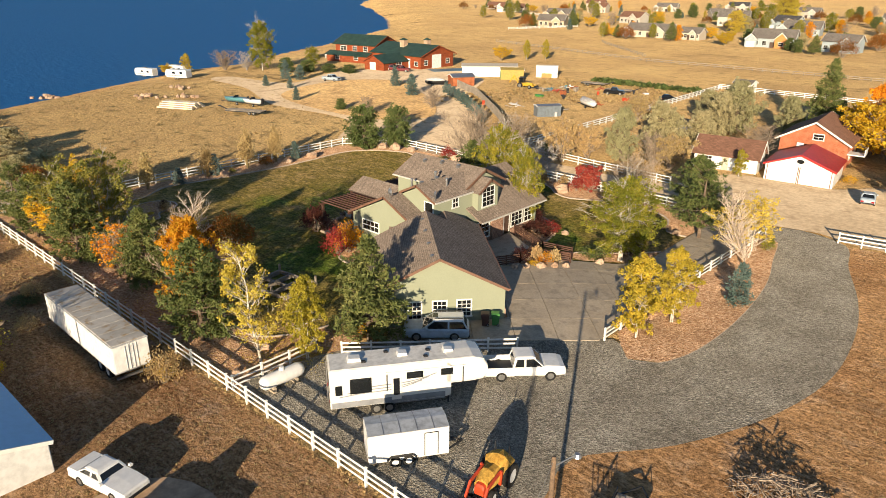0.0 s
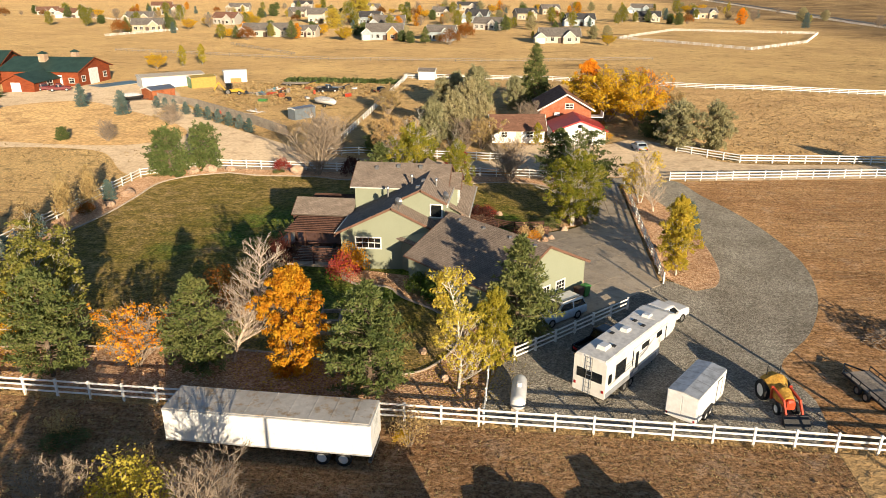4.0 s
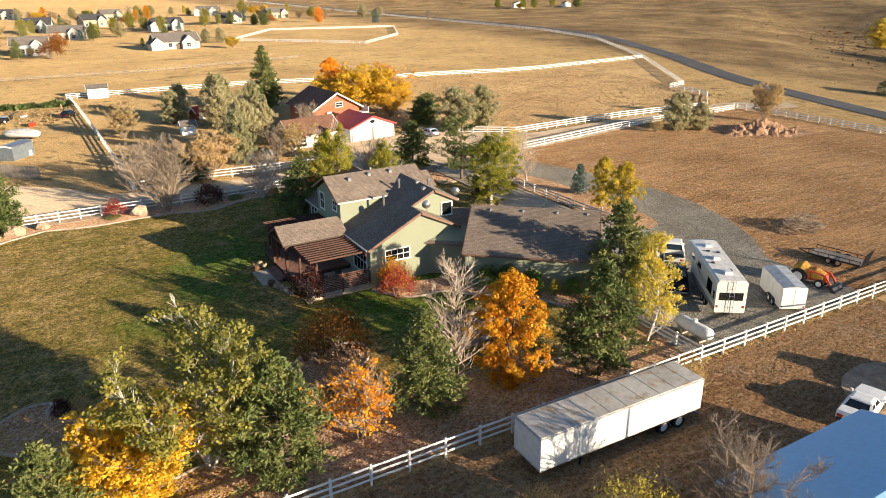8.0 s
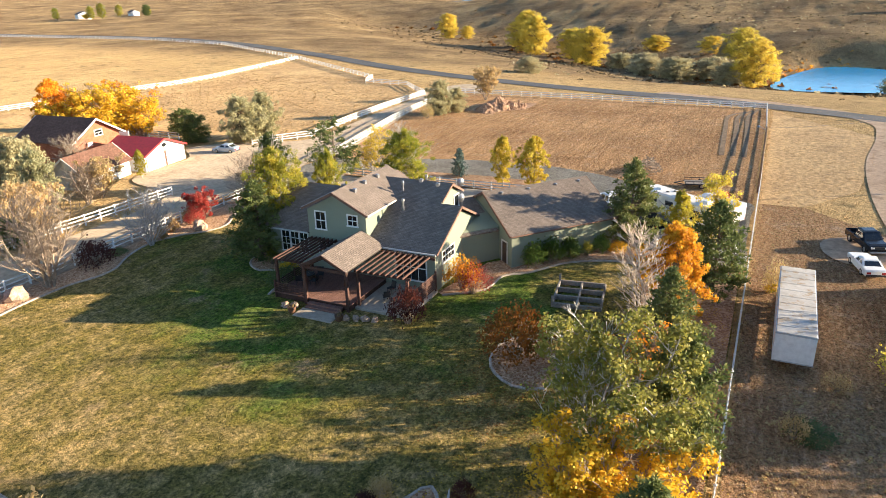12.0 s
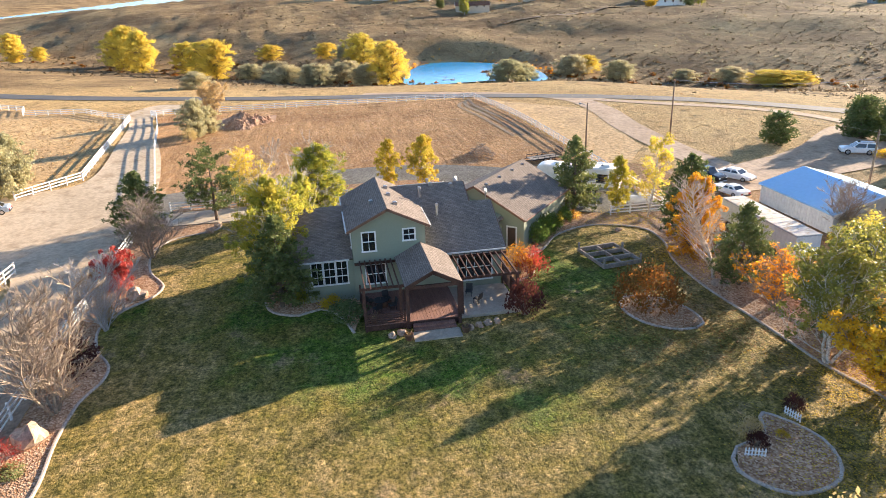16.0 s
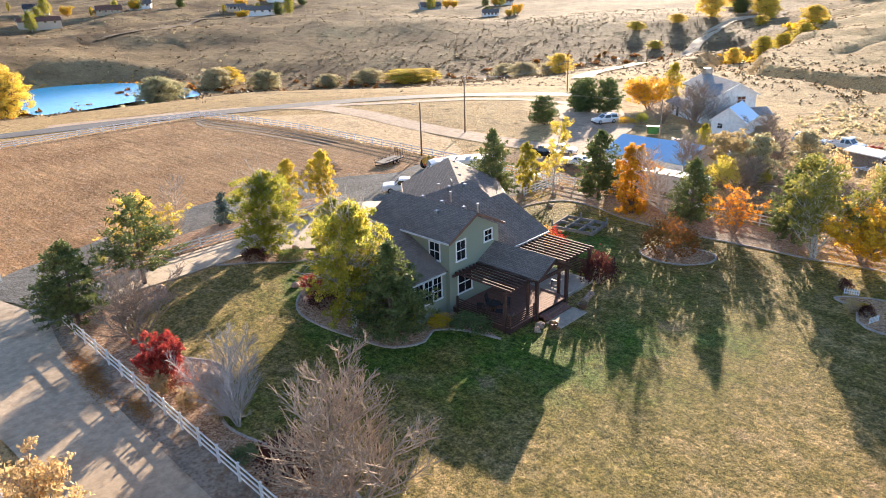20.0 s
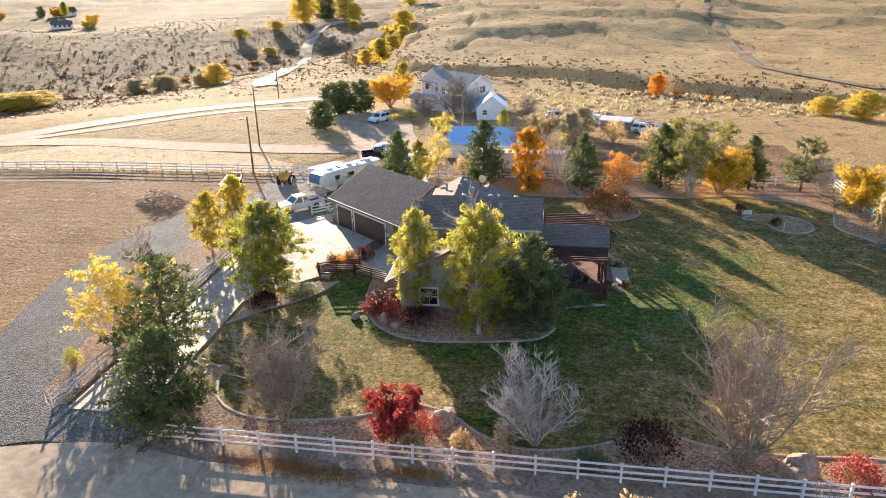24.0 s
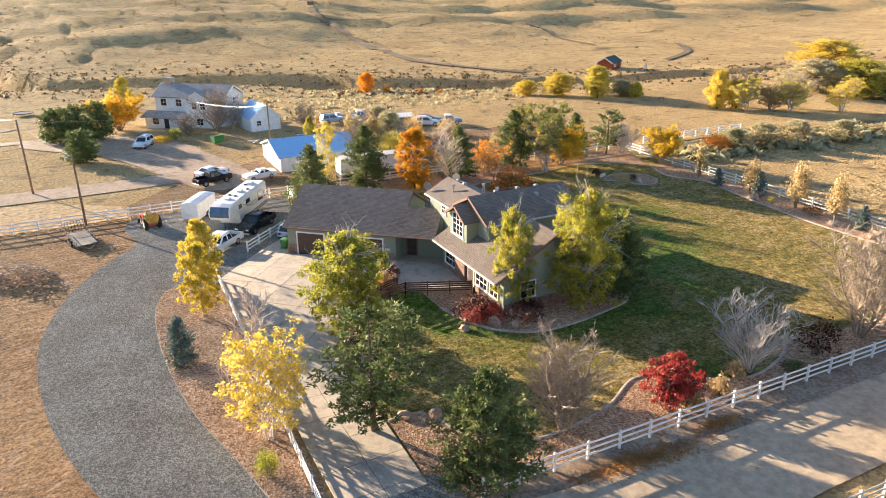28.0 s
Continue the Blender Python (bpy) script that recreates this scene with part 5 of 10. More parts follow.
def leaf_cloud(name, clumps, mat, count, size, seed, flat=0.75):
    """Leaf blades that face outwards from the middle of each clump; clumps: (centre, radius)."""
    g = np.random.default_rng(seed)
    n = len(clumps) * count
    mid = np.array([tuple(c) for c, _ in clumps]).repeat(count, 0)
    rad = np.array([q for _, q in clumps]).repeat(count)[:, None]
    out = g.normal(size=(n, 3))
    out /= np.linalg.norm(out, axis=1, keepdims=True)
    c = mid + out * rad * g.random((n, 1)) ** 0.45 * np.array((1.0, 1.0, flat))
    face = out + g.normal(size=(n, 3)) * 0.75 + np.array((0, 0, 0.35))
    a = np.cross(face, g.normal(size=(n, 3)))
    a /= np.linalg.norm(a, axis=1, keepdims=True)
    b = np.cross(face, a)
    b /= np.linalg.norm(b, axis=1, keepdims=True)
    s = size * g.uniform(0.6, 1.4, (n, 1))
    v = np.stack([c - a * s * 0.6, c + b * s * 0.42, c + a * s * 0.6, c - b * s * 0.42], 1).reshape(-1, 3)
    me = bpy.data.meshes.new(name)
    me.from_pydata(v.tolist(), [], np.arange(4 * n).reshape(-1, 4).tolist())
    me.materials.append(mat)
    me.update()
    return me


def bare_tree(name, label, seed, h, spread, bark, stems=7, side=10, twigs=6, trunk=0.08, thick=1.0, leaf=None, share=0.6, count=30, size=0.16, puff=0.34, top=1.0):
    """A leafless or half-bare tree: stems that fan out from the base, side branches and fine twigs that reach upwards, with leaf clumps on a share of the twigs below the part top of its height."""
    r = random.Random(seed)
    t = thing(name, label, "tree")
    wood, fine, clumps = Build(), Build(), []

    def limb(b, p, d, length, r0, r1, n, sides, bow):
        line = [p]
        for _ in range(n):
            d = (d + Vector((r.gauss(0, 0.15), r.gauss(0, 0.15), bow + r.gauss(0, 0.04)))).normalized()
            line.append(line[-1] + d * length / n)
        for i in range(n):
            b.tube(line[i], line[i + 1], r0 + (r1 - r0) * i / n, r0 + (r1 - r0) * (i + 1) / n, sides)
        return line

    for k in range(stems):
        a = 6.283 * (k + r.uniform(-0.3, 0.3)) / stems
        out = 0.0 if stems == 1 else r.uniform(0.55, 1.0) * (1 if k else 0.15)
        reach = spread / h * out
        d = Vector((math.cos(a) * reach * 1.2, math.sin(a) * reach * 1.2, 1)).normalized()
        tall = h * (r.uniform(0.8, 0.95) if k else 0.97) / max(d.z, 0.6) * (1.0 if stems == 1 else 0.95)
        stem = limb(wood, Vector((0.15 * math.cos(a), 0.15 * math.sin(a), -0.1)) if stems > 1 else Vector((0, 0, -0.1)), d, tall, trunk, trunk * 0.2, 6, 6, 0.03)
        for j in range(side):
            q = 0.08 + 0.88 * (j + r.random()) / side
            i = min(int(q * 6), 5)
            p, along = stem[i].lerp(stem[i + 1], q * 6 - i), (stem[i + 1] - stem[i]).normalized()
            b = r.uniform(0, 6.283)
            sd = (along * 0.62 + Vector((math.cos(b), math.sin(b), 0.1)) * 0.85).normalized()
            length = (spread * 0.95 if stems == 1 else 0.32 * h) * (1.05 - 0.7 * q) * r.uniform(0.75, 1.15) + 0.4
            branch = limb(fine, p, sd, length, trunk * 0.3 * (1 - 0.5 * q) + 0.012 * thick, 0.011 * thick, 3, 4, 0.04)
            for m in range(twigs):
                u = r.uniform(0.15, 1.0) * 3
                i2 = min(int(u), 2)
                c = branch[i2].lerp(branch[i2 + 1], u - i2)
                b2 = r.uniform(0, 6.283)
                td = ((branch[i2 + 1] - branch[i2]).normalized() * 0.8 + Vector((math.cos(b2), math.sin(b2), 0.35)) * 0.6).normalized()
                twig = limb(fine, c, td, length * r.uniform(0.3, 0.6), 0.013 * thick, 0.007 * thick, 2, 3, 0.03)
                if leaf and r.random() < share * (1.0 if twig[2].z < top * h else 0.25):
                    clumps.append((twig[2], puff * r.uniform(0.6, 1.3)))
                for _ in range(2):
                    b3 = r.uniform(0, 6.283)
                    e = twig[1] + (td + Vector((math.cos(b3), math.sin(b3), 0.3)) * 0.6).normalized() * length * r.uniform(0.15, 0.3)
                    fine.tube(twig[1], e, 0.009 * thick, 0.006 * thick, 3)
    part("trunk", wood, bark, t, smooth=True)
    part("twig_crown", fine, bark, t)
    if leaf:
        part("crown", leaf_cloud("crown", clumps, leaf, count, size, seed), leaf, t)
    return t


def crown_tree(name, label, seed, h, spread, leaf, bark, low=0.3, lobes=9, per=13, count=60, size=0.18, puff=0.5, trunk=0.14, stems=1, belly=0.4, twigs=0, category="tree"):
    """A leafy tree: stems, limbs to the lobes of the crown, and leaf clumps at the twig ends. low: where the crown begins; belly: the height of its widest part; twigs: bare shoots that stand out of the leaves."""
    r = random.Random(seed)
    t = thing(name, label, category)
    spread, per, puff, count = spread * 1.2, int(per * 1.5), puff * 0.8, int(count * 0.75)
    wood, clumps, axes = Build(), [], []
    for k in range(stems):
        a = 6.283 * k / stems + r.uniform(-0.4, 0.4)
        lean = (0.0 if stems == 1 else 0.16) * spread
        line = [Vector((0.12 * math.cos(a) * (stems > 1), 0.12 * math.sin(a) * (stems > 1), -0.1))]
        for i in range(1, 6):
            q = i / 5
            line.append(Vector((lean * q * math.cos(a) + r.gauss(0, 0.035) * h * 0.5 * q, lean * q * math.sin(a) + r.gauss(0, 0.035) * h * 0.5 * q, h * 0.9 * q * (1 if k == 0 else r.uniform(0.8, 0.95)))))
        for i in range(5):
            wood.tube(line[i], line[i + 1], trunk * (1 - 0.17 * i), trunk * (1 - 0.17 * (i + 1)), 7)
        axes.append(line)

    def on_axis(line, z):
        for p, q in zip(line, line[1:]):
            if q.z >= z:
                return p.lerp(q, max(0.0, (z - p.z) / (q.z - p.z)))
        return line[-1]

    for i in range(lobes):
        q = (i + 0.5) / lobes
        wide = math.sin(math.pi * min(1.0, (q / belly) * 0.5 + 0.14)) if q < belly else math.cos(math.pi / 2 * ((q - belly) / (1 - belly)) * 0.86)
        reach = spread * max(wide, 0.3)
        a = i * 2.4 + r.uniform(-0.5, 0.5)
        size_l = reach * r.uniform(0.5, 0.68) + 0.14 * spread
        z = h * (low + (1 - low) * q)
        c = Vector((math.cos(a), math.sin(a), 0)) * max(0.0, reach * r.uniform(0.95, 1.12) - size_l) + Vector((0, 0, min(z, h - size_l * 0.55)))
        line = axes[i % stems]
        root = on_axis(line, max(h * 0.1, c.z - max(0.3, (c.xy - line[3].xy).length) * r.uniform(0.6, 1.0)))
        knee = root.lerp(c, 0.5) + Vector((0, 0, -0.05 * h * r.random()))
        wood.tube(root, knee, trunk * 0.42, trunk * 0.3, 5)
        wood.tube(knee, c, trunk * 0.3, trunk * 0.17, 5)
        for j in range(per):
            d = Vector((r.gauss(0, 1), r.gauss(0, 1), r.gauss(0.25, 0.8)))
            d = d.normalized() * size_l * r.uniform(0.4, 1.0)
            e = c + Vector((d.x, d.y, d.z * 0.85))
            wood.tube(knee.lerp(c, r.uniform(0.3, 1.0)), e, trunk * 0.13, 0.012, 3)
            clumps.append((e, puff * r.uniform(0.7, 1.3)))
        for j in range(twigs):
            d = Vector((r.gauss(0, 0.8), r.gauss(0, 0.8), abs(r.gauss(0.8, 0.5)))).normalized()
            p = c + d * size_l * 0.3
            m = c + (d + Vector((r.gauss(0, 0.2), r.gauss(0, 0.2), 0.1))) * size_l * 0.75
            e = c + d * size_l * r.uniform(1.0, 1.35)
            wood.tube(p, m, trunk * 0.17, trunk * 0.11, 4)
            wood.tube(m, e, trunk * 0.11, 0.012, 4)
            for _ in range(4):
                m = p.lerp(e, r.uniform(0.3, 0.85))
                wood.tube(m, m + (d + Vector((r.gauss(0, 0.5), r.gauss(0, 0.5), r.gauss(0.1, 0.3)))).normalized() * size_l * 0.5, trunk * 0.09, 0.01, 3)
    part("trunk", wood, bark, t, smooth=True)
    part("crown", leaf_cloud("crown", clumps, leaf, count, size, seed), leaf, t)
    return t


def leaf_mesh(name, spots, mat, count, size, puff, seed, droop=0.0):
    """Loose leaf blades scattered in puffs round the given spots."""
    r = random.Random(seed)
    v, f = [], []
    for p in spots:
        for _ in range(count):
            c = p + Vector((r.gauss(0, 1), r.gauss(0, 1), r.gauss(-droop, 0.85))) * puff
            a = Vector((r.uniform(-1, 1), r.uniform(-1, 1), r.uniform(-1, 1))).normalized()
            b2 = a.orthogonal().normalized()
            s = size * r.uniform(0.6, 1.35)
            k = len(v)
            v += [tuple(c - a * s * 0.6), tuple(c + b2 * s * 0.42), tuple(c + a * s * 0.6), tuple(c - b2 * s * 0.42)]
            f.append((k, k + 1, k + 2, k + 3))
    me = bpy.data.meshes.new(name)
    me.from_pydata(v, [], f)
    me.materials.append(mat)
    me.update()
    return me


def pine(name, label, seed, h, spread, needle, whorls=15, per=6, blades=15, length=0.42, taper=0.75, bare=0.12, gap=0.0, fine=1.0):
    """A conifer: tapered trunk, whorled limbs and brushes of needles."""
    r = random.Random(seed)
    t = thing(name, label, "conifer tree")
    wood, v, f = Build(), [], []
    wood.tube((0, 0, -0.1), (0.05, 0.03, h * 0.5), 0.022 * h, 0.014 * h, 7)
    wood.tube((0.05, 0.03, h * 0.5), (0, 0, h * 0.97), 0.014 * h, 0.02, 6)

    def brush(c, d, s):
        for _ in range(blades):
            a = (d * 0.45 + Vector((r.gauss(0, 1), r.gauss(0, 1), r.gauss(0.3, 0.8)))).normalized()
            w = a.orthogonal().normalized() * (0.06 * fine * s)
            w.rotate(Matrix.Rotation(r.uniform(0, 6.28), 3, a))
            base = c + Vector((r.gauss(0, 0.1), r.gauss(0, 0.1), r.gauss(0, 0.08)))
            tip = base + a * length * s * r.uniform(0.7, 1.2)
            k = len(v)
            v.extend([tuple(base - w * 0.5), tuple(base.lerp(tip, 0.55) + w), tuple(tip), tuple(base.lerp(tip, 0.55) - w)])
            f.append((k, k + 1, k + 2, k + 3))

    for i in range(whorls):
        q = i / (whorls - 1)
        z = h * (bare + (0.97 - bare) * q)
        reach = spread * (1 - q) ** taper * (1.0 if q > 0.12 else 0.75) + 0.22
        for j in range(max(3, round(per * (1 - 0.4 * q)))):
            if r.random() < gap:
                continue
            a = r.uniform(0, 2 * math.pi)
            L = reach * r.uniform(0.65, 1.15)
            d = Vector((math.cos(a), math.sin(a), r.uniform(-0.12, 0.35) + 0.5 * q))
            p0 = Vector((0, 0, z + r.uniform(-0.25, 0.25)))
            p1 = p0 + d * L
            wood.tube(p0, p1, 0.035 * (1 - 0.6 * q), 0.012, 4)
            m = max(2, int(L / 0.40))
            for k in range(m):
                s = (k + 1) / m
                if s < 0.3:
                    continue
                side = Vector((-math.sin(a), math.cos(a), 0)) * r.uniform(-1, 1) * 0.36 * L * (1 - s * 0.45)
                brush(p0.lerp(p1, s) + side + Vector((0, 0, r.uniform(-0.08, 0.16))), (d + side * 0.6 + Vector((0, 0, 0.5))).normalized(), 1.0)
    brush(Vector((0, 0, h * 0.96)), Vector((0, 0, 1)), 0.9)
    part("trunk", wood, BARK, t, smooth=True)
    me = bpy.data.meshes.new("crown")
    me.from_pydata(v, [], f)
    me.materials.append(needle)
    me.update()
    part("crown", me, needle, t)
    return t


def shrub(name, label, seed, h, r0, leaf, spots=70, count=9, size=0.14, puff=0.22, bark=None, category="shrub"):
    r = random.Random(seed)
    t = thing(name, label, category)
    b, pts = Build(), []
    for i in range(spots):
        a, q = r.uniform(0, 6.28), math.sqrt(r.random())
        top = Vector((math.cos(a) * r0 * q, math.sin(a) * r0 * q, h * (1 - 0.55 * q * q) * r.uniform(0.5, 1.0)))
        if i < 26:
            mid = top * 0.5 + Vector((0, 0, 0.1 * h))
            b.tube((top.x * 0.12, top.y * 0.12, -0.05), mid, 0.03, 0.02, 4)
            b.tube(mid, top, 0.02, 0.008, 3)
        pts.append(top)
    part("woody_base", b, bark or TWIG, t)
    if leaf:
        part("foliage", leaf_mesh("foliage", pts, leaf, count, size, puff, seed), leaf, t)
    return t


def plant(proto, x, y, size=1.0, wide=None, turn=None, label="", z=None):
    w = wide or size
    m = Matrix.LocRotScale((x, y, (gz(x, y) if z is None else z) + 0.04), Euler((0, 0, rng.uniform(0, 6.28) if turn is None else turn)), (w, w, size))
    if proto in PROTO:
        PROTO.remove(proto)
        ob = proto
        ob.matrix_basis = m
    else:
        ob = copy_thing(proto, m)
    if label:
        tagged(ob, label)
    return ob


PROTO = []


def proto(ob):
    """The first of its kind; it goes to its own place when first planted."""
    PROTO.append(ob)
    return ob


PINE_A = proto(pine("pine_tree", "dense dark green pine tree in a rock bed", 1, 8.6, 3.3, NEEDLE, 19, 11, 19, 0.36, taper=0.85))
PINE_B = proto(pine("pine_tree", "full rounded dark green pine tree in a rock bed", 2, 8.4, 3.3, NEEDLE, 18, 11, 19, 0.36, taper=0.72))
PINE_C = proto(pine("pine_tree", "open-crowned pine tree with visible limbs", 3, 9.0, 3.3, NEEDLE, 15, 8, 19, 0.38, taper=0.4, bare=0.2, gap=0.18))
SPRUCE_A = proto(pine("spruce_tree", "small conical blue-green spruce tree", 4, 3.6, 1.05, SPRUCE, 14, 10, 10, 0.28, 0.9, 0.04))
SPRUCE_T = proto(pine("spruce_tree", "tall conical dark green spruce tree", 5, 11.5, 3.6, NEEDLE, 26, 11, 11, 0.5, 0.9, 0.05, fine=1.3))
JUNI = proto(pine("juniper", "broad rounded dark green juniper tree", 6, 6.3, 2.8, JUNIPER, 15, 13, 13, 0.44, 0.32, 0.04, fine=1.3))
COTTON = proto(crown_tree("cottonwood_tree", "green and yellow cottonwood with pale trunk", 11, 9.4, 3.9, LEAF_GREEN, PALE_BARK, 0.18, 17, 18, 84, 0.155, 0.62, 0.17, 2, 0.45, 2))
COTTON_B = proto(bare_tree("cottonwood_tree", "turning olive-green cottonwood with pale bare limbs", 12, 9.6, 4.0, PALE_BARK, 4, 15, 8, 0.11, 1.2, LEAF_OLIVE, 0.95, 38, 0.15, 0.46, 0.92))
ASPEN = proto(bare_tree("aspen_tree", "slender yellow aspen with white trunk", 13, 8.2, 2.0, PALE_BARK, 1, 36, 6, 0.12, 0.8, LEAF_AMBER, 0.9, 26, 0.13, 0.34, 0.95))
ASPEN_B = proto(crown_tree("aspen_tree", "full bright yellow aspen with pale trunk", 14, 7.4, 2.4, LEAF_LIME, PALE_BARK, 0.16, 11, 14, 72, 0.16, 0.48, 0.1, 2, 0.45))
GOLD = proto(crown_tree("maple_tree", "rounded golden-orange autumn maple tree", 15, 7.2, 2.8, LEAF_ORANGE, BARK, 0.06, 13, 15, 76, 0.16, 0.5, 0.13, 2, 0.4))
GOLD_B = proto(bare_tree("maple_tree", "golden-yellow autumn maple with bare upright shoots", 16, 6.8, 3.0, TWIG, 8, 14, 9, 0.09, 1.2, LEAF_GOLD, 0.85, 26, 0.16, 0.38, 0.85))
THIN = proto(bare_tree("birch_tree", "thin golden-leaved birch with pale stems", 17, 7.2, 2.3, PALE_BARK, 3, 18, 7, 0.09, 1.3, LEAF_AMBER, 0.8, 20, 0.15, 0.34))
BARE = proto(bare_tree("bare_tree", "bare multi-stemmed tree with tan twigs", 18, 6.4, 3.2, TWIG, 7, 15, 10, 0.07, 1.15))
BARE_W = proto(bare_tree("bare_tree", "bare silver-grey tree with spreading twigs", 19, 7.6, 3.9, TWIG_GREY, 8, 15, 11, 0.09, 1.2))
BIRCH = proto(bare_tree("bare_birch", "leafless pale birch with fine twigs", 20, 8.6, 2.9, TWIG_PALE, 1, 44, 8, 0.15, 1.5))
RUSTY = proto(bare_tree("russet_tree", "thinly leaved orange-russet upright shrub tree", 21, 5.6, 2.2, TWIG, 8, 12, 8, 0.06, 1.2, LEAF_ORANGE, 0.45, 9, 0.15, 0.3))
OLIVE = proto(crown_tree("russian_olive_tree", "rounded grey-olive tree with dry leaves", 22, 6.6, 3.5, LEAF_SAGE, BARK, 0.03, 14, 15, 64, 0.21, 0.64, 0.15, 3, 0.42))
TANTREE = proto(bare_tree("dry_leaved_tree", "thin tree with dry tan leaves", 23, 5.8, 3.0, TWIG, 6, 12, 8, 0.09, 1.2, LEAF_TAN, 0.75, 18, 0.17, 0.36))
REDTREE = proto(bare_tree("red_shrub_tree", "crimson-leaved shrub tree beside the fence", 24, 3.6, 2.0, TWIG, 8, 10, 6, 0.05, 1.0, LEAF_RED, 0.95, 22, 0.14, 0.28))
SH_RUST = proto(shrub("shrub", "large rounded rust and green shrub", 31, 3.0, 2.4, LEAF_RUST, 190, 14, 0.16, 0.28))
SH_RED = proto(shrub("shrub", "red-leaved burning bush in a bed", 32, 2.4, 1.6, LEAF_RED, 110, 14, 0.13, 0.22))
SH_ORANGE = proto(shrub("shrub", "orange-red autumn shrub in a bed", 33, 2.4, 1.6, LEAF_ORANGE, 110, 14, 0.13, 0.22))
SH_YELLOW = proto(shrub("shrub", "yellow-green autumn shrub in a bed", 34, 2.4, 1.2, LEAF_GREEN, 100, 14, 0.13, 0.22))
SH_AMBER = proto(shrub("shrub", "tall yellow-leaved shrub by the outbuilding", 44, 4.6, 2.0, LEAF_AMBER, 150, 18, 0.15, 0.34))
SH_GOLD = proto(shrub("shrub", "amber-leaved autumn shrub with bare stems", 35, 2.2, 1.2, LEAF_GOLD, 100, 14, 0.13, 0.22))
SH_DARK = proto(shrub("shrub", "low dark green evergreen shrub", 36, 2.0, 1.4, JUNIPER, 110, 16, 0.14, 0.22))
SH_GREEN = proto(shrub("shrub", "leafy green shrub against the house wall", 42, 2.4, 1.2, LEAF_LUSH, 130, 16, 0.15, 0.22))
SH_MAROON = proto(shrub("shrub", "dark maroon shrub in a rock bed", 37, 1.6, 1.2, LEAF_MAROON, 100, 14, 0.12, 0.2))
SH_TAN = proto(shrub("shrub", "dry tan shrub with thin twigs", 38, 1.8, 1.4, LEAF_TAN, 80, 11, 0.14, 0.25))
PLUME = proto(shrub("ornamental_grass", "tall tan ornamental grass plume beside fence", 40, 3.2, 0.8, LEAF_TAN, 90, 10, 0.18, 0.2, STRAW, "grass"))
GRASS_T = proto(shrub("grass_tuft", "tuft of straw-coloured ornamental grass", 41, 1.0, 0.5, STRAW, 36, 8, 0.16, 0.14, STRAW, "grass"))

# rows: kind, x, y, height factor, width factor
ROW_SOUTH = [(PINE_A, -36.9, 32.0, 1.02, 1.0), (ASPEN, -40.8, 24.6, 1.2, 1.05), (ASPEN_B, -38.5, 27.2, 0.9, 0.65),
             (PINE_B, -46.7, 23.2, 1.0, 0.97), (GOLD, -52.8, 25.8, 1.13, 0.95), (BIRCH, -57.9, 26.6, 1.08, 1.1), (PINE_A, -59.8, 25.3, 0.84, 0.88),
             (RUSTY, -64.6, 25.0, 0.95, 1.0), (PINE_B, -70.0, 23.1, 0.98, 0.98), (COTTON_B, -73.2, 27.0, 1.1, 1.15), (GOLD_B, -77.1, 25.2, 0.92, 1.12),
             (PINE_B, -81.1, 23.0, 0.82, 0.8), (PINE_C, -87.4, 23.2, 0.75, 0.85), (BARE_W, -89.4, 24.3, 0.7, 0.6), (GOLD_B, -90.8, 31.7, 0.95, 0.7)]
ROW_NORTH = [(COTTON, -50.2, 65.6, 1.08, 0.9), (COTTON, -44.8, 62.9, 0.88, 0.6), (PINE_A, -54.2, 65.0, 0.92, 1.08), (COTTON, -31.0, 61.0, 0.84, 1.05),
             (PINE_C, -28.0, 73.2, 1.28, 1.3), (PINE_B, -31.9, 80.7, 0.87, 1.07), (THIN, -21.9, 71.0, 0.97, 1.1), (BIRCH, -20.7, 67.5, 0.9, 0.8),
             (ASPEN_B, -21.9, 47.2, 1.06, 1.3), (ASPEN_B, -21.0, 51.7, 1.0, 1.15), (SPRUCE_A, -18.3, 59.1, 1.0, 0.95),
             (SH_YELLOW, -20.9, 74.4, 0.8, 0.5), (BARE, -38.8, 78.6, 1.05, 1.2), (REDTREE, -46.2, 80.1, 1.05, 0.8), (BARE_W, -55.0, 79.2, 1.25, 1.15),
             (BARE, -66.8, 79.6, 1.4, 1.3), (JUNI, -88.1, 76.8, 1.05, 1.05), (JUNI, -84.6, 81.1, 0.98, 0.85), (SPRUCE_A, -90.1, 64.0, 0.7, 0.8), (SPRUCE_A, -90.2, 50.0, 0.8, 0.9), (SPRUCE_A, -89.4, 44.0, 0.6, 0.8)]
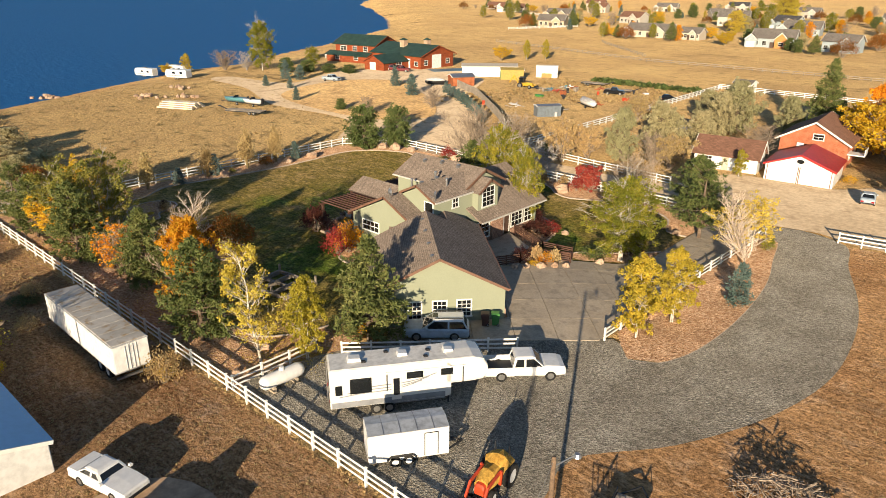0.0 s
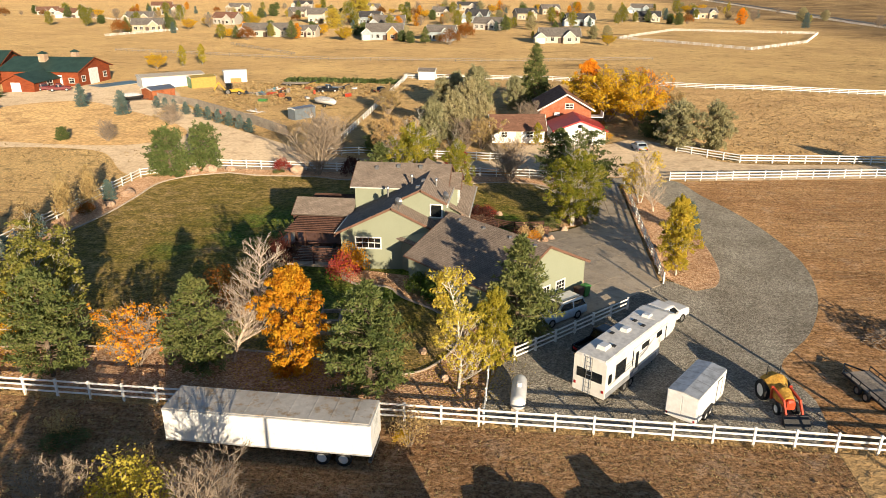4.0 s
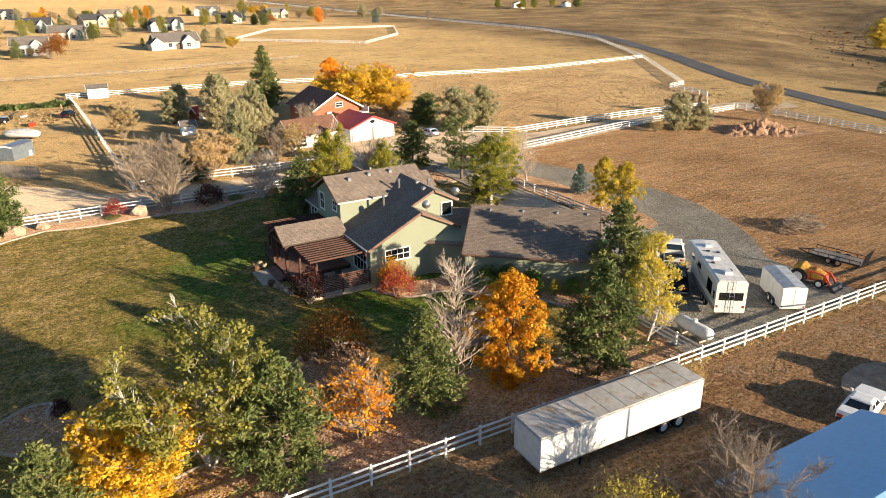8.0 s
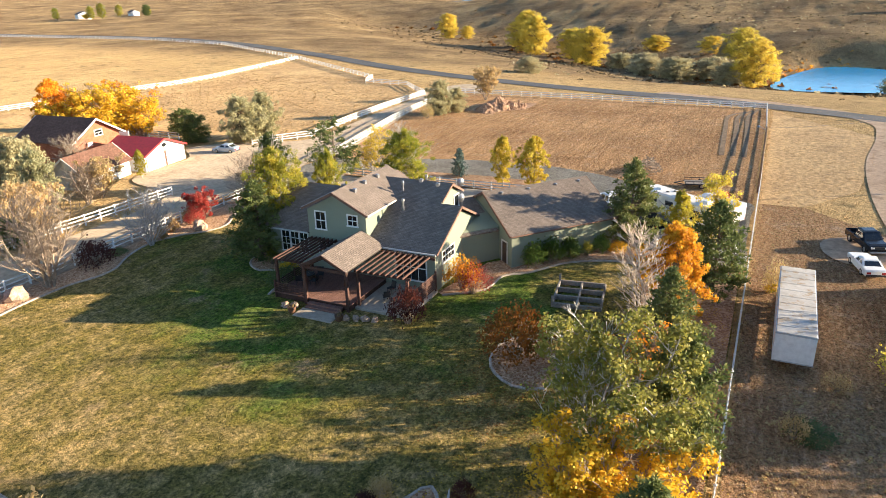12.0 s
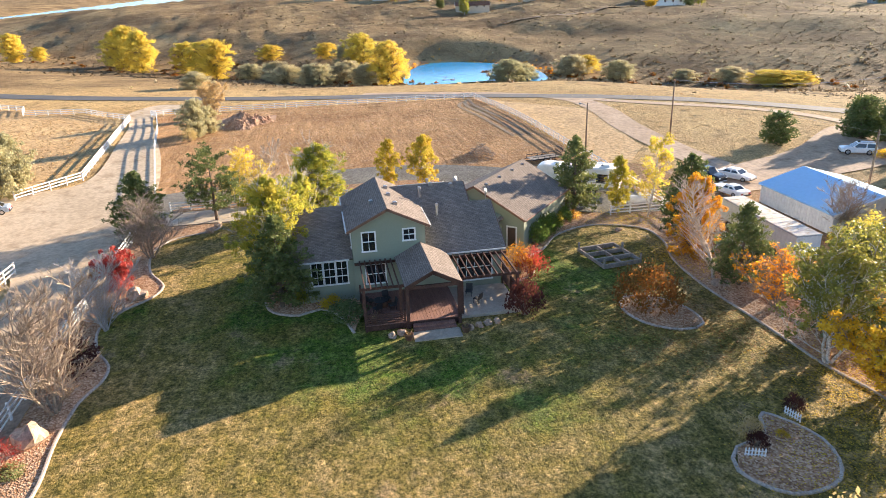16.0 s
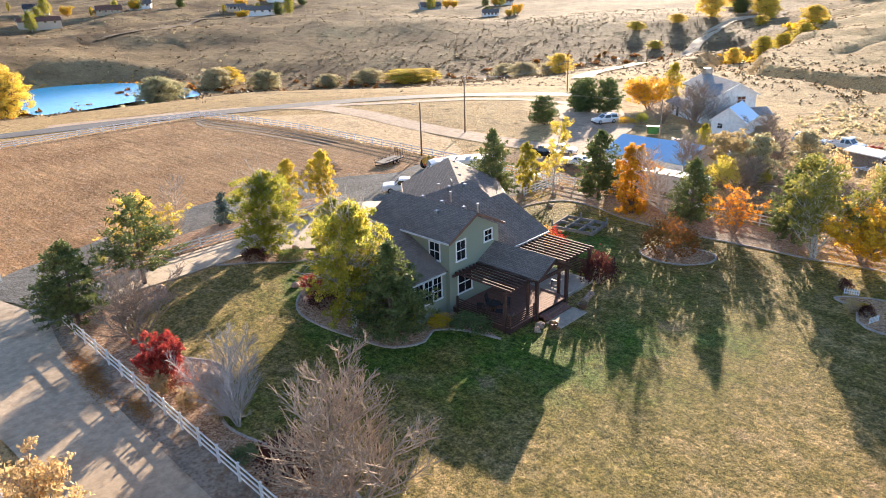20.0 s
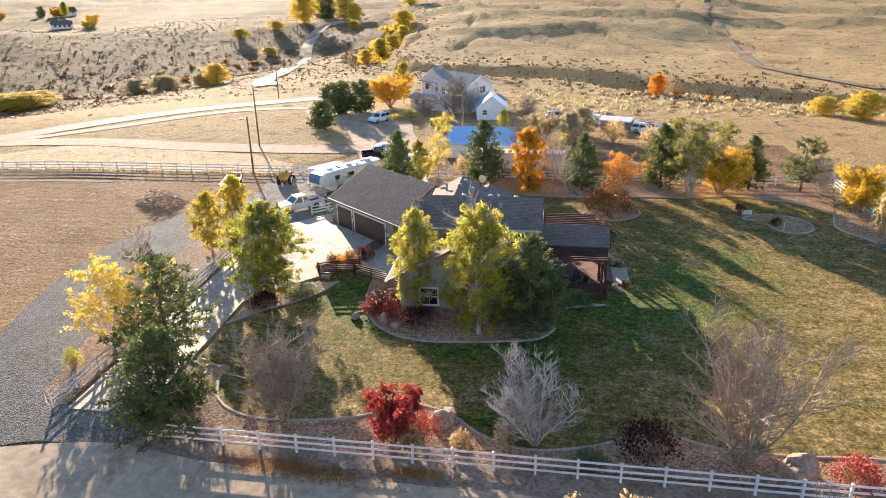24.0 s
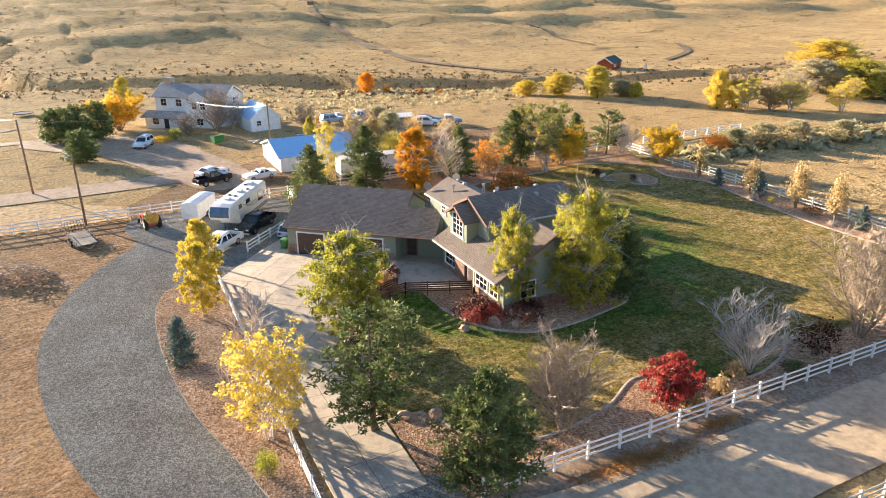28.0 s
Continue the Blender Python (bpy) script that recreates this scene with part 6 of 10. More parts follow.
SHRUBS = [(SH_RUST, -62.4, 35.2, 1.35, 1.1), (SH_RED, -53.4, 42.4, 1.2, 0.95), (SH_ORANGE, -53.0, 43.6, 1.4, 1.0), (SH_GREEN, -45.7, 39.4, 1.05, 0.95), (SH_GREEN, -44.3, 38.1, 1.1, 0.9), (SH_GREEN, -42.7, 36.6, 0.95, 0.85), (SH_YELLOW, -41.2, 35.3, 0.9, 0.8), (SH_GREEN, -40.0, 34.3, 0.8, 0.7), (SH_GOLD, -38.6, 32.9, 0.45, 0.8),
          (SH_MAROON, -60.6, 45.2, 1.9, 1.25), (SH_YELLOW, -54.6, 63.4, 1.05, 0.9), (SH_GOLD, -55.4, 60.8, 1.1, 1.0), (SH_DARK, -57.6, 59.6, 0.7, 1.2), (SH_RED, -48.0, 79.6, 0.7, 0.7),
          (SH_MAROON, -61.5, 79.8, 0.9, 1.1), (SH_MAROON, -45.2, 64.9, 0.6, 1.0), (SH_MAROON, -41.9, 62.0, 0.5, 1.2), (SH_RED, -42.4, 63.4, 0.45, 0.9), (SH_RED, -41.0, 63.2, 0.5, 0.7), (SH_DARK, -33.6, 60.4, 0.7, 0.9), (SH_MAROON, -31.3, 63.2, 0.6, 0.8),
          (GRASS_T, -50.6, 80.4, 1.6, 1.2), (GRASS_T, -47.6, 80.8, 1.1, 1.1), (GRASS_T, -53.2, 79.4, 1.0, 1.0), (SH_DARK, -58.2, 80.6, 0.4, 0.6), (SH_DARK, -73.0, 80.2, 0.35, 0.5),
          (PLUME, -90.2, 48.8, 1.45, 1.2), (PLUME, -90.3, 55.5, 1.25, 1.1), (PLUME, -90.4, 60.6, 1.2, 1.0), (PLUME, -90.2, 40.0, 1.1, 0.9), (SH_YELLOW, -89.6, 52.4, 0.4, 0.8), (SH_RUST, -89.6, 58.2, 0.4, 0.4),
          (SH_RED, -72.6, 80.9, 0.75, 0.8), (SH_TAN, -43.2, 18.2, 1.5, 0.8), (SH_GOLD, -43.6, 18.5, 0.9, 0.6), (SH_TAN, -79.4, 37.0, 0.5, 0.6), (SH_MAROON, -37.6, 52.9, 0.5, 0.6), (SH_GOLD, -36.2, 53.2, 0.4, 0.6), (SH_ORANGE, -35.6, 54.4, 0.35, 0.6), (GRASS_T, -36.6, 54.2, 1.1, 1.0), (GRASS_T, -35.0, 54.9, 1.0, 0.9)]
for k, x, y, s, w in ROW_SOUTH + ROW_NORTH + SHRUBS:
    plant(k, x, y, s, w)

# ---- vehicles ----
PAINT_WHITE = paint("white_car_paint", (0.74, 0.74, 0.73), 0.25, dirt=0.05)
PAINT_SILVER = paint("silver_blue_car_paint", (0.40, 0.47, 0.54), 0.3)
PAINT_BLACK = paint("black_car_paint", (0.012, 0.013, 0.016), 0.2)
PAINT_BLUE = paint("light_blue_car_paint", (0.18, 0.34, 0.5), 0.3)
PAINT_RED = paint("maroon_car_paint", (0.16, 0.02, 0.025), 0.3)
RUBBER = surface("tyre_rubber", (0.018, 0.018, 0.018), (0.03, 0.03, 0.03), 1, 8, 0.85, 0.1)
ALLOY = paint("alloy_rim", (0.5, 0.5, 0.5), 0.3, 0.8)
LAMP_RED = paint("red_lamp_lens", (0.35, 0.02, 0.02), 0.2)
LAMP_CLEAR = paint("clear_lamp_lens", (0.75, 0.75, 0.72), 0.15)
DARK = paint("dark_plastic", (0.02, 0.02, 0.022), 0.6)
CREAM = paint("off_white_gelcoat", (0.74, 0.72, 0.67), 0.35, dirt=0.05)
GREY_GRAPHIC = paint("grey_stripe", (0.27, 0.28, 0.30), 0.4)
NOSE_BLUE = paint("glossy_slate_blue_cap", (0.10, 0.16, 0.24), 0.15)
ALUMINIUM = paint("dull_aluminium_sheet", (0.52, 0.54, 0.56), 0.42, 0.35, dirt=0.15)
TRAILER_WHITE = paint("chalky_white_trailer_paint", (0.76, 0.76, 0.75), 0.5, dirt=0.07)
TRAILER_ROOF = surface("weathered_trailer_roof", (0.40, 0.375, 0.335), (0.56, 0.53, 0.48), 0.35, 2, 0.7, 0.1, 0.02, (0.36, 0.27, 0.17), mottle=(0.85, 1.1))
TRACTOR_RED = paint("orange_red_machine_paint", (0.55, 0.07, 0.025), 0.35)
TARP = surface("ochre_canvas", (0.38, 0.21, 0.035), (0.52, 0.31, 0.06), 1.2, 5, 0.85, 0.4, 0.05)
MACHINE_YELLOW = paint("machine_yellow", (0.6, 0.36, 0.03), 0.4)
BIN_GREEN = paint("green_plastic", (0.06, 0.22, 0.05), 0.5)
BIN_BROWN = paint("brown_plastic", (0.09, 0.04, 0.03), 0.5)


def wheel(parent, x, y, r, w, z=None, rim=None):
    b = Build()
    z = r if z is None else z
    prof = [(-w / 2, r * 0.62), (-w / 2, r * 0.93), (-w * 0.3, r), (w * 0.3, r), (w / 2, r * 0.93), (w / 2, r * 0.62)]
    b.loft([[(x + q * math.cos(t), y + o, z + q * math.sin(t)) for t in (2 * math.pi * i / 16 for i in range(16))] for o, q in prof], False)
    wh = part("wheel", b, RUBBER, parent, smooth=False)
    b = Build()
    b.loft([[(x + q * math.cos(t), y + o, z + q * math.sin(t)) for t in (2 * math.pi * i / 12 for i in range(12))] for o, q in ((-w * 0.42, r * 0.6), (-w * 0.3, r * 0.3), (w * 0.3, r * 0.3), (w * 0.42, r * 0.6))])
    part("rim", b, rim or ALLOY, wh)


def shell(b, stations, k=0.12):
    """A body skin: stations (x, z_low, z_high, half_width) from back to front, with rolled edges."""
    rings = []
    for x, z0, z1, w in stations:
        e = min(k, (z1 - z0) * 0.4)
        rings.append([(x, -w * 0.9, z0), (x, -w, z0 + e), (x, -w, z1 - e * 1.3), (x, -w + e * 0.9, z1 - 0.015), (x, 0, z1), (x, w - e * 0.9, z1 - 0.015), (x, w, z1 - e * 1.3), (x, w, z0 + e), (x, w * 0.9, z0)])
    b.loft(rings)


def cabin(t, x0, x1, x2, x3, w, zb, zr, mat, roof=None):
    """Glasshouse: belt from x0 to x3, roof from x1 to x2, with pillars and roof skin."""
    b = Build()
    wt = w * 0.82
    low = [(x0, -w, zb), (x3, -w, zb), (x3, w, zb), (x0, w, zb)]
    high = [(x1, -wt, zr), (x2, -wt, zr), (x2, wt, zr), (x1, wt, zr)]
    b.hull(low, high)
    part("window", b, GLASS, t, "dark tinted window glass")
    b = Build()
    b.loft([[(x1 - 0.12, -wt - 0.05, zr - 0.12), (x2 + 0.14, -wt - 0.05, zr - 0.1), (x2 + 0.14, wt + 0.05, zr - 0.1), (x1 - 0.12, wt + 0.05, zr - 0.12)],
            [(x1 - 0.06, -wt, zr + 0.03), (x2 + 0.06, -wt, zr + 0.02), (x2 + 0.06, wt, zr + 0.02), (x1 - 0.06, wt, zr + 0.03)],
            [(x1 + 0.12, -wt + 0.14, zr + 0.07), (x2 - 0.14, -wt + 0.14, zr + 0.07), (x2 - 0.14, wt - 0.14, zr + 0.07), (x1 + 0.12, wt - 0.14, zr + 0.07)]])
    part("roof", b, roof or mat, t)
    for s in (-1, 1):
        b = Build()
        for (p, q) in ((low[0], high[0]), (low[1], high[1])):
            b.bar((p[0], p[1] * s * -1 * 1.005, p[2]), (q[0], q[1] * s * -1 * 1.01, q[2]), 0.17, 0.06)
        mid = (x1 + x2) / 2
        b.bar((mid, s * w * 1.005, zb), (mid, s * wt * 1.01, zr), 0.14, 0.06)
        part("pillar", b, mat, t)


def car(name, label, at, turn, mat, L=4.8, W=1.84, style="sedan", roof=None, group="parked vehicles"):
    t = thing(name, label, "car" if style in ("sedan", "classic") else ("pickup truck" if style == "pickup" else "suv"), (*at, gz(*at) + 0.1), turn, group)
    w, h = W / 2, L / 2
    body = Build()
    if style == "sedan":
        shell(body, [(-h, 0.45, 0.85, w * 0.82), (-h + 0.2, 0.25, 1.0, w * 0.97), (-h * 0.55, 0.2, 1.02, w), (h * 0.3, 0.2, 0.98, w), (h * 0.7, 0.22, 0.86, w * 0.97), (h - 0.12, 0.3, 0.72, w * 0.88), (h, 0.4, 0.6, w * 0.75)])
        cabin(t, -h * 0.72, -h * 0.42, h * 0.12, h * 0.42, w * 0.9, 0.96, 1.38, mat, roof)
        r, fx, bx = 0.32, h * 0.6, -h * 0.58
    elif style == "classic":
        shell(body, [(-h, 0.4, 0.8, w * 0.9), (-h + 0.15, 0.28, 0.92, w), (-h * 0.4, 0.22, 0.96, w), (h * 0.1, 0.22, 0.94, w), (h * 0.6, 0.24, 0.9, w), (h - 0.1, 0.3, 0.82, w * 0.97), (h, 0.36, 0.74, w * 0.92)], 0.08)
        cabin(t, -h * 0.62, -h * 0.35, h * 0.05, h * 0.22, w * 0.88, 0.92, 1.28, mat, roof)
        r, fx, bx = 0.32, h * 0.6, -h * 0.55
    elif style == "suv":
        shell(body, [(-h, 0.5, 1.05, w * 0.9), (-h + 0.1, 0.32, 1.12, w), (-h * 0.4, 0.28, 1.15, w), (h * 0.35, 0.28, 1.13, w), (h * 0.8, 0.32, 1.05, w * 0.98), (h - 0.06, 0.4, 0.95, w * 0.92), (h, 0.5, 0.85, w * 0.85)])
        cabin(t, -h * 0.95, -h * 0.8, h * 0.06, h * 0.42, w * 0.92, 1.1, 1.76, mat, roof)
        for s in (-1, 1):
            b = Build()
            b.bar((-h * 0.8, s * w * 0.68, 1.92), (h * 0.05, s * w * 0.68, 1.92), 0.05, 0.05)
            part("roof_rail", b, DARK, t)
        b = Build()
        b.box(-h * 0.05, h * 0.1, -0.35, 0.35, 1.83, 1.862, 0.01)
        part("sunroof", b, GLASS, t)
        r, fx, bx = 0.4, h * 0.6, -h * 0.55
    else:
        shell(body, [(-h * 0.3, 0.42, 1.16, w), (h * 0.42, 0.38, 1.2, w), (h * 0.5, 0.38, 1.24, w), (h * 0.85, 0.4, 1.18, w * 0.99), (h - 0.08, 0.42, 1.08, w * 0.95), (h, 0.5, 0.95, w * 0.9)])
        cabin(t, -h * 0.31, -h * 0.24, h * 0.2, h * 0.46, w * 0.94, 1.15, 1.82, mat, roof)
        b = Build()
        b.box(h - 0.05, h + 0.03, -w * 0.5, w * 0.5, 0.68, 1.0, 0.02)
        part("grille", b, DARK, t, "dark front grille")
        for s in (-1, 1):
            b = Build()
            shell(b, [(-h + 0.04, 0.5, 1.12, 0.06), (-h * 0.29, 0.45, 1.14, 0.06)], 0.04)
            b.v = [(x, y + s * (w - 0.06), z) for x, y, z in b.v]
            part("bed_side", b, mat, t)
        b = Build()
        b.box(-h, -h + 0.09, -w + 0.02, w - 0.02, 0.5, 1.1, 0.03)
        part("tailgate", b, mat, t)
        b = Build()
        b.box(-h + 0.08, -h * 0.29, -w + 0.1, w - 0.1, 0.5, 0.72, 0.02)
        part("bed_floor", b, DARK, t)
        r, fx, bx = 0.4, h * 0.62, -h * 0.6
    part("body", body, mat, t, smooth=False)
    for x in (fx, bx):
        for s in (-1, 1):
            wheel(t, x, s * (w - 0.1), r, 0.24)
    zl = 0.62 if style in ("sedan", "classic") else 0.85
    for s in (-1, 1):
        for name2, x, m in (("headlight", h - 0.12, LAMP_CLEAR), ("taillight", -h - 0.02, LAMP_RED)):
            b = Build()
            b.box(x, x + 0.13, s * w * 0.68 - 0.17, s * w * 0.68 + 0.17, zl - 0.09, zl + 0.1, 0.02)
            part(name2, b, m, t)
        b = Build()
        b.box(h * 0.26, h * 0.34, s * (w + 0.08) - 0.09, s * (w + 0.08) + 0.09, zl + 0.28, zl + 0.44, 0.03)
        part("mirror", b, mat, t)
    for x in (h - 0.08, -h - 0.05):
        b = Build()
        b.box(x, x + 0.13, -w * 0.88, w * 0.88, 0.32, 0.5, 0.04)
        part("bumper", b, ALLOY if style == "pickup" else DARK, t)
    return t


car("pickup_truck", "white crew-cab pickup parked on the gravel", (-25.2, 36.5), 46, PAINT_WHITE, 5.8, 2.0, "pickup")
car("pickup_truck", "black crew-cab pickup parked behind the fence", (-30.0, 31.7), 46, PAINT_BLACK, 5.8, 2.0, "pickup")
car("suv", "silver-blue suv with white roof beside the garage", (-33.6, 36.2), 223, PAINT_SILVER, 5.2, 2.0, "suv", PAINT_WHITE)
car("car", "white two-door classic coupe on the dirt yard", (-35.3, 10.9), 14, PAINT_WHITE, 4.8, 1.8, "classic")
car("pickup_truck", "black older pickup on the dirt yard", (-28.9, 10.4), 200, PAINT_BLACK, 5.2, 1.85, "pickup")
car("car", "white sedan on the dirt yard", (-29.4, 6.4), 208, PAINT_WHITE, 4.9, 1.85, "sedan")
car("suv", "white suv on the farmhouse drive", (-22.4, -17.8), 62, PAINT_WHITE, 4.9, 1.9, "suv")
car("car", "silver hatchback parked by the brick house", (-17.6, 101.6), 100, PAINT_SILVER, 4.3, 1.75, "sedan")
car("pickup_truck", "grey pickup near the timber barn", (-155, 124), 10, PAINT_SILVER, 5.5, 1.95, "pickup")
car("suv", "dark red suv at the timber barn", (-160.5, 152.8), 30, PAINT_RED, 4.8, 1.9, "suv")
car("pickup_truck", "dark red pickup at the timber barn", (-156.2, 152.0), 30, PAINT_RED, 5.4, 1.9, "pickup")
car("pickup_truck", "light blue old pickup in the scrapyard", (-76, -9.6), 160, PAINT_BLUE, 5.2, 1.9, "pickup", PAINT_WHITE)
car("suv", "white old wagon in the scrapyard", (-72, -10.4), 150, PAINT_WHITE, 4.8, 1.85, "suv")
car("car", "maroon sedan in the scrapyard", (-73.5, -13.5), 170, PAINT_RED, 4.8, 1.8, "sedan")
car("pickup_truck", "white old pickup in the scrapyard", (-62.6, -21.6), 170, PAINT_WHITE, 5.2, 1.9, "pickup")
car("suv", "silver wagon in the scrapyard", (-57.0, -22.0), 185, PAINT_SILVER, 4.8, 1.9, "suv")


def hull_box(b, L, w, z0, z1, nose=0.0, crown=0.06, x0=0.0):
    """A rounded box body from x0 forward; nose: how far the front slopes."""
    rings = []
    for x, dz, top in ((x0, 0.0, 0.0), (x0 + 0.12, -0.05, 0.06), (x0 + L - nose - 0.3, -0.05, 0.06), (x0 + L - nose * 0.4, 0.1, -0.15), (x0 + L, 0.6 * nose, -0.9 * nose)):
        a, c = z0 + max(dz, 0), z1 + min(top, 0.06) - 0.06
        rings.append([(x, -w * 0.97, a), (x, -w, a + 0.12), (x, -w, c - 0.12), (x, -w * 0.93, c), (x, 0, c + crown), (x, w * 0.93, c), (x, w, c - 0.12), (x, w, a + 0.12), (x, w * 0.97, a)])
    b.loft(rings)


# fifth-wheel camper
rv = thing("camper_trailer", "long cream fifth-wheel camper with grey stripes", "camper", (-32.0, 24.1, gz(-32, 24) + 0.1), 55)
b = Build()
hull_box(b, 8.0, 1.22, 0.75, 3.5)
part("body", b, CREAM, rv)
b = Build()
hull_box(b, 2.8, 1.22, 1.75, 3.55, 0.7, x0=7.7)
part("nose", b, CREAM, rv, "rounded cream front cap")
b = Build()
b.box(0.05, 9.6, -1.1, 1.1, 3.44, 3.56, 0.05)
part("roof_membrane", b, paint("pale_roof_membrane", (0.72, 0.70, 0.66), 0.7), rv)
for x, y, sx, sy, h in ((1.7, 0.0, 0.45, 0.35, 0.3), (4.9, 0.1, 0.35, 0.3, 0.28), (8.0, 0.0, 0.35, 0.3, 0.25)):
    b = Build()
    b.loft([[(x - sx, y - sy, 3.53), (x + sx, y - sy, 3.53), (x + sx, y + sy, 3.53), (x - sx, y + sy, 3.53)], [(x - sx * 0.8, y - sy * 0.8, 3.53 + h), (x + sx * 0.9, y - sy * 0.8, 3.53 + h * 0.8), (x + sx * 0.9, y + sy * 0.8, 3.53 + h * 0.8), (x - sx * 0.8, y + sy * 0.8, 3.53 + h)]])
    part("roof_unit", b, PAINT_WHITE, rv, "white rooftop air-conditioner")
for x, y in ((3.9, 0.6), (2.3, -0.4), (6.4, -0.5), (6.7, 0.3)):
    b = Build()
    b.box(x - 0.14, x + 0.14, y - 0.14, y + 0.14, 3.53, 3.66, 0.04)
    part("roof_vent", b, DARK, rv)
for s in (-1, 1):
    for x0, x1, z0, z1 in ((0.35, 0.8, 1.75, 2.45), (1.3, 2.7, 1.75, 2.85), (5.0, 6.1, 2.45, 2.95), (7.3, 8.1, 2.45, 2.95)):
        b = Build()
        b.box(x0, x1, s * 1.225 - 0.02, s * 1.225 + 0.02, z0, z1, 0.02)
        part("window", b, GLASS, rv)
    b = Build()
    b.box(0.1, 7.6, s * 1.222 - 0.015, s * 1.222 + 0.015, 0.8, 1.2, 0.02)
    part("lower_skirt", b, GREY_GRAPHIC, rv)
    for k in range(3):
        b = Build()
        pts = [(0.6 + 0.5 * k + 0.6 * i, 1.55 + 0.22 * k + 0.09 * math.sin(i * 0.7) + 0.02 * i * i * 0.4) for i in range(10)]
        for (xa, za), (xb, zb) in zip(pts, pts[1:]):
            b.hull([(xa, s * 1.226 - 0.008, za), (xb, s * 1.226 - 0.008, zb), (xb, s * 1.226 + 0.008, zb), (xa, s * 1.226 + 0.008, za)], [(xa, s * 1.226 - 0.008, za + 0.07), (xb, s * 1.226 - 0.008, zb + 0.07), (xb, s * 1.226 + 0.008, zb + 0.07), (xa, s * 1.226 + 0.008, za + 0.07)])
        part("stripe", b, GREY_GRAPHIC, rv)
    for x in (3.0, 3.85):
        wheel(rv, x, s * 1.08, 0.38, 0.24)
b = Build()
b.box(4.0, 4.65, -1.25, -1.21, 1.0, 2.75, 0.02)
d = part("door", b, CREAM, rv, "narrow cream entry door")
b = Build()
b.box(4.12, 4.53, -1.27, -1.24, 1.35, 2.6, 0.02)
part("pane", b, GLASS, d)
b = Build()
b.bar((3.6, -1.27, 3.1), (8.9, -1.27, 3.1), 0.1, 0.1)
part("awning_roll", b, PAINT_WHITE, rv)
for x in (3.7, 8.8):
    b = Build()
    b.bar((x, -1.27, 1.7), (x, -1.27, 3.1), 0.06, 0.06)
    part("awning_arm", b, DARK, rv)
b = Build()
b.box(3.9, 7.6, -1.15, 1.15, 0.62, 1.3, 0.05)
part("storage_bay", b, GREY_GRAPHIC, rv, "grey underfloor storage bay")
b = Build()
b.box(-0.02, 0.03, -0.95, 0.95, 1.85, 2.55, 0.03)
part("rear_window", b, GLASS, rv)
b = Build()
for y in (-0.2, 0.2):
    b.tube((-0.1, y, 0.8), (-0.1, y, 3.6), 0.02, 0.02, 5)
for k in range(9):
    b.tube((-0.1, -0.2, 0.95 + k * 0.32), (-0.1, 0.2, 0.95 + k * 0.32), 0.018, 0.018, 5)
part("ladder", b, ALLOY, rv, "thin metal roof ladder")
b = Build()
b.loft([[(10.44, y, 2.25), (10.53, y, 2.25), (10.54, y, 2.86), (10.27, y, 3.38), (10.18, y, 3.30), (10.44, y, 2.84)] for y in (-1.08, -0.6, 0.6, 1.08)])
part("front_panel", b, NOSE_BLUE, rv, "glossy slate-blue sloping front panel")
for s in (-1, 1):
    b = Build()
    b.box(-0.04, 0.02, s * 1.05 - 0.07, s * 1.05 + 0.07, 1.2, 1.4, 0.02)
    part("taillight", b, LAMP_RED, rv)
    b = Build()
    b.tube((7.9, s * 0.8, 0), (7.9, s * 0.8, 1.8), 0.05, 0.05, 6)
    part("landing_leg", b, DARK, rv)

# white cargo trailer
cg = thing("cargo_trailer", "white enclosed cargo trailer with grey metal roof", "trailer", (-26.3, 22.3, gz(-26, 22) + 0.1), 56)
b = Build()
b.loft([[(x, -1.02, 0.42), (x, -1.02, 2.3), (x, 0, 2.42), (x, 1.02, 2.3), (x, 1.02, 0.42)] for x in (0, 4.8)])
part("body", b, TRAILER_WHITE, cg)
b = Build()
b.loft([[(x, -1.0, 2.32), (x, 0, 2.46), (x, 1.0, 2.32), (x, 0, 2.40)] for x in (-0.02, 4.82)])
part("roof", b, ALUMINIUM, cg, "dull grey sheet-metal roof")
for x in (0.9, 1.9, 2.9, 3.9):
    b = Build()
    b.loft([[(x, -1.01, 2.33), (x, 0, 2.475), (x, 1.01, 2.33)], [(x + 0.05, -1.01, 2.33), (x + 0.05, 0, 2.475), (x + 0.05, 1.01, 2.33)]], False)
    part("roof_seam", b, METAL, cg)
for s in (-1, 1):
    for x in (1.55, 2.35):
        wheel(cg, x, s * 1.02, 0.34, 0.2, rim=PAINT_WHITE)
    b = Build()
    b.loft([[(x, s * 1.02, z), (x, s * 1.2, z), (x, s * 1.2, z + 0.05), (x, s * 1.02, z + 0.05)] for x, z in ((1.05, 0.5), (1.3, 0.74), (2.6, 0.74), (2.85, 0.5))])
    part("fender", b, DARK, cg)
    b = Build()
    b.box(-0.03, 0.0, s * 0.5 - 0.47, s * 0.5 + 0.47, 0.5, 2.2, 0.01)
    part("rear_door", b, TRAILER_WHITE, cg)
    b = Build()
    b.box(-0.05, -0.02, s * 0.9 - 0.06, s * 0.9 + 0.06, 0.55, 0.7, 0.01)
    part("taillight", b, LAMP_RED, cg)
b = Build()
b.box(3.35, 4.1, -1.04, -1.015, 0.55, 2.05, 0.01)
sd = part("side_door", b, TRAILER_WHITE, cg)
for x0, x1, z0, z1 in ((3.3, 3.35, 0.5, 2.1), (4.1, 4.15, 0.5, 2.1), (3.3, 4.15, 2.05, 2.1)):
    b = Build()
    b.box(x0, x1, -1.045, -1.015, z0, z1)
    part("door_frame", b, DARK, sd)
b = Build()
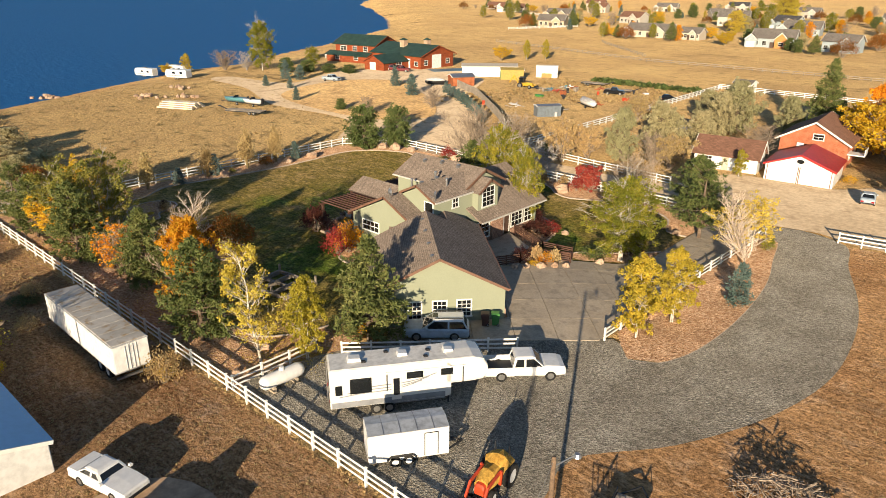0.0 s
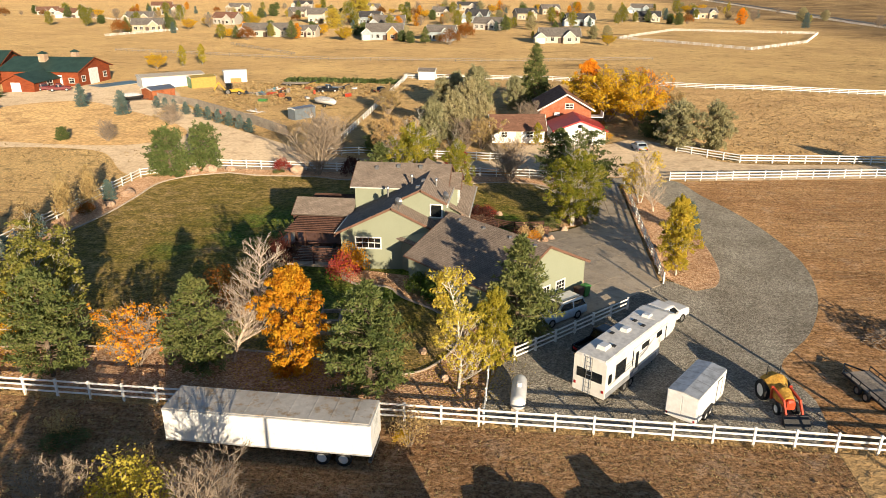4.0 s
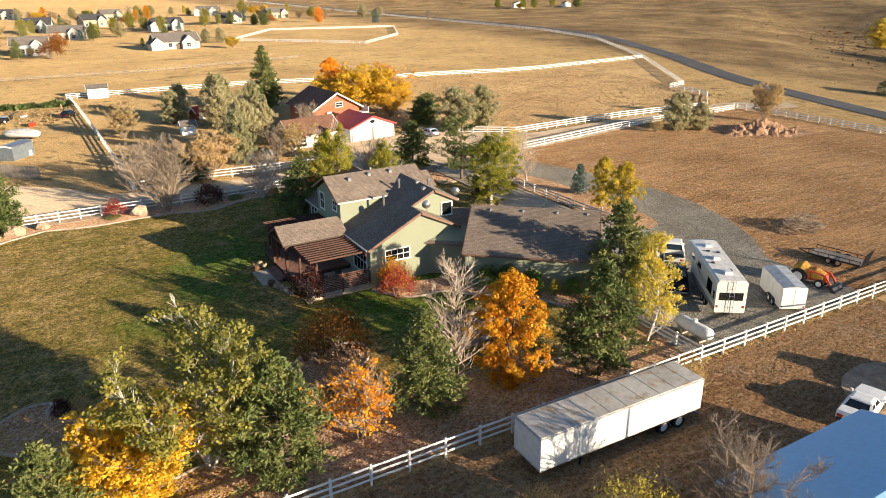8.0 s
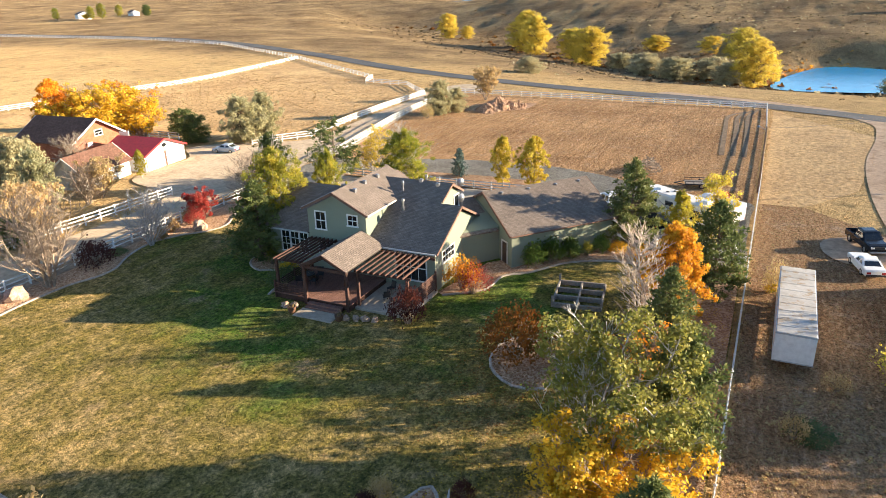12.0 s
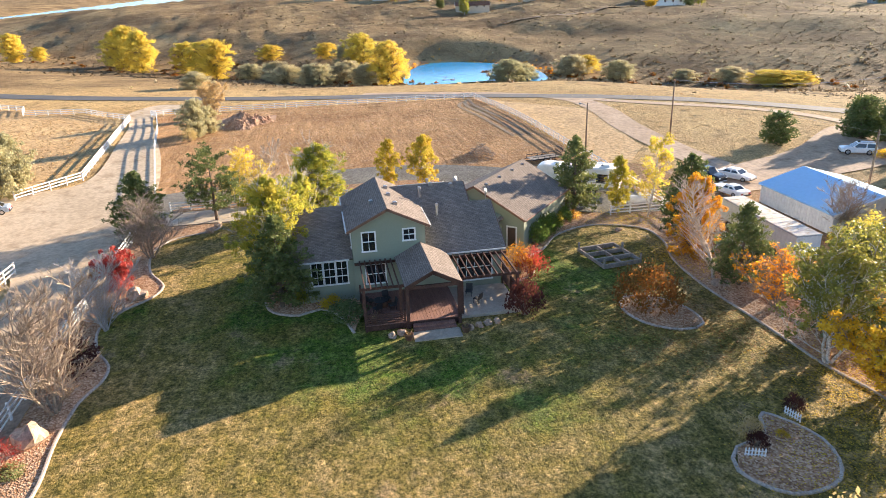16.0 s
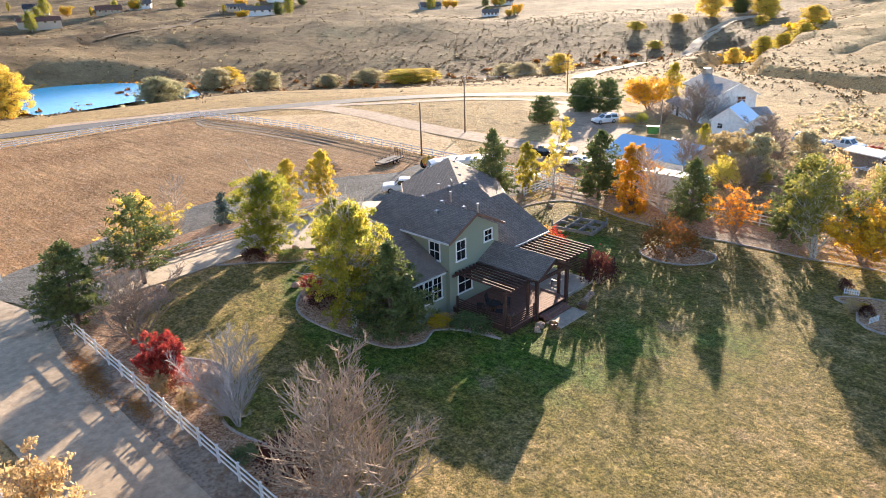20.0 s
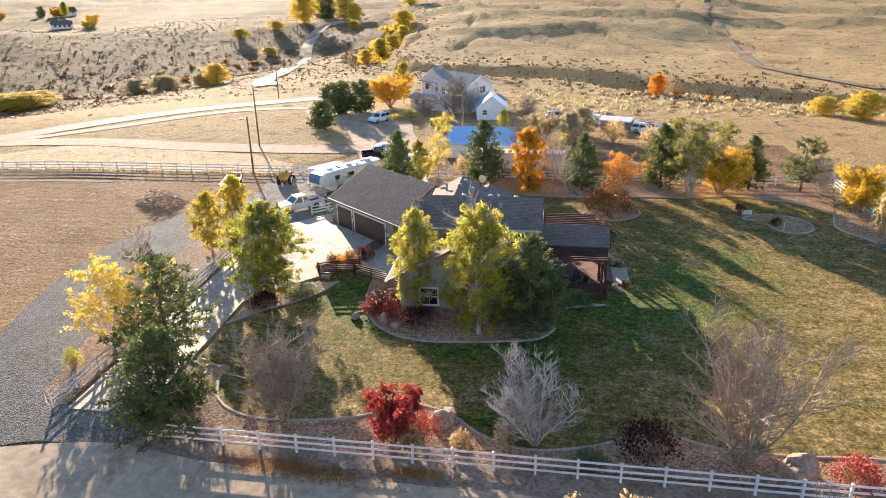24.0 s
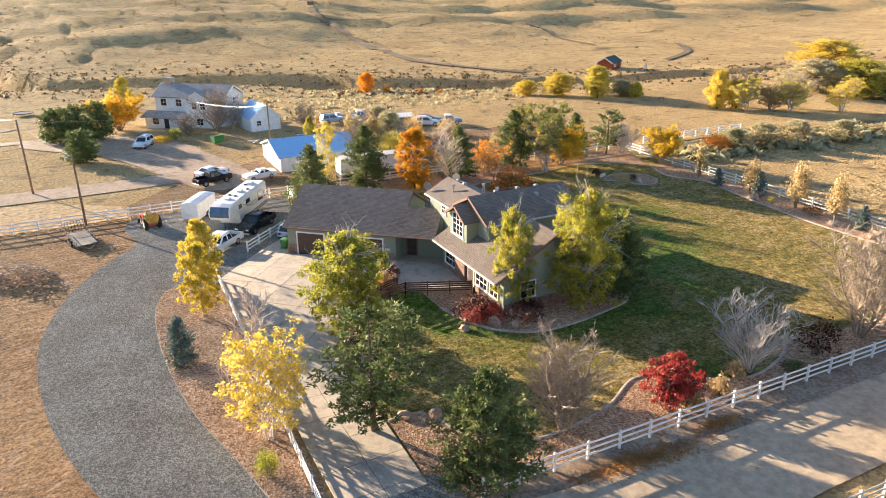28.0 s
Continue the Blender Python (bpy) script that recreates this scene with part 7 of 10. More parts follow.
b.bar((4.8, -0.7, 0.5), (5.9, 0, 0.5), 0.08, 0.1)
b.bar((4.8, 0.7, 0.5), (5.9, 0, 0.5), 0.08, 0.1)
b.tube((5.6, 0, 0.0), (5.6, 0, 0.8), 0.04, 0.04, 6)
part("drawbar", b, DARK, cg)

# semi trailer
st = thing("semi_trailer", "long white box semi-trailer with weathered roof", "trailer", (-57.6, 17.15, gz(-57, 17) + 0.03), -0.8)
b = Build()
b.box(0, 12.6, -1.28, 1.28, 0.95, 3.1, 0.03)
part("box_body", b, TRAILER_WHITE, st)
b = Build()
b.box(0.03, 12.57, -1.25, 1.25, 3.08, 3.15, 0.03)
part("roof_sheet", b, TRAILER_ROOF, st, "stained weathered roof sheet")
for i in range(17):
    b = Build()
    x = 0.5 + i * 0.73
    b.box(x, x + 0.03, -1.292, -1.28, 1.0, 3.05)
    part("side_rib", b, TRAILER_WHITE, st)
for i in range(9):
    b = Build()
    b.box(1.1 + i * 1.3, 1.14 + i * 1.3, -1.24, 1.24, 3.15, 3.165)
    part("roof_seam", b, TRAILER_ROOF, st)
for z in (0.95, 3.02):
    b = Build()
    b.box(-0.02, 12.62, -1.3, 1.3, z, z + 0.09)
    part("edge_rail", b, ALUMINIUM, st)
for s in (-1, 1):
    for x in (9.6, 10.9):
        wheel(st, x, s * 1.05, 0.5, 0.35, rim=PAINT_WHITE)
    b = Build()
    b.box(12.6, 12.64, s * 0.63 - 0.6, s * 0.63 + 0.6, 1.05, 3.0, 0.01)
    dr = part("rear_door", b, TRAILER_WHITE, st)
    for o in (0.15, 0.4):
        b = Build()
        b.tube((12.67, s * o, 1.05), (12.67, s * o, 2.95), 0.02, 0.02, 5)
        part("lock_bar", b, ALUMINIUM, dr)
    b = Build()
    b.tube((3.2, s * 0.9, 0), (3.2, s * 0.9, 1.0), 0.08, 0.08, 6)
    part("landing_leg", b, DARK, st)
b = Build()
b.box(0.5, 12.4, -0.5, 0.5, 0.72, 0.95)
part("chassis", b, DARK, st)
b = Build()
b.box(12.4, 12.6, -1.2, 1.2, 0.45, 0.6)
part("bumper", b, METAL, st)

# loader tractor under an ochre cover
tr = thing("tractor", "red loader tractor under an ochre canvas cover", "tractor", (-19.4, 26.2, gz(-19, 26) + 0.1), -80)
for s in (-1, 1):
    wheel(tr, 0, s * 0.75, 0.72, 0.4, rim=PAINT_WHITE)
    wheel(tr, 1.85, s * 0.62, 0.42, 0.26, rim=PAINT_WHITE)
    b = Build()
    for p, q in (((0.9, s * 0.55, 1.5), (2.3, s * 0.55, 1.35)), ((2.3, s * 0.55, 1.35), (3.0, s * 0.55, 0.4)), ((0.9, s * 0.5, 0.6), (0.9, s * 0.55, 1.55))):
        b.bar(p, q, 0.12, 0.16)
    part("loader_arm", b, TRACTOR_RED, tr)
    b = Build()
    b.tube((-0.3, s * 0.45, 0.9), (-0.35, s * 0.45, 2.35), 0.035, 0.035, 6)
    part("roll_bar", b, DARK, tr)
b = Build()
shell(b, [(-0.5, 0.55, 0.95, 0.35), (0.4, 0.5, 1.05, 0.36), (1.0, 0.5, 1.35, 0.34), (2.2, 0.55, 1.25, 0.3), (2.3, 0.6, 1.1, 0.28)])
part("body", b, TRACTOR_RED, tr)
b = Build()
r2 = random.Random(3)
b.loft([[(x, -w * 0.95, z0 + r2.uniform(-.08, .08)), (x, -w, z1 - 0.3), (x, -w * 0.5, z1 + r2.uniform(-.05, .08)), (x, 0, z1 + 0.1), (x, w * 0.5, z1 + r2.uniform(-.08, .05)), (x, w, z1 - 0.3), (x, w * 0.95, z0 + r2.uniform(-.08, .08))] for x, w, z0, z1 in ((-0.75, 0.45, 0.9, 1.2), (-0.5, 0.75, 0.85, 1.75), (0.1, 0.8, 0.8, 1.85), (0.6, 0.62, 0.8, 1.5), (1.3, 0.55, 0.75, 1.6), (2.0, 0.45, 0.8, 1.35))])
part("canvas_cover", b, TARP, tr, "draped ochre canvas cover")
b = Build()
b.hull([(2.95, -0.85, 0.05), (3.5, -0.85, 0.02), (3.5, 0.85, 0.02), (2.95, 0.85, 0.05)], [(2.85, -0.85, 0.6), (3.0, -0.85, 0.6), (3.0, 0.85, 0.6), (2.85, 0.85, 0.6)])
part("bucket", b, DARK, tr)

# flat utility trailer
ft = thing("utility_trailer", "dark open utility trailer with plank deck and rear ramp", "trailer", (-12.1, 27.3, gz(-12, 27) + 0.05), 102)
b = Build()
b.box(-2.4, 2.4, -1.0, 1.0, 0.5, 0.58, 0.01)
part("deck", b, GREY_WOOD, ft)
for s in (-1, 1):
    b = Build()
    b.bar((-2.4, s * 1.03, 0.95), (2.4, s * 1.03, 0.95), 0.06, 0.06)
    b.bar((-2.4, s * 1.03, 0.6), (2.4, s * 1.03, 0.6), 0.06, 0.16)
    for k in range(6):
        b.bar((-2.4 + k * 0.96, s * 1.03, 0.45), (-2.4 + k * 0.96, s * 1.03, 0.95), 0.05, 0.05)
    part("side_rail", b, DARK, ft)
    for x in (-0.5, 0.4):
        wheel(ft, x, s * 1.2, 0.34, 0.2)
b = Build()
b.bar((-2.44, -0.98, 0.52), (-2.44, 0.98, 0.52), 0.06, 0.06)
gate = part("ramp_gate", b, DARK, ft)
for k in range(7):
    b = Build()
    b.bar((-2.45, -0.95 + k * 0.316, 0.5), (-2.75, -0.95 + k * 0.316, 1.8), 0.05, 0.05)
    part("bar", b, DARK, gate)
for z in (1.2, 1.8):
    b = Build()
    b.bar((-2.45 - 0.3 * (z - 0.5) / 1.3, -0.98, z), (-2.45 - 0.3 * (z - 0.5) / 1.3, 0.98, z), 0.05, 0.05)
    part("crossbar", b, DARK, gate)
b = Build()
b.bar((2.4, -0.9, 0.5), (3.7, 0, 0.5), 0.08, 0.1)
b.bar((2.4, 0.9, 0.5), (3.7, 0, 0.5), 0.08, 0.1)
part("drawbar", b, DARK, ft)

# propane tank on its saddles
pt = thing("propane_tank", "white horizontal propane tank on concrete saddles", "tank", (-36.6, 23.6, gz(-36, 24) + 0.1), 88)
b = Build()
b.loft([[(x, q * math.cos(t), 0.85 + q * math.sin(t)) for t in (2 * math.pi * i / 16 for i in range(16))] for x, q in ((-1.75, 0.08), (-1.7, 0.3), (-1.5, 0.48), (-1.25, 0.52), (1.25, 0.52), (1.5, 0.48), (1.7, 0.3), (1.75, 0.08))])
part("vessel", b, PAINT_WHITE, pt, smooth=True)
b = Build()
b.tube((0, 0, 1.35), (0, 0, 1.6), 0.2, 0.17, 10, True)
part("valve_dome", b, PAINT_WHITE, pt)
for x in (-0.9, 0.9):
    b = Build()
    b.box(x - 0.12, x + 0.12, -0.45, 0.45, 0, 0.45, 0.03)
    part("saddle", b, CONCRETE, pt)


def wheelie_bin(x, y, mat, label):
    t = thing("wheelie_bin", label, "bin", (x, y, gz(x, y) + 0.17), 40, "wheelie bins")
    b = Build()
    b.loft([[(-s, -s, z), (s, -s, z), (s, s, z), (-s, s, z)] for s, z in ((0.24, 0.06), (0.33, 1.0))])
    part("body", b, mat, t)
    b = Build()
    b.loft([[(-s, -s, z), (s, -s, z), (s, s * 1.1, z), (-s, s * 1.1, z)] for s, z in ((0.36, 1.0), (0.36, 1.06), (0.25, 1.14))])
    part("lid", b, mat, t)
    for s in (-1, 1):
        wheel(t, 0.22, s * 0.26, 0.12, 0.06)


wheelie_bin(-31.6, 39.9, BIN_BROWN, "dark brown wheelie bin by the garage wall")
wheelie_bin(-31.0, 40.5, BIN_GREEN, "green wheelie bin by the garage wall")

# ---- neighbouring buildings ----
ROOF_BLUE = paint("blue_metal_roof", (0.30, 0.53, 0.76), 0.3, 0.0, 0.03)
ROOF_RED = paint("red_metal_roof", (0.48, 0.03, 0.028), 0.45, 0.1)
ROOF_GREEN = surface("dark_green_roof", (0.025, 0.055, 0.045), (0.04, 0.08, 0.065), 0.5, 5, 0.6, 0.1)
ROOF_GREY = shingle_material("grey_shingle", (0.13, 0.115, 0.105), (0.21, 0.19, 0.175))
ROOF_PALE = shingle_material("pale_grey_shingle", (0.30, 0.285, 0.27), (0.42, 0.40, 0.38))
ROOF_BROWN = shingle_material("russet_shingle", (0.15, 0.08, 0.055), (0.22, 0.12, 0.085))
ROOF_DARK = shingle_material("charcoal_shingle", (0.05, 0.05, 0.055), (0.085, 0.085, 0.09))
SIDING_WHITE = paint("white_siding", (0.82, 0.82, 0.80), 0.6, dirt=0.08)
SIDING_CREAM = paint("cream_siding", (0.56, 0.49, 0.39), 0.6)
SIDING_TAUPE = paint("pale_taupe_siding", (0.50, 0.46, 0.40), 0.6)
SIDING_BLUE = paint("pale_blue_grey_siding", (0.36, 0.42, 0.45), 0.6)
SIDING_TAN = paint("tan_siding", (0.45, 0.36, 0.25), 0.6)
SIDING_MUSTARD = paint("faded_mustard_steel", (0.42, 0.30, 0.06), 0.6)
SIDING_ORANGE = paint("orange_stained_gable", (0.58, 0.24, 0.06), 0.6)
LOG_RED = surface("red_cedar_siding", (0.21, 0.046, 0.017), (0.30, 0.075, 0.027), 0.6, 5, 0.7, 0.3, 0.02, stretch=(1, 1, 5))
BRICK_RED = surface("orange_red_brick", (0.36, 0.12, 0.06), (0.47, 0.18, 0.10), 1.5, 8, 0.9, 0.4, 0.02)
STEEL_WHITE = paint("white_ribbed_steel", (0.70, 0.70, 0.68), 0.5, dirt=0.08)


def building(name, label, at, turn, L, W, eave, ridge, wall, roof, over=0.4, wins=(), doors=(), shift=0.0, parent=None, category="house", fascia=None, z=None):
    """A gabled block with its ridge along its own x. wins: (side, along, z0, z1, width); doors: (side, along, width, height, material)."""
    if parent is None:
        t = thing(name, label, category, (*at, (gz(*at) if z is None else z)), turn)
        dx = dy = 0.0
    else:
        t, (dx, dy) = parent, at
    l, w = L / 2, W / 2
    m = world_of(t)
    if parent is not None:
        m = m @ pose(dx, dy, 0, 0, 0, turn)
    a = m.to_3x3()

    def pt(x, y, zz):
        return m @ Vector((x, y, zz))

    b = Build()
    prof = [(-w, -0.6), (-w, eave), (shift, ridge - 0.15), (w, eave), (w, -0.6)]
    b.hull([pt(-l, y, q) for y, q in prof], [pt(l, y, q) for y, q in prof])
    placed("wall", b, wall, t)
    s1, s2 = (ridge - eave) / (w + shift), (ridge - eave) / (w - shift)
    roof_plane(t, [pt(-l - over, -w - over, eave - over * s1), pt(l + over, -w - over, eave - over * s1), pt(l + over, shift, ridge), pt(-l - over, shift, ridge)], roof)
    roof_plane(t, [pt(-l - over, shift, ridge), pt(l + over, shift, ridge), pt(l + over, w + over, eave - over * s2), pt(-l - over, w + over, eave - over * s2)], roof)
    fm = fascia or TRIM_WHITE
    for x in (-l - over - 0.04, l + over + 0.04):
        trim(t, pt(x, -w - over, eave - over * s1), pt(x, shift, ridge), fm, 0.25, 0.08)
        trim(t, pt(x, shift, ridge), pt(x, w + over, eave - over * s2), fm, 0.25, 0.08)
    o = m.translation
    faces = {"s": Face(pt(0, -w, 0).xy, (a @ Vector((1, 0, 0))).xy, (a @ Vector((0, -1, 0))).xy), "n": Face(pt(0, w, 0).xy, (a @ Vector((1, 0, 0))).xy, (a @ Vector((0, 1, 0))).xy),
             "e": Face(pt(l, 0, 0).xy, (a @ Vector((0, 1, 0))).xy, (a @ Vector((1, 0, 0))).xy), "w": Face(pt(-l, 0, 0).xy, (a @ Vector((0, 1, 0))).xy, (a @ Vector((-1, 0, 0))).xy)}
    for side, s, z0, z1, width in wins:
        window(t, faces[side], s - width / 2, s + width / 2, o.z + z0, o.z + z1, 2, 2)
    for side, s, width, h, mat in doors:
        b = Build()
        faces[side].slab(b, s - width / 2, s + width / 2, o.z, o.z + h, 0, 0.05)
        placed("door", b, mat, t)
    return t


# steel barn with blue roof, south of the fence
building("steel_barn", "white ribbed steel barn with bright blue metal roof", (-44.9, 3.7), 0, 12.2, 11.0, 2.35, 3.9, STEEL_WHITE, ROOF_BLUE, 0.25, (), (("e", -2.5, 2.6, 2.2, SIDING_WHITE), ("e", 1.5, 0.9, 2.0, SIDING_WHITE)), category="barn")
barn = scene.objects["steel_barn"]
for i in range(26):
    for s in (-1, 1):
        b = Build()
        x = -6.0 + i * 0.48
        b.box(x, x + 0.07, s * 5.52 - 0.03, s * 5.52 + 0.03, -0.1, 2.35)
        part("wall_rib", b, STEEL_WHITE, barn)
# farmhouse with porch roofs
fh = building("farmhouse", "white two-storey farmhouse with pale grey shingle roofs", (-35.0, -38.0), -42, 15.0, 7.2, 6.0, 7.9, SIDING_WHITE, ROOF_PALE, 0.5, (("n", -5.6, 4.0, 5.3, 1.2), ("n", -2.0, 4.0, 5.3, 1.4), ("n", 2.2, 4.0, 5.3, 1.2), ("n", 5.6, 4.0, 5.3, 1.2), ("w", -0.8, 4.2, 5.4, 1.5), ("n", 2.2, 0.9, 2.2, 1.3), ("w", 0, 0.9, 2.2, 1.4)), (("n", -1.5, 1.0, 2.1, DARK),), fascia=TRIM_WHITE)
building("wing", "", (-3.6, 2.6), 90, 6.5, 5.6, 5.8, 7.3, SIDING_WHITE, ROOF_PALE, 0.4, (("e", -0.9, 4.0, 5.2, 1.0), ("e", 0.9, 4.0, 5.2, 1.0), ("e", 0, 1.0, 2.2, 1.3)), parent=fh)
building("porch", "", (3.4, 4.8), 0, 9.5, 3.4, 2.5, 3.2, SIDING_WHITE, ROOF_PALE, 0.6, (("n", 2.4, 0.9, 2.1, 1.3),), (("n", 0, 1.0, 2.0, DARK),), parent=fh)
building("lean_to", "", (-7.4, -3.0), 90, 5.0, 4.4, 2.5, 3.4, SIDING_WHITE, ROOF_PALE, 0.4, (("w", 0, 0.9, 2.0, 1.2),), parent=fh)
b = Build()
b.box(5.4, 6.8, -0.7, 0.7, 7.4, 8.9, 0.08)
part("rooftop_cooler", b, METAL, fh, "grey rooftop cooler box")
building("shed", "white gabled shed with blue shingle roof", (-43.6, -25.0), 97, 7.0, 5.6, 2.7, 4.9, SIDING_WHITE, ROOF_BLUE, 0.35, (("e", -1.3, 1.2, 2.0, 0.8),), (("e", 1.0, 2.4, 2.1, SIDING_WHITE),), category="shed")
building("shed", "low open shed with pale roof in the scrapyard", (-67.5, -14.5), 160, 5.0, 3.4, 1.9, 2.2, GREY_WOOD, SIDING_WHITE, 0.3, (), (), category="shed")

# garage with red roof, white shed and brick house across the lane
building("garage", "white double garage with bright red metal roof", (-27.8, 109.0), 96, 8.2, 9.0, 2.6, 4.3, SIDING_WHITE, ROOF_RED, 0.35, (), (("w", -2.2, 3.9, 2.3, SIDING_WHITE), ("w", 2.2, 3.9, 2.3, SIDING_WHITE)), category="garage", fascia=ROOF_RED)
rg = scene.objects["garage"]
b = Build()
b.loft([[(x, 0.5 * math.cos(t), 3.2 + 0.3 * math.sin(t)) for t in (2 * math.pi * i / 14 for i in range(14))] for x in (-4.17, -4.1)])
part("oval_window", b, GLASS, rg, "dark oval window in the gable")
for y in (-4.2, -0.1, 0.1, 4.2):
    b = Build()
    b.box(-4.17, -4.09, y - 0.05, y + 0.05, 0, 2.4)
    part("door_trim", b, TRIM_BROWN, rg)
building("shed", "white outbuilding with russet shingle roof", (-38.4, 107.9), 9, 9.2, 5.5, 2.5, 4.6, SIDING_WHITE, ROOF_BROWN, 0.4, (("s", -2.5, 1.0, 1.9, 1.0), ("s", 2.0, 1.0, 1.9, 1.0)), (("s", 0, 1.0, 2.0, SIDING_CREAM),), category="outbuilding")
bh = building("brick_house", "orange-red brick house with dark shingle roof and white eaves", (-29.8, 122.6), 95, 11.0, 9.6, 4.3, 7.0, BRICK_RED, ROOF_BROWN, 0.7, (("w", -0.6, 4.2, 5.0, 1.4), ("s", -2.0, 1.2, 2.4, 1.4), ("s", 2.5, 1.2, 2.4, 1.4)), ())
b = Build()
b.box(-5.9, -5.75, 1.2, 2.2, 2.9, 3.5, 0.03)
part("air_conditioner", b, PAINT_WHITE, bh)
b = Build()
b.box(-5.2, -2.6, -7.2, -4.5, 2.4, 2.55)
b.box(-5.2, -2.6, -7.2, -7.1, 2.55, 3.5)
part("balcony", b, SIDING_WHITE, bh)

# timber barn house by the lake
tb = building("barn_house", "red cedar barn house with dark green roofs", (-167.2, 168.0), 1, 22.0, 15.5, 4.3, 7.0, LOG_RED, ROOF_GREEN, 0.8, (("s", 0.5, 1.0, 2.2, 1.6), ("s", 9.0, 1.0, 2.2, 1.4), ("e", 5.0, 1.2, 2.6, 1.5), ("e", -5.4, 1.2, 2.6, 1.5)), (("e", -0.4, 4.4, 4.2, SIDING_WHITE), ("s", 4.6, 3.6, 3.0, SIDING_WHITE)), category="barn", fascia=LOG_RED)
building("wing", "", (-23.0, 0.5), 10, 17, 12.5, 5.8, 8.4, LOG_RED, ROOF_GREEN, 0.9, (("s", -5, 3.4, 4.8, 2.6), ("s", 4.5, 3.4, 4.8, 1.6), ("e", 0, 3.4, 4.8, 1.6), ("s", 0, 3.4, 4.8, 1.6)), (), parent=tb, fascia=LOG_RED)
building("porch", "", (-21.8, -7.6), 10, 17, 5, 2.5, 3.4, LOG_RED, ROOF_GREEN, 0.7, (("s", -4, 0.9, 2.1, 1.6), ("s", 4, 0.9, 2.1, 1.6)), (), parent=tb, fascia=LOG_RED)
building("annex", "", (1.4, -13.2), 90, 11.0, 8.6, 2.7, 4.6, LOG_RED, ROOF_GREEN, 0.6, (("s", 1.0, 1.0, 2.2, 2.2),), (("w", 0.6, 2.6, 2.4, SIDING_WHITE),), parent=tb, fascia=LOG_RED)
for x, y, w, z in ((-1.5, -2.5, 0.9, 8.0), (5.5, 1.2, 0.8, 8.2)):
    b = Build()
    b.box(x - w, x + w, y - w, y + w, 5.4, z, 0.1)
    chimney = part("cupola", b, ROCK, tb, "square stone-clad roof cupola")
    b = Build()
    b.hull([(x - w - 0.25, y - w - 0.25, z), (x + w + 0.25, y - w - 0.25, z), (x + w + 0.25, y + w + 0.25, z), (x - w - 0.25, y + w + 0.25, z)], [(x - 0.1, y - 0.1, z + 0.7), (x + 0.1, y - 0.1, z + 0.7), (x + 0.1, y + 0.1, z + 0.7), (x - 0.1, y + 0.1, z + 0.7)])
    part("cap", b, ROOF_GREEN, chimney)
pool = thing("pool", "rectangular pool under a blue-grey cover beside the barn", "pool", (-148.5, 165.5, gz(-148, 165) + 0.12), 62)
b = Build()
b.box(-6.5, 6.5, -3.4, 3.4, -0.4, 0.1, 0.05)
part("coping", b, CONCRETE, pool)
b = Build()
b.box(-6.1, 6.1, -3.0, 3.0, 0.0, 0.16, 0.05)
part("cover", b, paint("blue_grey_pool_cover", (0.13, 0.22, 0.27), 0.5), pool)
# store sheds, container and trucks of the equipment yard
building("shed", "long white storage shed with flat pale roof", (-133, 166), 40, 16, 7, 3.0, 3.5, SIDING_WHITE, SIDING_CREAM, 0.2, (), (), category="shed")
building("container", "green and yellow storage container", (-123.5, 164.5), 40, 6.5, 4.5, 2.8, 3.2, SIDING_MUSTARD, SIDING_MUSTARD, 0.1, (), (("w", 0, 4, 2.8, BIN_GREEN),), category="container")
building("shed", "rusty steel lean-to shed by the lane", (-125, 144), 60, 6, 4.5, 2.6, 3.2, surface("rusty_steel", (0.28, 0.08, 0.03), (0.4, 0.14, 0.06), 1, 5, 0.7, 0.2), METAL, 0.2, (), (), category="shed")
building("box_truck", "white box truck body with stripe", (-118.5, 175), 30, 6.2, 2.6, 3.3, 3.4, SIDING_WHITE, SIDING_WHITE, 0.05, (), (("s", 0, 3.0, 1.2, SIDING_ORANGE),), category="truck")
building("horse_trailer", "grey-blue steel horse trailer in the yard", (-83, 123.5), 55, 5.2, 2.4, 2.3, 2.5, paint("blue_grey_steel", (0.22, 0.26, 0.3), 0.4, 0.3), METAL, 0.05, (), (), category="trailer")
building("shed", "small white yard shed", (-65.5, 187), 0, 4.6, 4, 2.6, 3.3, SIDING_WHITE, ROOF_GREY, 0.2, (), (), category="shed")
building("shed", "tiny white garden shed", (-55.0, 128), 0, 2.6, 2.6, 1.8, 2.6, SIDING_WHITE, ROOF_GREY, 0.2, (), (), category="shed")
building("shed", "small red barn-shaped shed", (-50.2, 142.6), 30, 2.6, 2.2, 1.7, 2.7, LOG_RED, ROOF_RED, 0.2, (), (("s", 0, 1.4, 1.6, SIDING_WHITE),), category="shed")

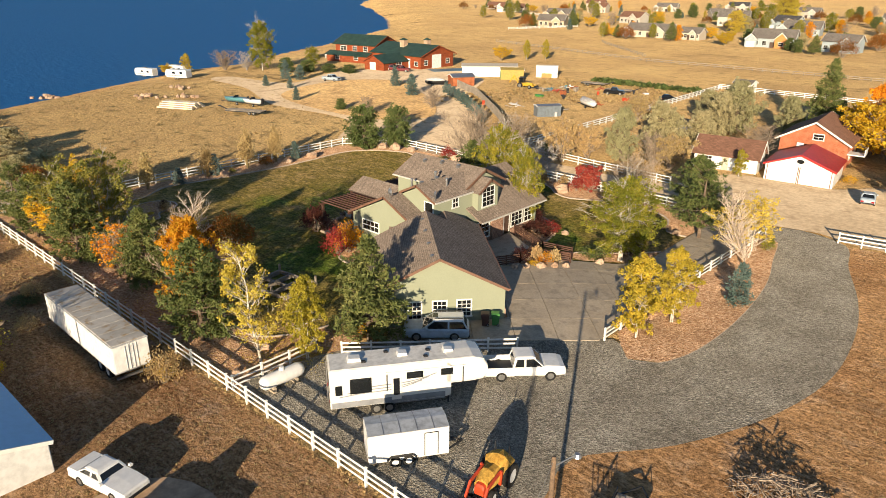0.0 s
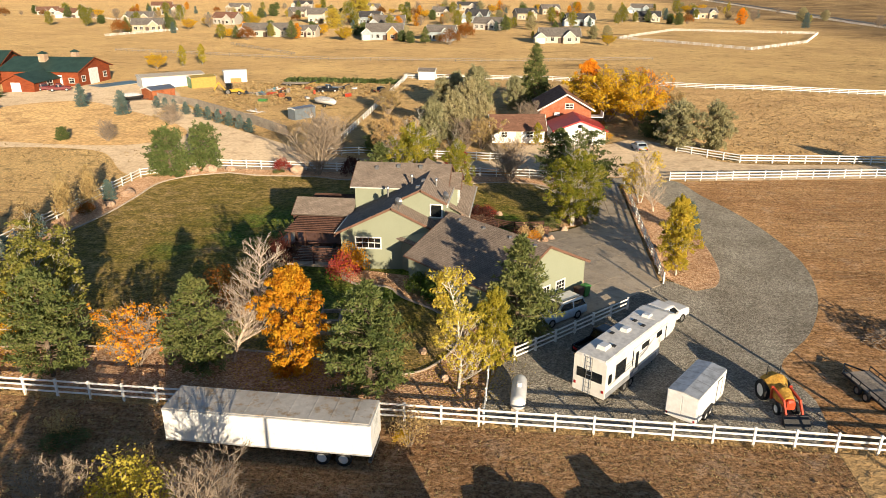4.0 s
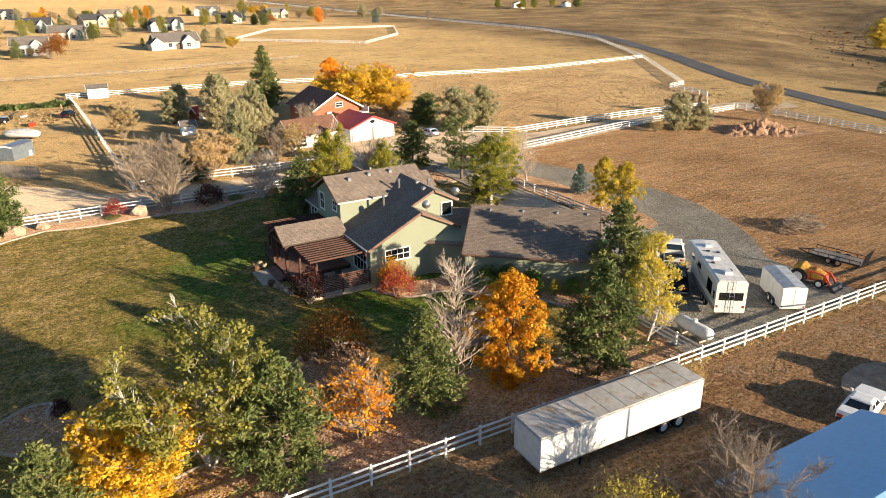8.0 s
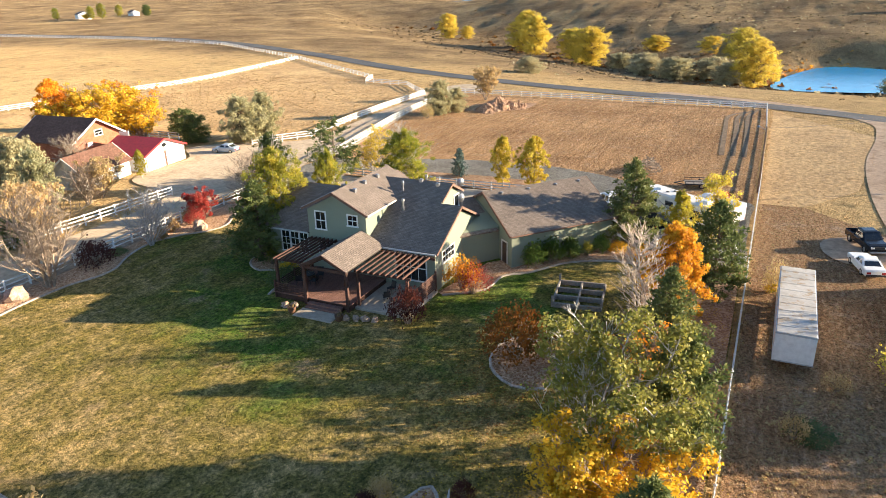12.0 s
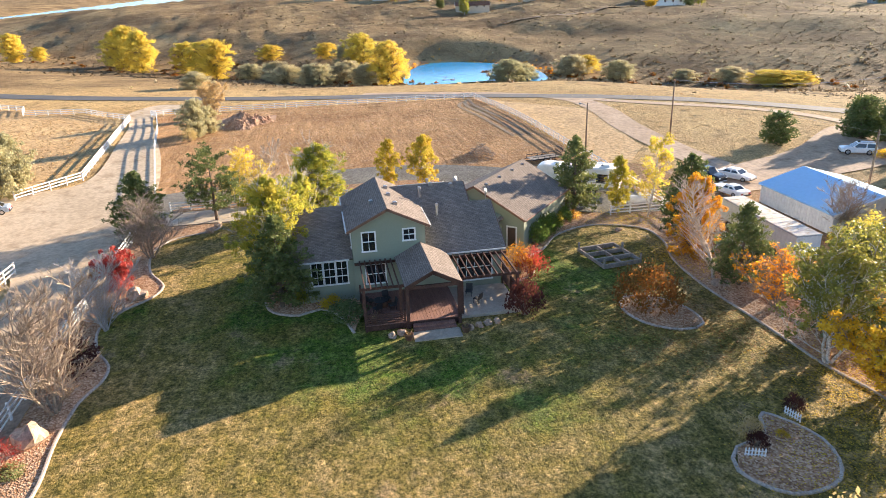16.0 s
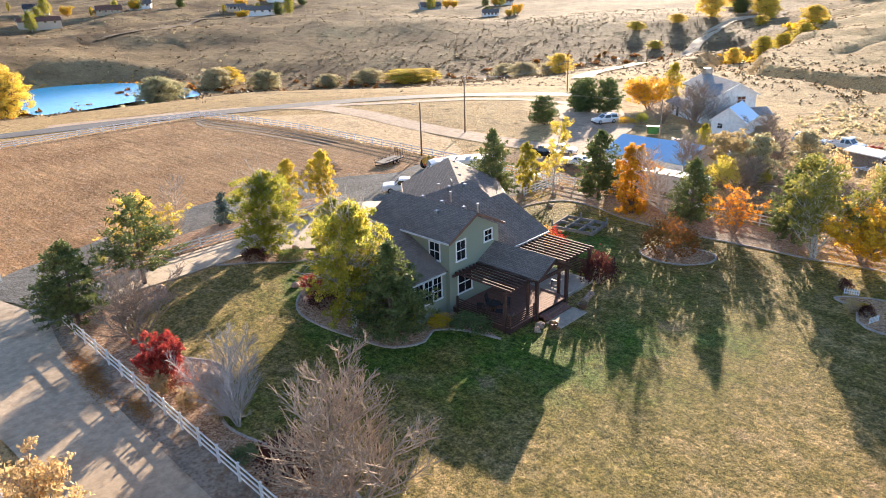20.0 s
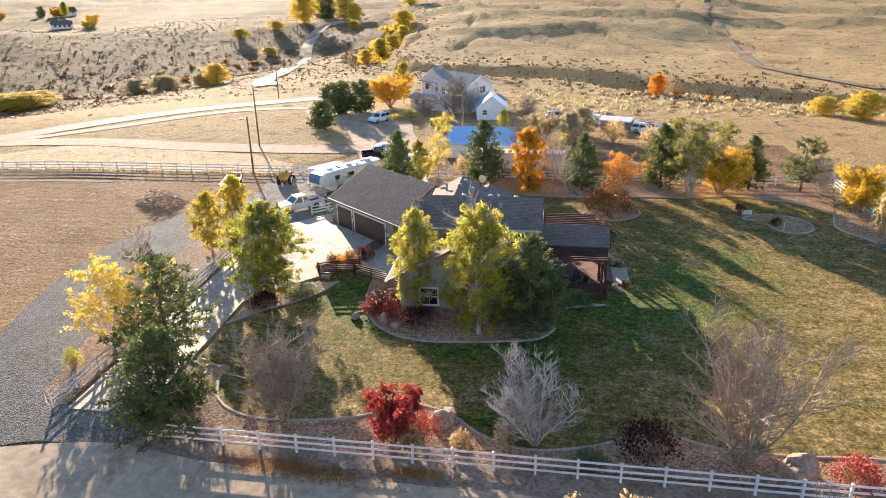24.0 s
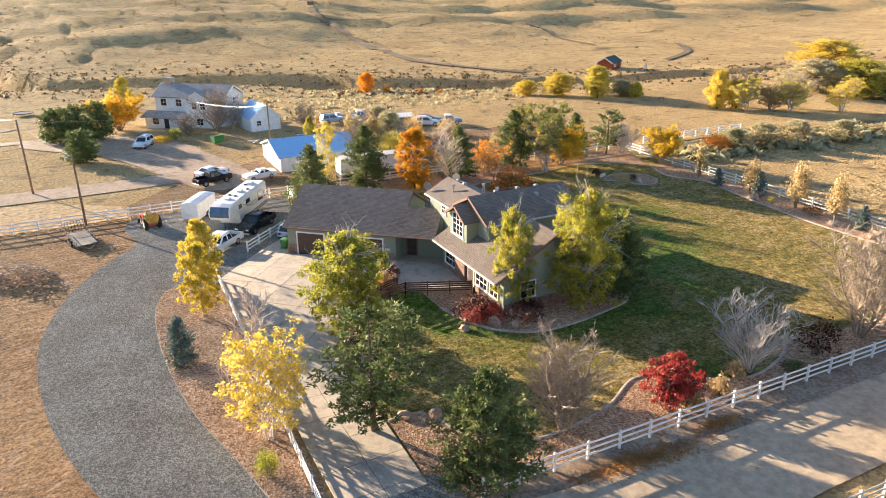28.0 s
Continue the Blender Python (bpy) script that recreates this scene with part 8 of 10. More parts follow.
# the far neighbourhood
NEIGH = [(-170, 342, 10, 22, 11, 3.6, 6.6, SIDING_CREAM, ROOF_GREY), (-148, 341, 0, 10, 8, 3.6, 5.8, SIDING_CREAM, ROOF_GREY), (-106, 330, 8, 17, 11, 4.2, 7.6, SIDING_BLUE, ROOF_GREY), (-78, 326, -5, 13, 9, 4.6, 7.2, SIDING_BLUE, ROOF_GREY),
         (-23, 322, 5, 18, 11, 3.4, 6.6, SIDING_CREAM, ROOF_GREY), (-176, 464, 15, 18, 11, 6, 9.5, SIDING_TAUPE, ROOF_GREY), (-140, 455, -10, 14, 10, 5, 8, SIDING_BLUE, ROOF_DARK), (-250, 372, 20, 16, 10, 4, 7, SIDING_TAN, ROOF_GREY),
         (-382, 506, 30, 20, 10, 4, 7, SIDING_TAUPE, ROOF_BROWN), (-330, 560, 10, 16, 10, 5, 8, SIDING_CREAM, ROOF_BROWN), (-72, 480, -10, 15, 10, 5, 8.5, SIDING_BLUE, ROOF_DARK), (-40, 520, 20, 15, 10, 5, 8, SIDING_TAN, ROOF_DARK), (-105, 560, 0, 15, 10, 4, 7.5, SIDING_TAUPE, ROOF_GREY),
         (-215, 540, 40, 16, 10, 4.5, 7.5, SIDING_CREAM, ROOF_GREY), (-300, 630, 10, 18, 10, 4.5, 7.5, SIDING_TAUPE, ROOF_GREY), (-20, 610, 15, 15, 10, 5, 8, SIDING_TAN, ROOF_GREY), (-262, 700, 10, 18, 10, 5, 8, SIDING_TAUPE, ROOF_DARK), (-430, 545, 30, 16, 9, 3.5, 6.5, SIDING_TAUPE, ROOF_BROWN)]
NEIGH += [(-298, 452, 12, 17, 10, 4, 7, SIDING_TAN, ROOF_GREY), (-232, 440, -8, 16, 10, 4.5, 7.5, SIDING_TAUPE, ROOF_BROWN), (-120, 415, 6, 18, 11, 4, 7.5, SIDING_BLUE, ROOF_GREY), (-60, 408, -12, 16, 10, 4, 7, SIDING_TAUPE, ROOF_GREY), (-5, 452, 8, 17, 10, 4.5, 7.5, SIDING_BLUE, ROOF_DARK), (45, 505, -6, 16, 10, 4, 7, SIDING_CREAM, ROOF_DARK),
          (95, 560, 14, 17, 10, 4.5, 7.5, SIDING_TAN, ROOF_GREY), (-175, 610, 4, 18, 10, 5, 8, SIDING_TAUPE, ROOF_GREY), (60, 640, -10, 18, 10, 5, 8, SIDING_BLUE, ROOF_GREY), (-380, 640, 20, 18, 10, 5, 8, SIDING_CREAM, ROOF_BROWN), (-95, 680, 0, 20, 10, 5, 8, SIDING_TAUPE, ROOF_DARK)]
for i, (x, y, turn, L, W, e, r, wall, roof) in enumerate(NEIGH):
    col = {SIDING_CREAM: "cream", SIDING_BLUE: "pale blue-grey", SIDING_TAUPE: "taupe", SIDING_TAN: "tan"}[wall]
    h = building("house", f"{col} suburban house with shingle roofs", (x, y), turn, L, W, e, r, wall, roof, 0.6, tuple(("s", -L * 0.38 + k * L * 0.19, 1.0, 2.6, 1.5) for k in (0, 1, 3, 4)), (("s", 0, 2.0, 2.3, DOOR_BROWN),))
    building("front_gable", "", (L * 0.22, -W * 0.42), 90, W * 0.5, L * 0.3, e * 0.95, r * 0.86, SIDING_ORANGE if i == 2 else wall, roof, 0.5, (("w", 0, 1.0, 2.4, 1.8),), (), parent=h)
    if i % 2 == 0:
        building("garage_wing", "", (-L * 0.5, -W * 0.3), 90, W * 0.7, L * 0.28, e * 0.85, r * 0.75, wall, roof, 0.4, (), (("w", 0, L * 0.2, 2.4, SIDING_WHITE),), parent=h)
HILL = [(449, -70, 80, 26, 9, 6, 8.5, SIDING_CREAM, ROOF_BROWN), (395, -206, 70, 24, 10, 6, 8.5, SIDING_WHITE, ROOF_GREY), (430, -209, 70, 14, 9, 4, 6, SIDING_TAN, ROOF_GREY), (493, -161, 60, 16, 10, 5, 8, SIDING_WHITE, ROOF_GREY), (480, -130, 70, 18, 9, 4, 7, SIDING_TAN, ROOF_BROWN),
        (372, -368, 60, 18, 10, 4, 7, SIDING_BLUE, ROOF_GREY), (266, -326, 40, 12, 7, 3, 5, SIDING_WHITE, ROOF_GREY), (560, 40, 80, 18, 10, 5, 8, SIDING_TAN, ROOF_BROWN), (600, 90, 80, 16, 10, 5, 8, SIDING_WHITE, ROOF_BROWN), (330, 560, 60, 18, 10, 4, 6, SIDING_WHITE, ROOF_GREY), (420, 600, 60, 14, 8, 3, 5, SIDING_WHITE, ROOF_GREY)]
HILL += [(520, -40, 75, 18, 10, 5, 8, SIDING_TAN, ROOF_DARK), (545, -10, 80, 16, 9, 5, 7.5, SIDING_CREAM, ROOF_GREY), (530, -95, 70, 17, 10, 5, 8, SIDING_BLUE, ROOF_DARK), (455, -265, 65, 18, 9, 4.5, 7, SIDING_WHITE, ROOF_GREY), (330, -420, 50, 16, 9, 4, 7, SIDING_WHITE, ROOF_BROWN)]
for x, y, turn, L, W, e, r, wall, roof in HILL:
    col = {SIDING_CREAM: "cream", SIDING_BLUE: "pale blue-grey", SIDING_WHITE: "white", SIDING_TAN: "tan"}[wall]
    building("house", f"distant {col} hillside house", (x, y), turn, L, W, e, r, wall, roof, 0.6, tuple(("n", -L * 0.35 + k * L * 0.23, e - 1.8, e - 0.5, 1.6) for k in range(4)))
building("cabin", "small dark red cabin with green metal roof", (-167.5, -73.5), 30, 8, 5, 2.3, 3.8, LOG_RED, ROOF_GREEN, 0.4, (("n", 1.5, 0.9, 1.9, 1.2),), (("n", -1.5, 1.2, 2.0, DARK),), category="cabin")

sg = thing("sign_board", "small white notice board on two posts", "sign", (-172.4, -62.0, gz(-172.4, -62.0)), 30)
b = Build()
b.box(-0.9, 0.9, -0.04, 0.04, 1.0, 2.4, 0.02)
part("board", b, PAINT_WHITE, sg)
for x in (-0.8, 0.8):
    b = Build()
    b.tube((x, 0.08, -0.1), (x, 0.08, 2.3), 0.05, 0.05, 6, True)
    part("post", b, WOOD_POLE, sg)

# ---- poles and wires ----
def pole(x, y, h, label, cross=False):
    t = thing("utility_pole", label, "utility pole", (x, y, gz(x, y)), 30, "utility poles")
    b = Build()
    b.tube((0, 0, -0.2), (0, 0, h), 0.15, 0.1, 9, True)
    part("pole", b, WOOD_POLE, t, smooth=True)
    if cross:
        b = Build()
        b.bar((-1.0, 0.1, h - 0.5), (1.0, 0.1, h - 0.5), 0.1, 0.12)
        part("crossarm", b, WOOD_POLE, t)
        for k in (-0.9, 0.0, 0.9):
            b = Build()
            b.tube((k, 0.1, h - 0.5), (k, 0.1, h - 0.28), 0.04, 0.03, 6, True)
            part("insulator", b, PAINT_WHITE, t)
    return t


P1 = pole(-12.6, 20.85, 8.4, "weathered yard pole with a lamp by the fence")
b = Build()
b.tube((0, 0, 7.9), (0.9, 0.5, 8.3), 0.03, 0.03, 6)
arm = part("lamp_arm", b, METAL, P1)
b = Build()
b.loft([[(0.95 + q * math.cos(t), 0.52 + q * math.sin(t), z) for t in (2 * math.pi * i / 10 for i in range(10))] for z, q in ((8.1, 0.1), (8.2, 0.2), (8.35, 0.12))])
part("lamp_head", b, METAL, arm, "grey yard lamp head")
pole(-6.6, 3.9, 10.0, "tall weathered utility pole in the pasture")
pole(-40.6, -3.9, 8.1, "weathered utility pole beside the steel barn")
pole(14.1, -58.9, 8.0, "utility pole on the rise", True)
pole(62, -190, 9.5, "utility pole beside the dirt road", True)
pole(105, -330, 9.5, "far utility pole beside the dirt road", True)
WIRES = [((-6.6, 3.9, 10.0), (14.1, -58.9, 7.6)), ((-6.6, 3.9, 9.6), (-40.6, -3.9, 7.9)), ((14.1, -58.9, 7.6), (62, -190, 9.0)), ((62, -190, 9.0), (105, -330, 9.0)), ((-12.6, 20.85, 8.2), (-6.6, 3.9, 9.8)), ((-40.6, -3.9, 7.6), (-33, -27, 5.5))]
for p, q in WIRES:
    p, q = Vector(p), Vector(q)
    p.z += gz(p.x, p.y)
    q.z += gz(q.x, q.y)
    for off in ((0.0, 0.45) if (q - p).length > 60 else (0.0,)):
        b = Build()
        line = [p.lerp(q, i / 16) + Vector((off, 0, -4 * (i / 16) * (1 - i / 16) * 0.02 * (q - p).length)) for i in range(17)]
        b.loft([[c + Vector((0, 0, 0.012)), c + Vector((0.01, 0, -0.006)), c + Vector((-0.01, 0, -0.006))] for c in line])
        tagged(part("power_line", b, METAL), "sagging overhead power line between poles", "cable", "power lines")

# ---- boulders and stones ----
STONES = [(-69.8, 80.0, 1.15, 0.9), (-49.1, 77.9, 0.95, 0.75), (-85.6, 78.6, 1.0, 0.7), (-83.4, 79.6, 1.2, 0.8), (-80.4, 80.4, 0.8, 0.55), (-88.7, 50.6, 0.8, 0.6), (-88.6, 61.8, 0.7, 0.5), (-88.9, 66.4, 0.9, 0.6), (-42.2, 64.4, 0.7, 0.55), (-43.4, 65.4, 0.5, 0.4), (-40.6, 62.8, 0.45, 0.35), (-39.6, 64.0, 0.5, 0.3),
          (-36.9, 51.0, 0.45, 0.4), (-36.2, 51.9, 0.4, 0.35), (-35.2, 53.0, 0.5, 0.4), (-34.3, 54.0, 0.4, 0.35), (-33.6, 54.9, 0.4, 0.3), (-61.6, 55.6, 0.4, 0.3), (-61.9, 56.4, 0.35, 0.3), (-62.0, 50.2, 0.4, 0.3), (-61.8, 49.4, 0.35, 0.3), (-61.6, 48.6, 0.4, 0.3), (-61.4, 47.8, 0.35, 0.25), (-41.9, 25.9, 0.4, 0.3), (-44.0, 29.6, 0.4, 0.3), (-30.4, 72.8, 0.5, 0.35), (-32.2, 73.6, 0.55, 0.4), (-40.6, 22.4, 0.35, 0.25), (-59.3, 27.2, 0.5, 0.35), (-32.0, 58.6, 0.45, 0.35)]
for i, (x, y, r, h) in enumerate(STONES):
    b = Build()
    b.blob((0, 0, h * 0.35), (r, r * 0.8, h), 0.28, i, 10, 7)
    ob = part("boulder", b, ROCK)
    ob.matrix_basis = pose(x, y, gz(x, y) + 0.05, 0, 0, i * 57)
    tagged(ob, "tan rounded landscape boulder in the rock bed", "boulder", "landscape boulders")

# ---- timber frame garden beds, ornament fences, pots, patio things ----
pb = thing("garden_bed_frame", "grey weathered timber frames of a vegetable bed", "garden bed", (-50.8, 33.6, 0.1), 8)
for x in (-2.4, -0.8, 0.8, 2.4):
    b = Build()
    b.box(x - 0.1, x + 0.1, -2.0, 2.0, 0.0, 0.42, 0.03)
    part("timber", b, GREY_WOOD, pb)
for y in (-2.0, 0.0, 2.0):
    b = Build()
    b.box(-2.5, 2.5, y - 0.09, y + 0.09, 0.05, 0.38, 0.03)
    part("timber", b, GREY_WOOD, pb)
for x, y in ((-2.4, -2), (2.4, 2), (-2.4, 2), (0.8, -2)):
    b = Build()
    b.box(x - 0.08, x + 0.08, y - 0.08, y + 0.08, 0, 1.0, 0.03)
    part("post", b, GREY_WOOD, pb)
fp = thing("stone_ring", "low grey stone fire ring", "fire pit", (-59.3, 26.6, 0.1))
for i in range(11):
    b = Build()
    a = i * 6.28 / 11
    b.blob((0.6 * math.cos(a), 0.6 * math.sin(a), 0.12), (0.2, 0.17, 0.17), 0.2, i, 7, 5)
    part("stone", b, ROCK, fp)
for x, y, turn in ((-78.4, 33.5, 15), (-81.2, 37.9, 70)):
    t = thing("picket_panel", "short white picket fence ornament in the bed", "picket fence", (x, y, gz(x, y) + 0.1), turn, "picket ornaments")
    for k in range(7):
        b = Build()
        o = -0.54 + k * 0.18
        b.loft([[(o - 0.04, -0.015, z), (o + 0.04, -0.015, z), (o + 0.04, 0.015, z), (o - 0.04, 0.015, z)] for z in (0, 0.5)] + [[(o - 0.01, -0.015, 0.58), (o + 0.01, -0.015, 0.58), (o + 0.01, 0.015, 0.58), (o - 0.01, 0.015, 0.58)]])
        part("picket", b, VINYL, t)
    for z in (0.18, 0.42):
        b = Build()
        b.bar((-0.6, 0.03, z), (0.6, 0.03, z), 0.03, 0.06)
        part("rail", b, VINYL, t)
    plant(SH_MAROON, x + 0.7, y - 0.6, 0.4, 0.4)
plant(SH_GOLD, -79.8, 35.2, 0.35, 0.4)
TERRACOTTA = paint("brown_glazed_pot", (0.16, 0.085, 0.05), 0.4)
for x, y in ((-62.6, 55.2), (-62.4, 50.6), (-57.5, 56.6), (-60.2, 57.6)):
    t = thing("flower_pot", "large brown half-barrel pot with dry plants", "pot", (x, y, 0.67 if x > -60.7 else gz(x, y) + 0.08), group="patio pots")
    b = Build()
    b.loft([[(q * math.cos(a), q * math.sin(a), z) for a in (6.283 * i / 12 for i in range(12))] for z, q in ((0, 0.26), (0.3, 0.36), (0.52, 0.38), (0.52, 0.32), (0.44, 0.3))])
    part("pot", b, TERRACOTTA, t)
    b = Build()
    for k in range(18):
        a = k * 2.4
        b.tube((0.1 * math.cos(a), 0.1 * math.sin(a), 0.4), (0.3 * math.cos(a), 0.3 * math.sin(a), 0.8 + 0.1 * math.sin(k)), 0.02, 0.006, 3)
    part("plant", b, STRAW, t)


def patio_chair(x, y, turn, z):
    t = thing("patio_chair", "dark metal patio chair on the deck", "chair", (x, y, z), turn, "patio chairs")
    for s in (-1, 1):
        for o in (-1, 1):
            b = Build()
            b.tube((o * 0.25, s * 0.25, 0), (o * 0.25, s * 0.25, 0.45), 0.02, 0.02, 5)
            part("leg", b, DARK, t)
    b = Build()
    b.box(-0.3, 0.3, -0.3, 0.3, 0.42, 0.5, 0.04)
    part("seat", b, DARK, t)
    b = Build()
    b.hull([(-0.3, -0.3, 0.48), (-0.25, -0.3, 0.48), (-0.25, 0.3, 0.48), (-0.3, 0.3, 0.48)], [(-0.42, -0.28, 1.0), (-0.37, -0.28, 1.0), (-0.37, 0.28, 1.0), (-0.42, 0.28, 1.0)])
    part("backrest", b, DARK, t)


for x, y, a in ((-58.6, 57.2, 30), (-57.0, 57.6, -60), (-58.2, 55.9, 100), (-56.8, 56.2, 200), (-58.0, 48.6, 40), (-56.4, 49.0, 160)):
    patio_chair(x, y, a, 0.67 if y > 50.5 else 0.3)
t = thing("patio_table", "round dark patio table", "table", (-57.7, 56.8, 0.67))
b = Build()
b.loft([[(q * math.cos(a), q * math.sin(a), z) for a in (6.283 * i / 16 for i in range(16))] for z, q in ((0.7, 0.6), (0.74, 0.62), (0.76, 0.58))])
part("tabletop", b, DARK, t)
b = Build()
b.tube((0, 0, 0), (0, 0, 0.7), 0.05, 0.05, 8)
part("pedestal", b, DARK, t)

# brush pile, dirt mound, leaf drifts
bp = thing("brush_pile", "heap of grey branches and cut wood", "brush pile", (-6.2, 35.4, gz(-6, 35)))
r3 = random.Random(11)
b = Build()
for k in range(420):
    a, q = r3.uniform(0, 6.28), math.sqrt(r3.random())
    c = Vector((math.cos(a) * q * 3.4, math.sin(a) * q * 1.9, (1 - q * q) * 1.9 * r3.uniform(0.3, 1)))
    d = Vector((r3.uniform(-1, 1), r3.uniform(-1, 1), r3.uniform(-0.3, 0.4))).normalized() * r3.uniform(0.4, 1.2)
    b.tube(c - d * 0.5, c + d * 0.5, r3.uniform(0.02, 0.06), 0.015, 4)
tagged(part("branch_heap", b, TWIG, bp), kind="stuff")
mound = thing("dirt_mound", "heaps of reddish dug earth at the field edge", "dirt mound", (37.5, 74.5, gz(37, 74)))
DUG = surface("dug_earth", (0.34, 0.20, 0.115), (0.50, 0.32, 0.20), 0.5, 3, 0.95, 1.0, 0.2)
PEAKS = [(0, 0, 3.6, 2.5), (3.6, 1.0, 3.0, 2.1), (-3.4, 1.2, 2.8, 1.9), (1.4, -2.6, 2.6, 1.6), (6.4, 1.8, 2.6, 1.3), (-6.2, 0.2, 2.4, 1.1)]
b = Build()
xs, ys = np.linspace(-9.5, 9.5, 76), np.linspace(-6.0, 5.5, 46)
for y in ys:
    for x in xs:
        z = max(max(0.0, h * (1 - math.hypot(x - px, y - py) / (r * 1.25))) for px, py, r, h in PEAKS)
        k = min(1.0, z * 1.5)
        b.v.append((x, y, z - 0.12 + k * (0.7 * noise.noise(Vector((x, y, 3)) * 0.7) + 0.45 * noise.noise(Vector((x, y, 7)) * 1.8) + 0.2 * noise.noise(Vector((x, y, 1)) * 4))))
for j in range(len(ys) - 1):
    for i in range(len(xs) - 1):
        q = j * len(xs) + i
        b.f.append((q, q + 1, q + len(xs) + 1, q + len(xs)))
part("earth", b, DUG, mound)

for k in range(60):
    b = Build()
    q = r3.uniform(0.12, 0.45)
    b.blob((r3.gauss(1.0, 4.0), r3.gauss(0.3, 2.6), 0.2), (q, q * 0.8, q * 0.8), 0.35, k + 90, 7, 5)
    part("clod", b, DUG, mound)


def drift(name, label, mat, cx, cy, sx, sy, turn, n, size, seed):
    """Fallen leaves or litter lying on the ground."""
    r = random.Random(seed)
    v, f = [], []
    ca, sa = math.cos(radians(turn)), math.sin(radians(turn))
    for _ in range(n):
        a, b2 = r.gauss(0, 0.5) * sx, r.gauss(0, 0.5) * sy
        x, y = cx + a * ca - b2 * sa, cy + a * sa + b2 * ca
        z = gz(x, y) + 0.13 + r.random() * 0.05
        d, w = r.uniform(0, 6.28), size * r.uniform(0.5, 1.2)
        dx, dy = math.cos(d) * w, math.sin(d) * w
        k = len(v)
        v += [(x - dx, y - dy, z), (x + dy * 0.6, y - dx * 0.6, z + w * 0.4), (x + dx, y + dy, z), (x - dy * 0.6, y + dx * 0.6, z + 0.02)]
        f.append((k, k + 1, k + 2, k + 3))
    me = bpy.data.meshes.new(name)
    me.from_pydata(v, [], f)
    me.materials.append(mat)
    return tagged(new(name, me), label, "leaves", kind="stuff")


drift("fallen_leaves", "drift of orange fallen leaves along the lane", LEAF_LITTER, -41.0, 83.3, 5.0, 0.9, -6, 2600, 0.07, 1)
drift("fallen_leaves", "drift of orange fallen leaves along the lane", LEAF_LITTER, -48.0, 82.8, 2.2, 0.6, -4, 700, 0.07, 2)
drift("fallen_leaves", "scattered golden leaves under the trees", LEAF_GOLD, -52.4, 26.4, 5.5, 4.5, 0, 2600, 0.07, 3)
drift("fallen_leaves", "scattered golden leaves under the trees", LEAF_GOLD, -76.5, 26.5, 6.0, 5.5, 0, 3000, 0.07, 4)
drift("fallen_leaves", "scattered russet leaves on the lawn", LEAF_RUST, -66.5, 33.5, 8.0, 8.0, 0, 4500, 0.06, 5)
drift("fallen_leaves", "scattered golden leaves on the lawn edge", LEAF_GOLD, -83.5, 32.5, 8.0, 6.5, 0, 3200, 0.06, 7)
drift("fallen_leaves", "scattered yellow leaves in the bed", LEAF_YELLOW, -40.4, 27.0, 3.5, 4.5, 0, 1500, 0.06, 6)

# ---- boats, campers and machines of the neighbours' yards ----
BOAT_BLUE = paint("faded_teal_hull", (0.10, 0.26, 0.30), 0.35)
TARP_GREY = surface("grey_tarpaulin", (0.44, 0.43, 0.43), (0.60, 0.59, 0.58), 0.7, 4, 0.7, 0.4, 0.03)
LUMBER = surface("pale_sawn_lumber", (0.60, 0.50, 0.36), (0.74, 0.64, 0.48), 0.8, 6, 0.8, 0.2, 0.01)
RUST = bpy.data.materials["rusty_steel"]


def oval(L, w, z, n=18, nose=0.0):
    """A boat-shaped outline, pointed towards +x."""
    out = []
    for i in range(n):
        a = 2 * math.pi * i / n
        x, y = math.cos(a), math.sin(a)
        out.append((L / 2 * x + (nose if x > 0.2 else 0.0) * x, w / 2 * (abs(y) ** 0.7) * (1 if y > 0 else -1) * (1 - 0.35 * max(x, 0)), z))
    return out


def boat_on_trailer(x, y, turn, label, hull, cover=None, L=6.0):
    t = thing("boat", label, "boat", (x, y, gz(x, y) + 0.05), turn, "stored boats")
    b = Build()
    b.loft([oval(L * 0.8, 0.5, 0.55), oval(L * 0.95, 1.7, 0.85, nose=0.2), oval(L, 2.2, 1.45, nose=0.4), oval(L * 0.97, 2.1, 1.5, nose=0.35)])
    part("hull", b, hull, t, smooth=True)
    b = Build()
    if cover:
        b.loft([oval(L * 0.99, 2.25, 1.42, nose=0.4), oval(L * 0.8, 1.5, 1.85, nose=0.2), oval(L * 0.35, 0.5, 2.15)])
        part("cover", b, cover, t, "draped pale boat cover", True)
    else:
        b.hull([(0.1, -0.75, 1.45), (0.7, -0.6, 1.45), (0.7, 0.6, 1.45), (0.1, 0.75, 1.45)], [(-0.05, -0.65, 2.0), (0.05, -0.6, 2.0), (0.05, 0.6, 2.0), (-0.05, 0.65, 2.0)])
        part("windscreen", b, GLASS, t)
        b = Build()
        b.box(-L / 2 - 0.3, -L / 2 + 0.1, -0.25, 0.25, 0.7, 1.9, 0.12)
        part("outboard_motor", b, DARK, t)
    b = Build()
    for s in (-1, 1):
        b.bar((-L * 0.4, s * 0.7, 0.6), (L * 0.35, s * 0.45, 0.6), 0.1, 0.12)
    b.bar((L * 0.3, 0, 0.6), (L * 0.75, 0, 0.5), 0.1, 0.12)
    part("trailer_frame", b, DARK, t)
    for s in (-1, 1):
        wheel(t, -0.7, s * 1.0, 0.33, 0.22)
    return t


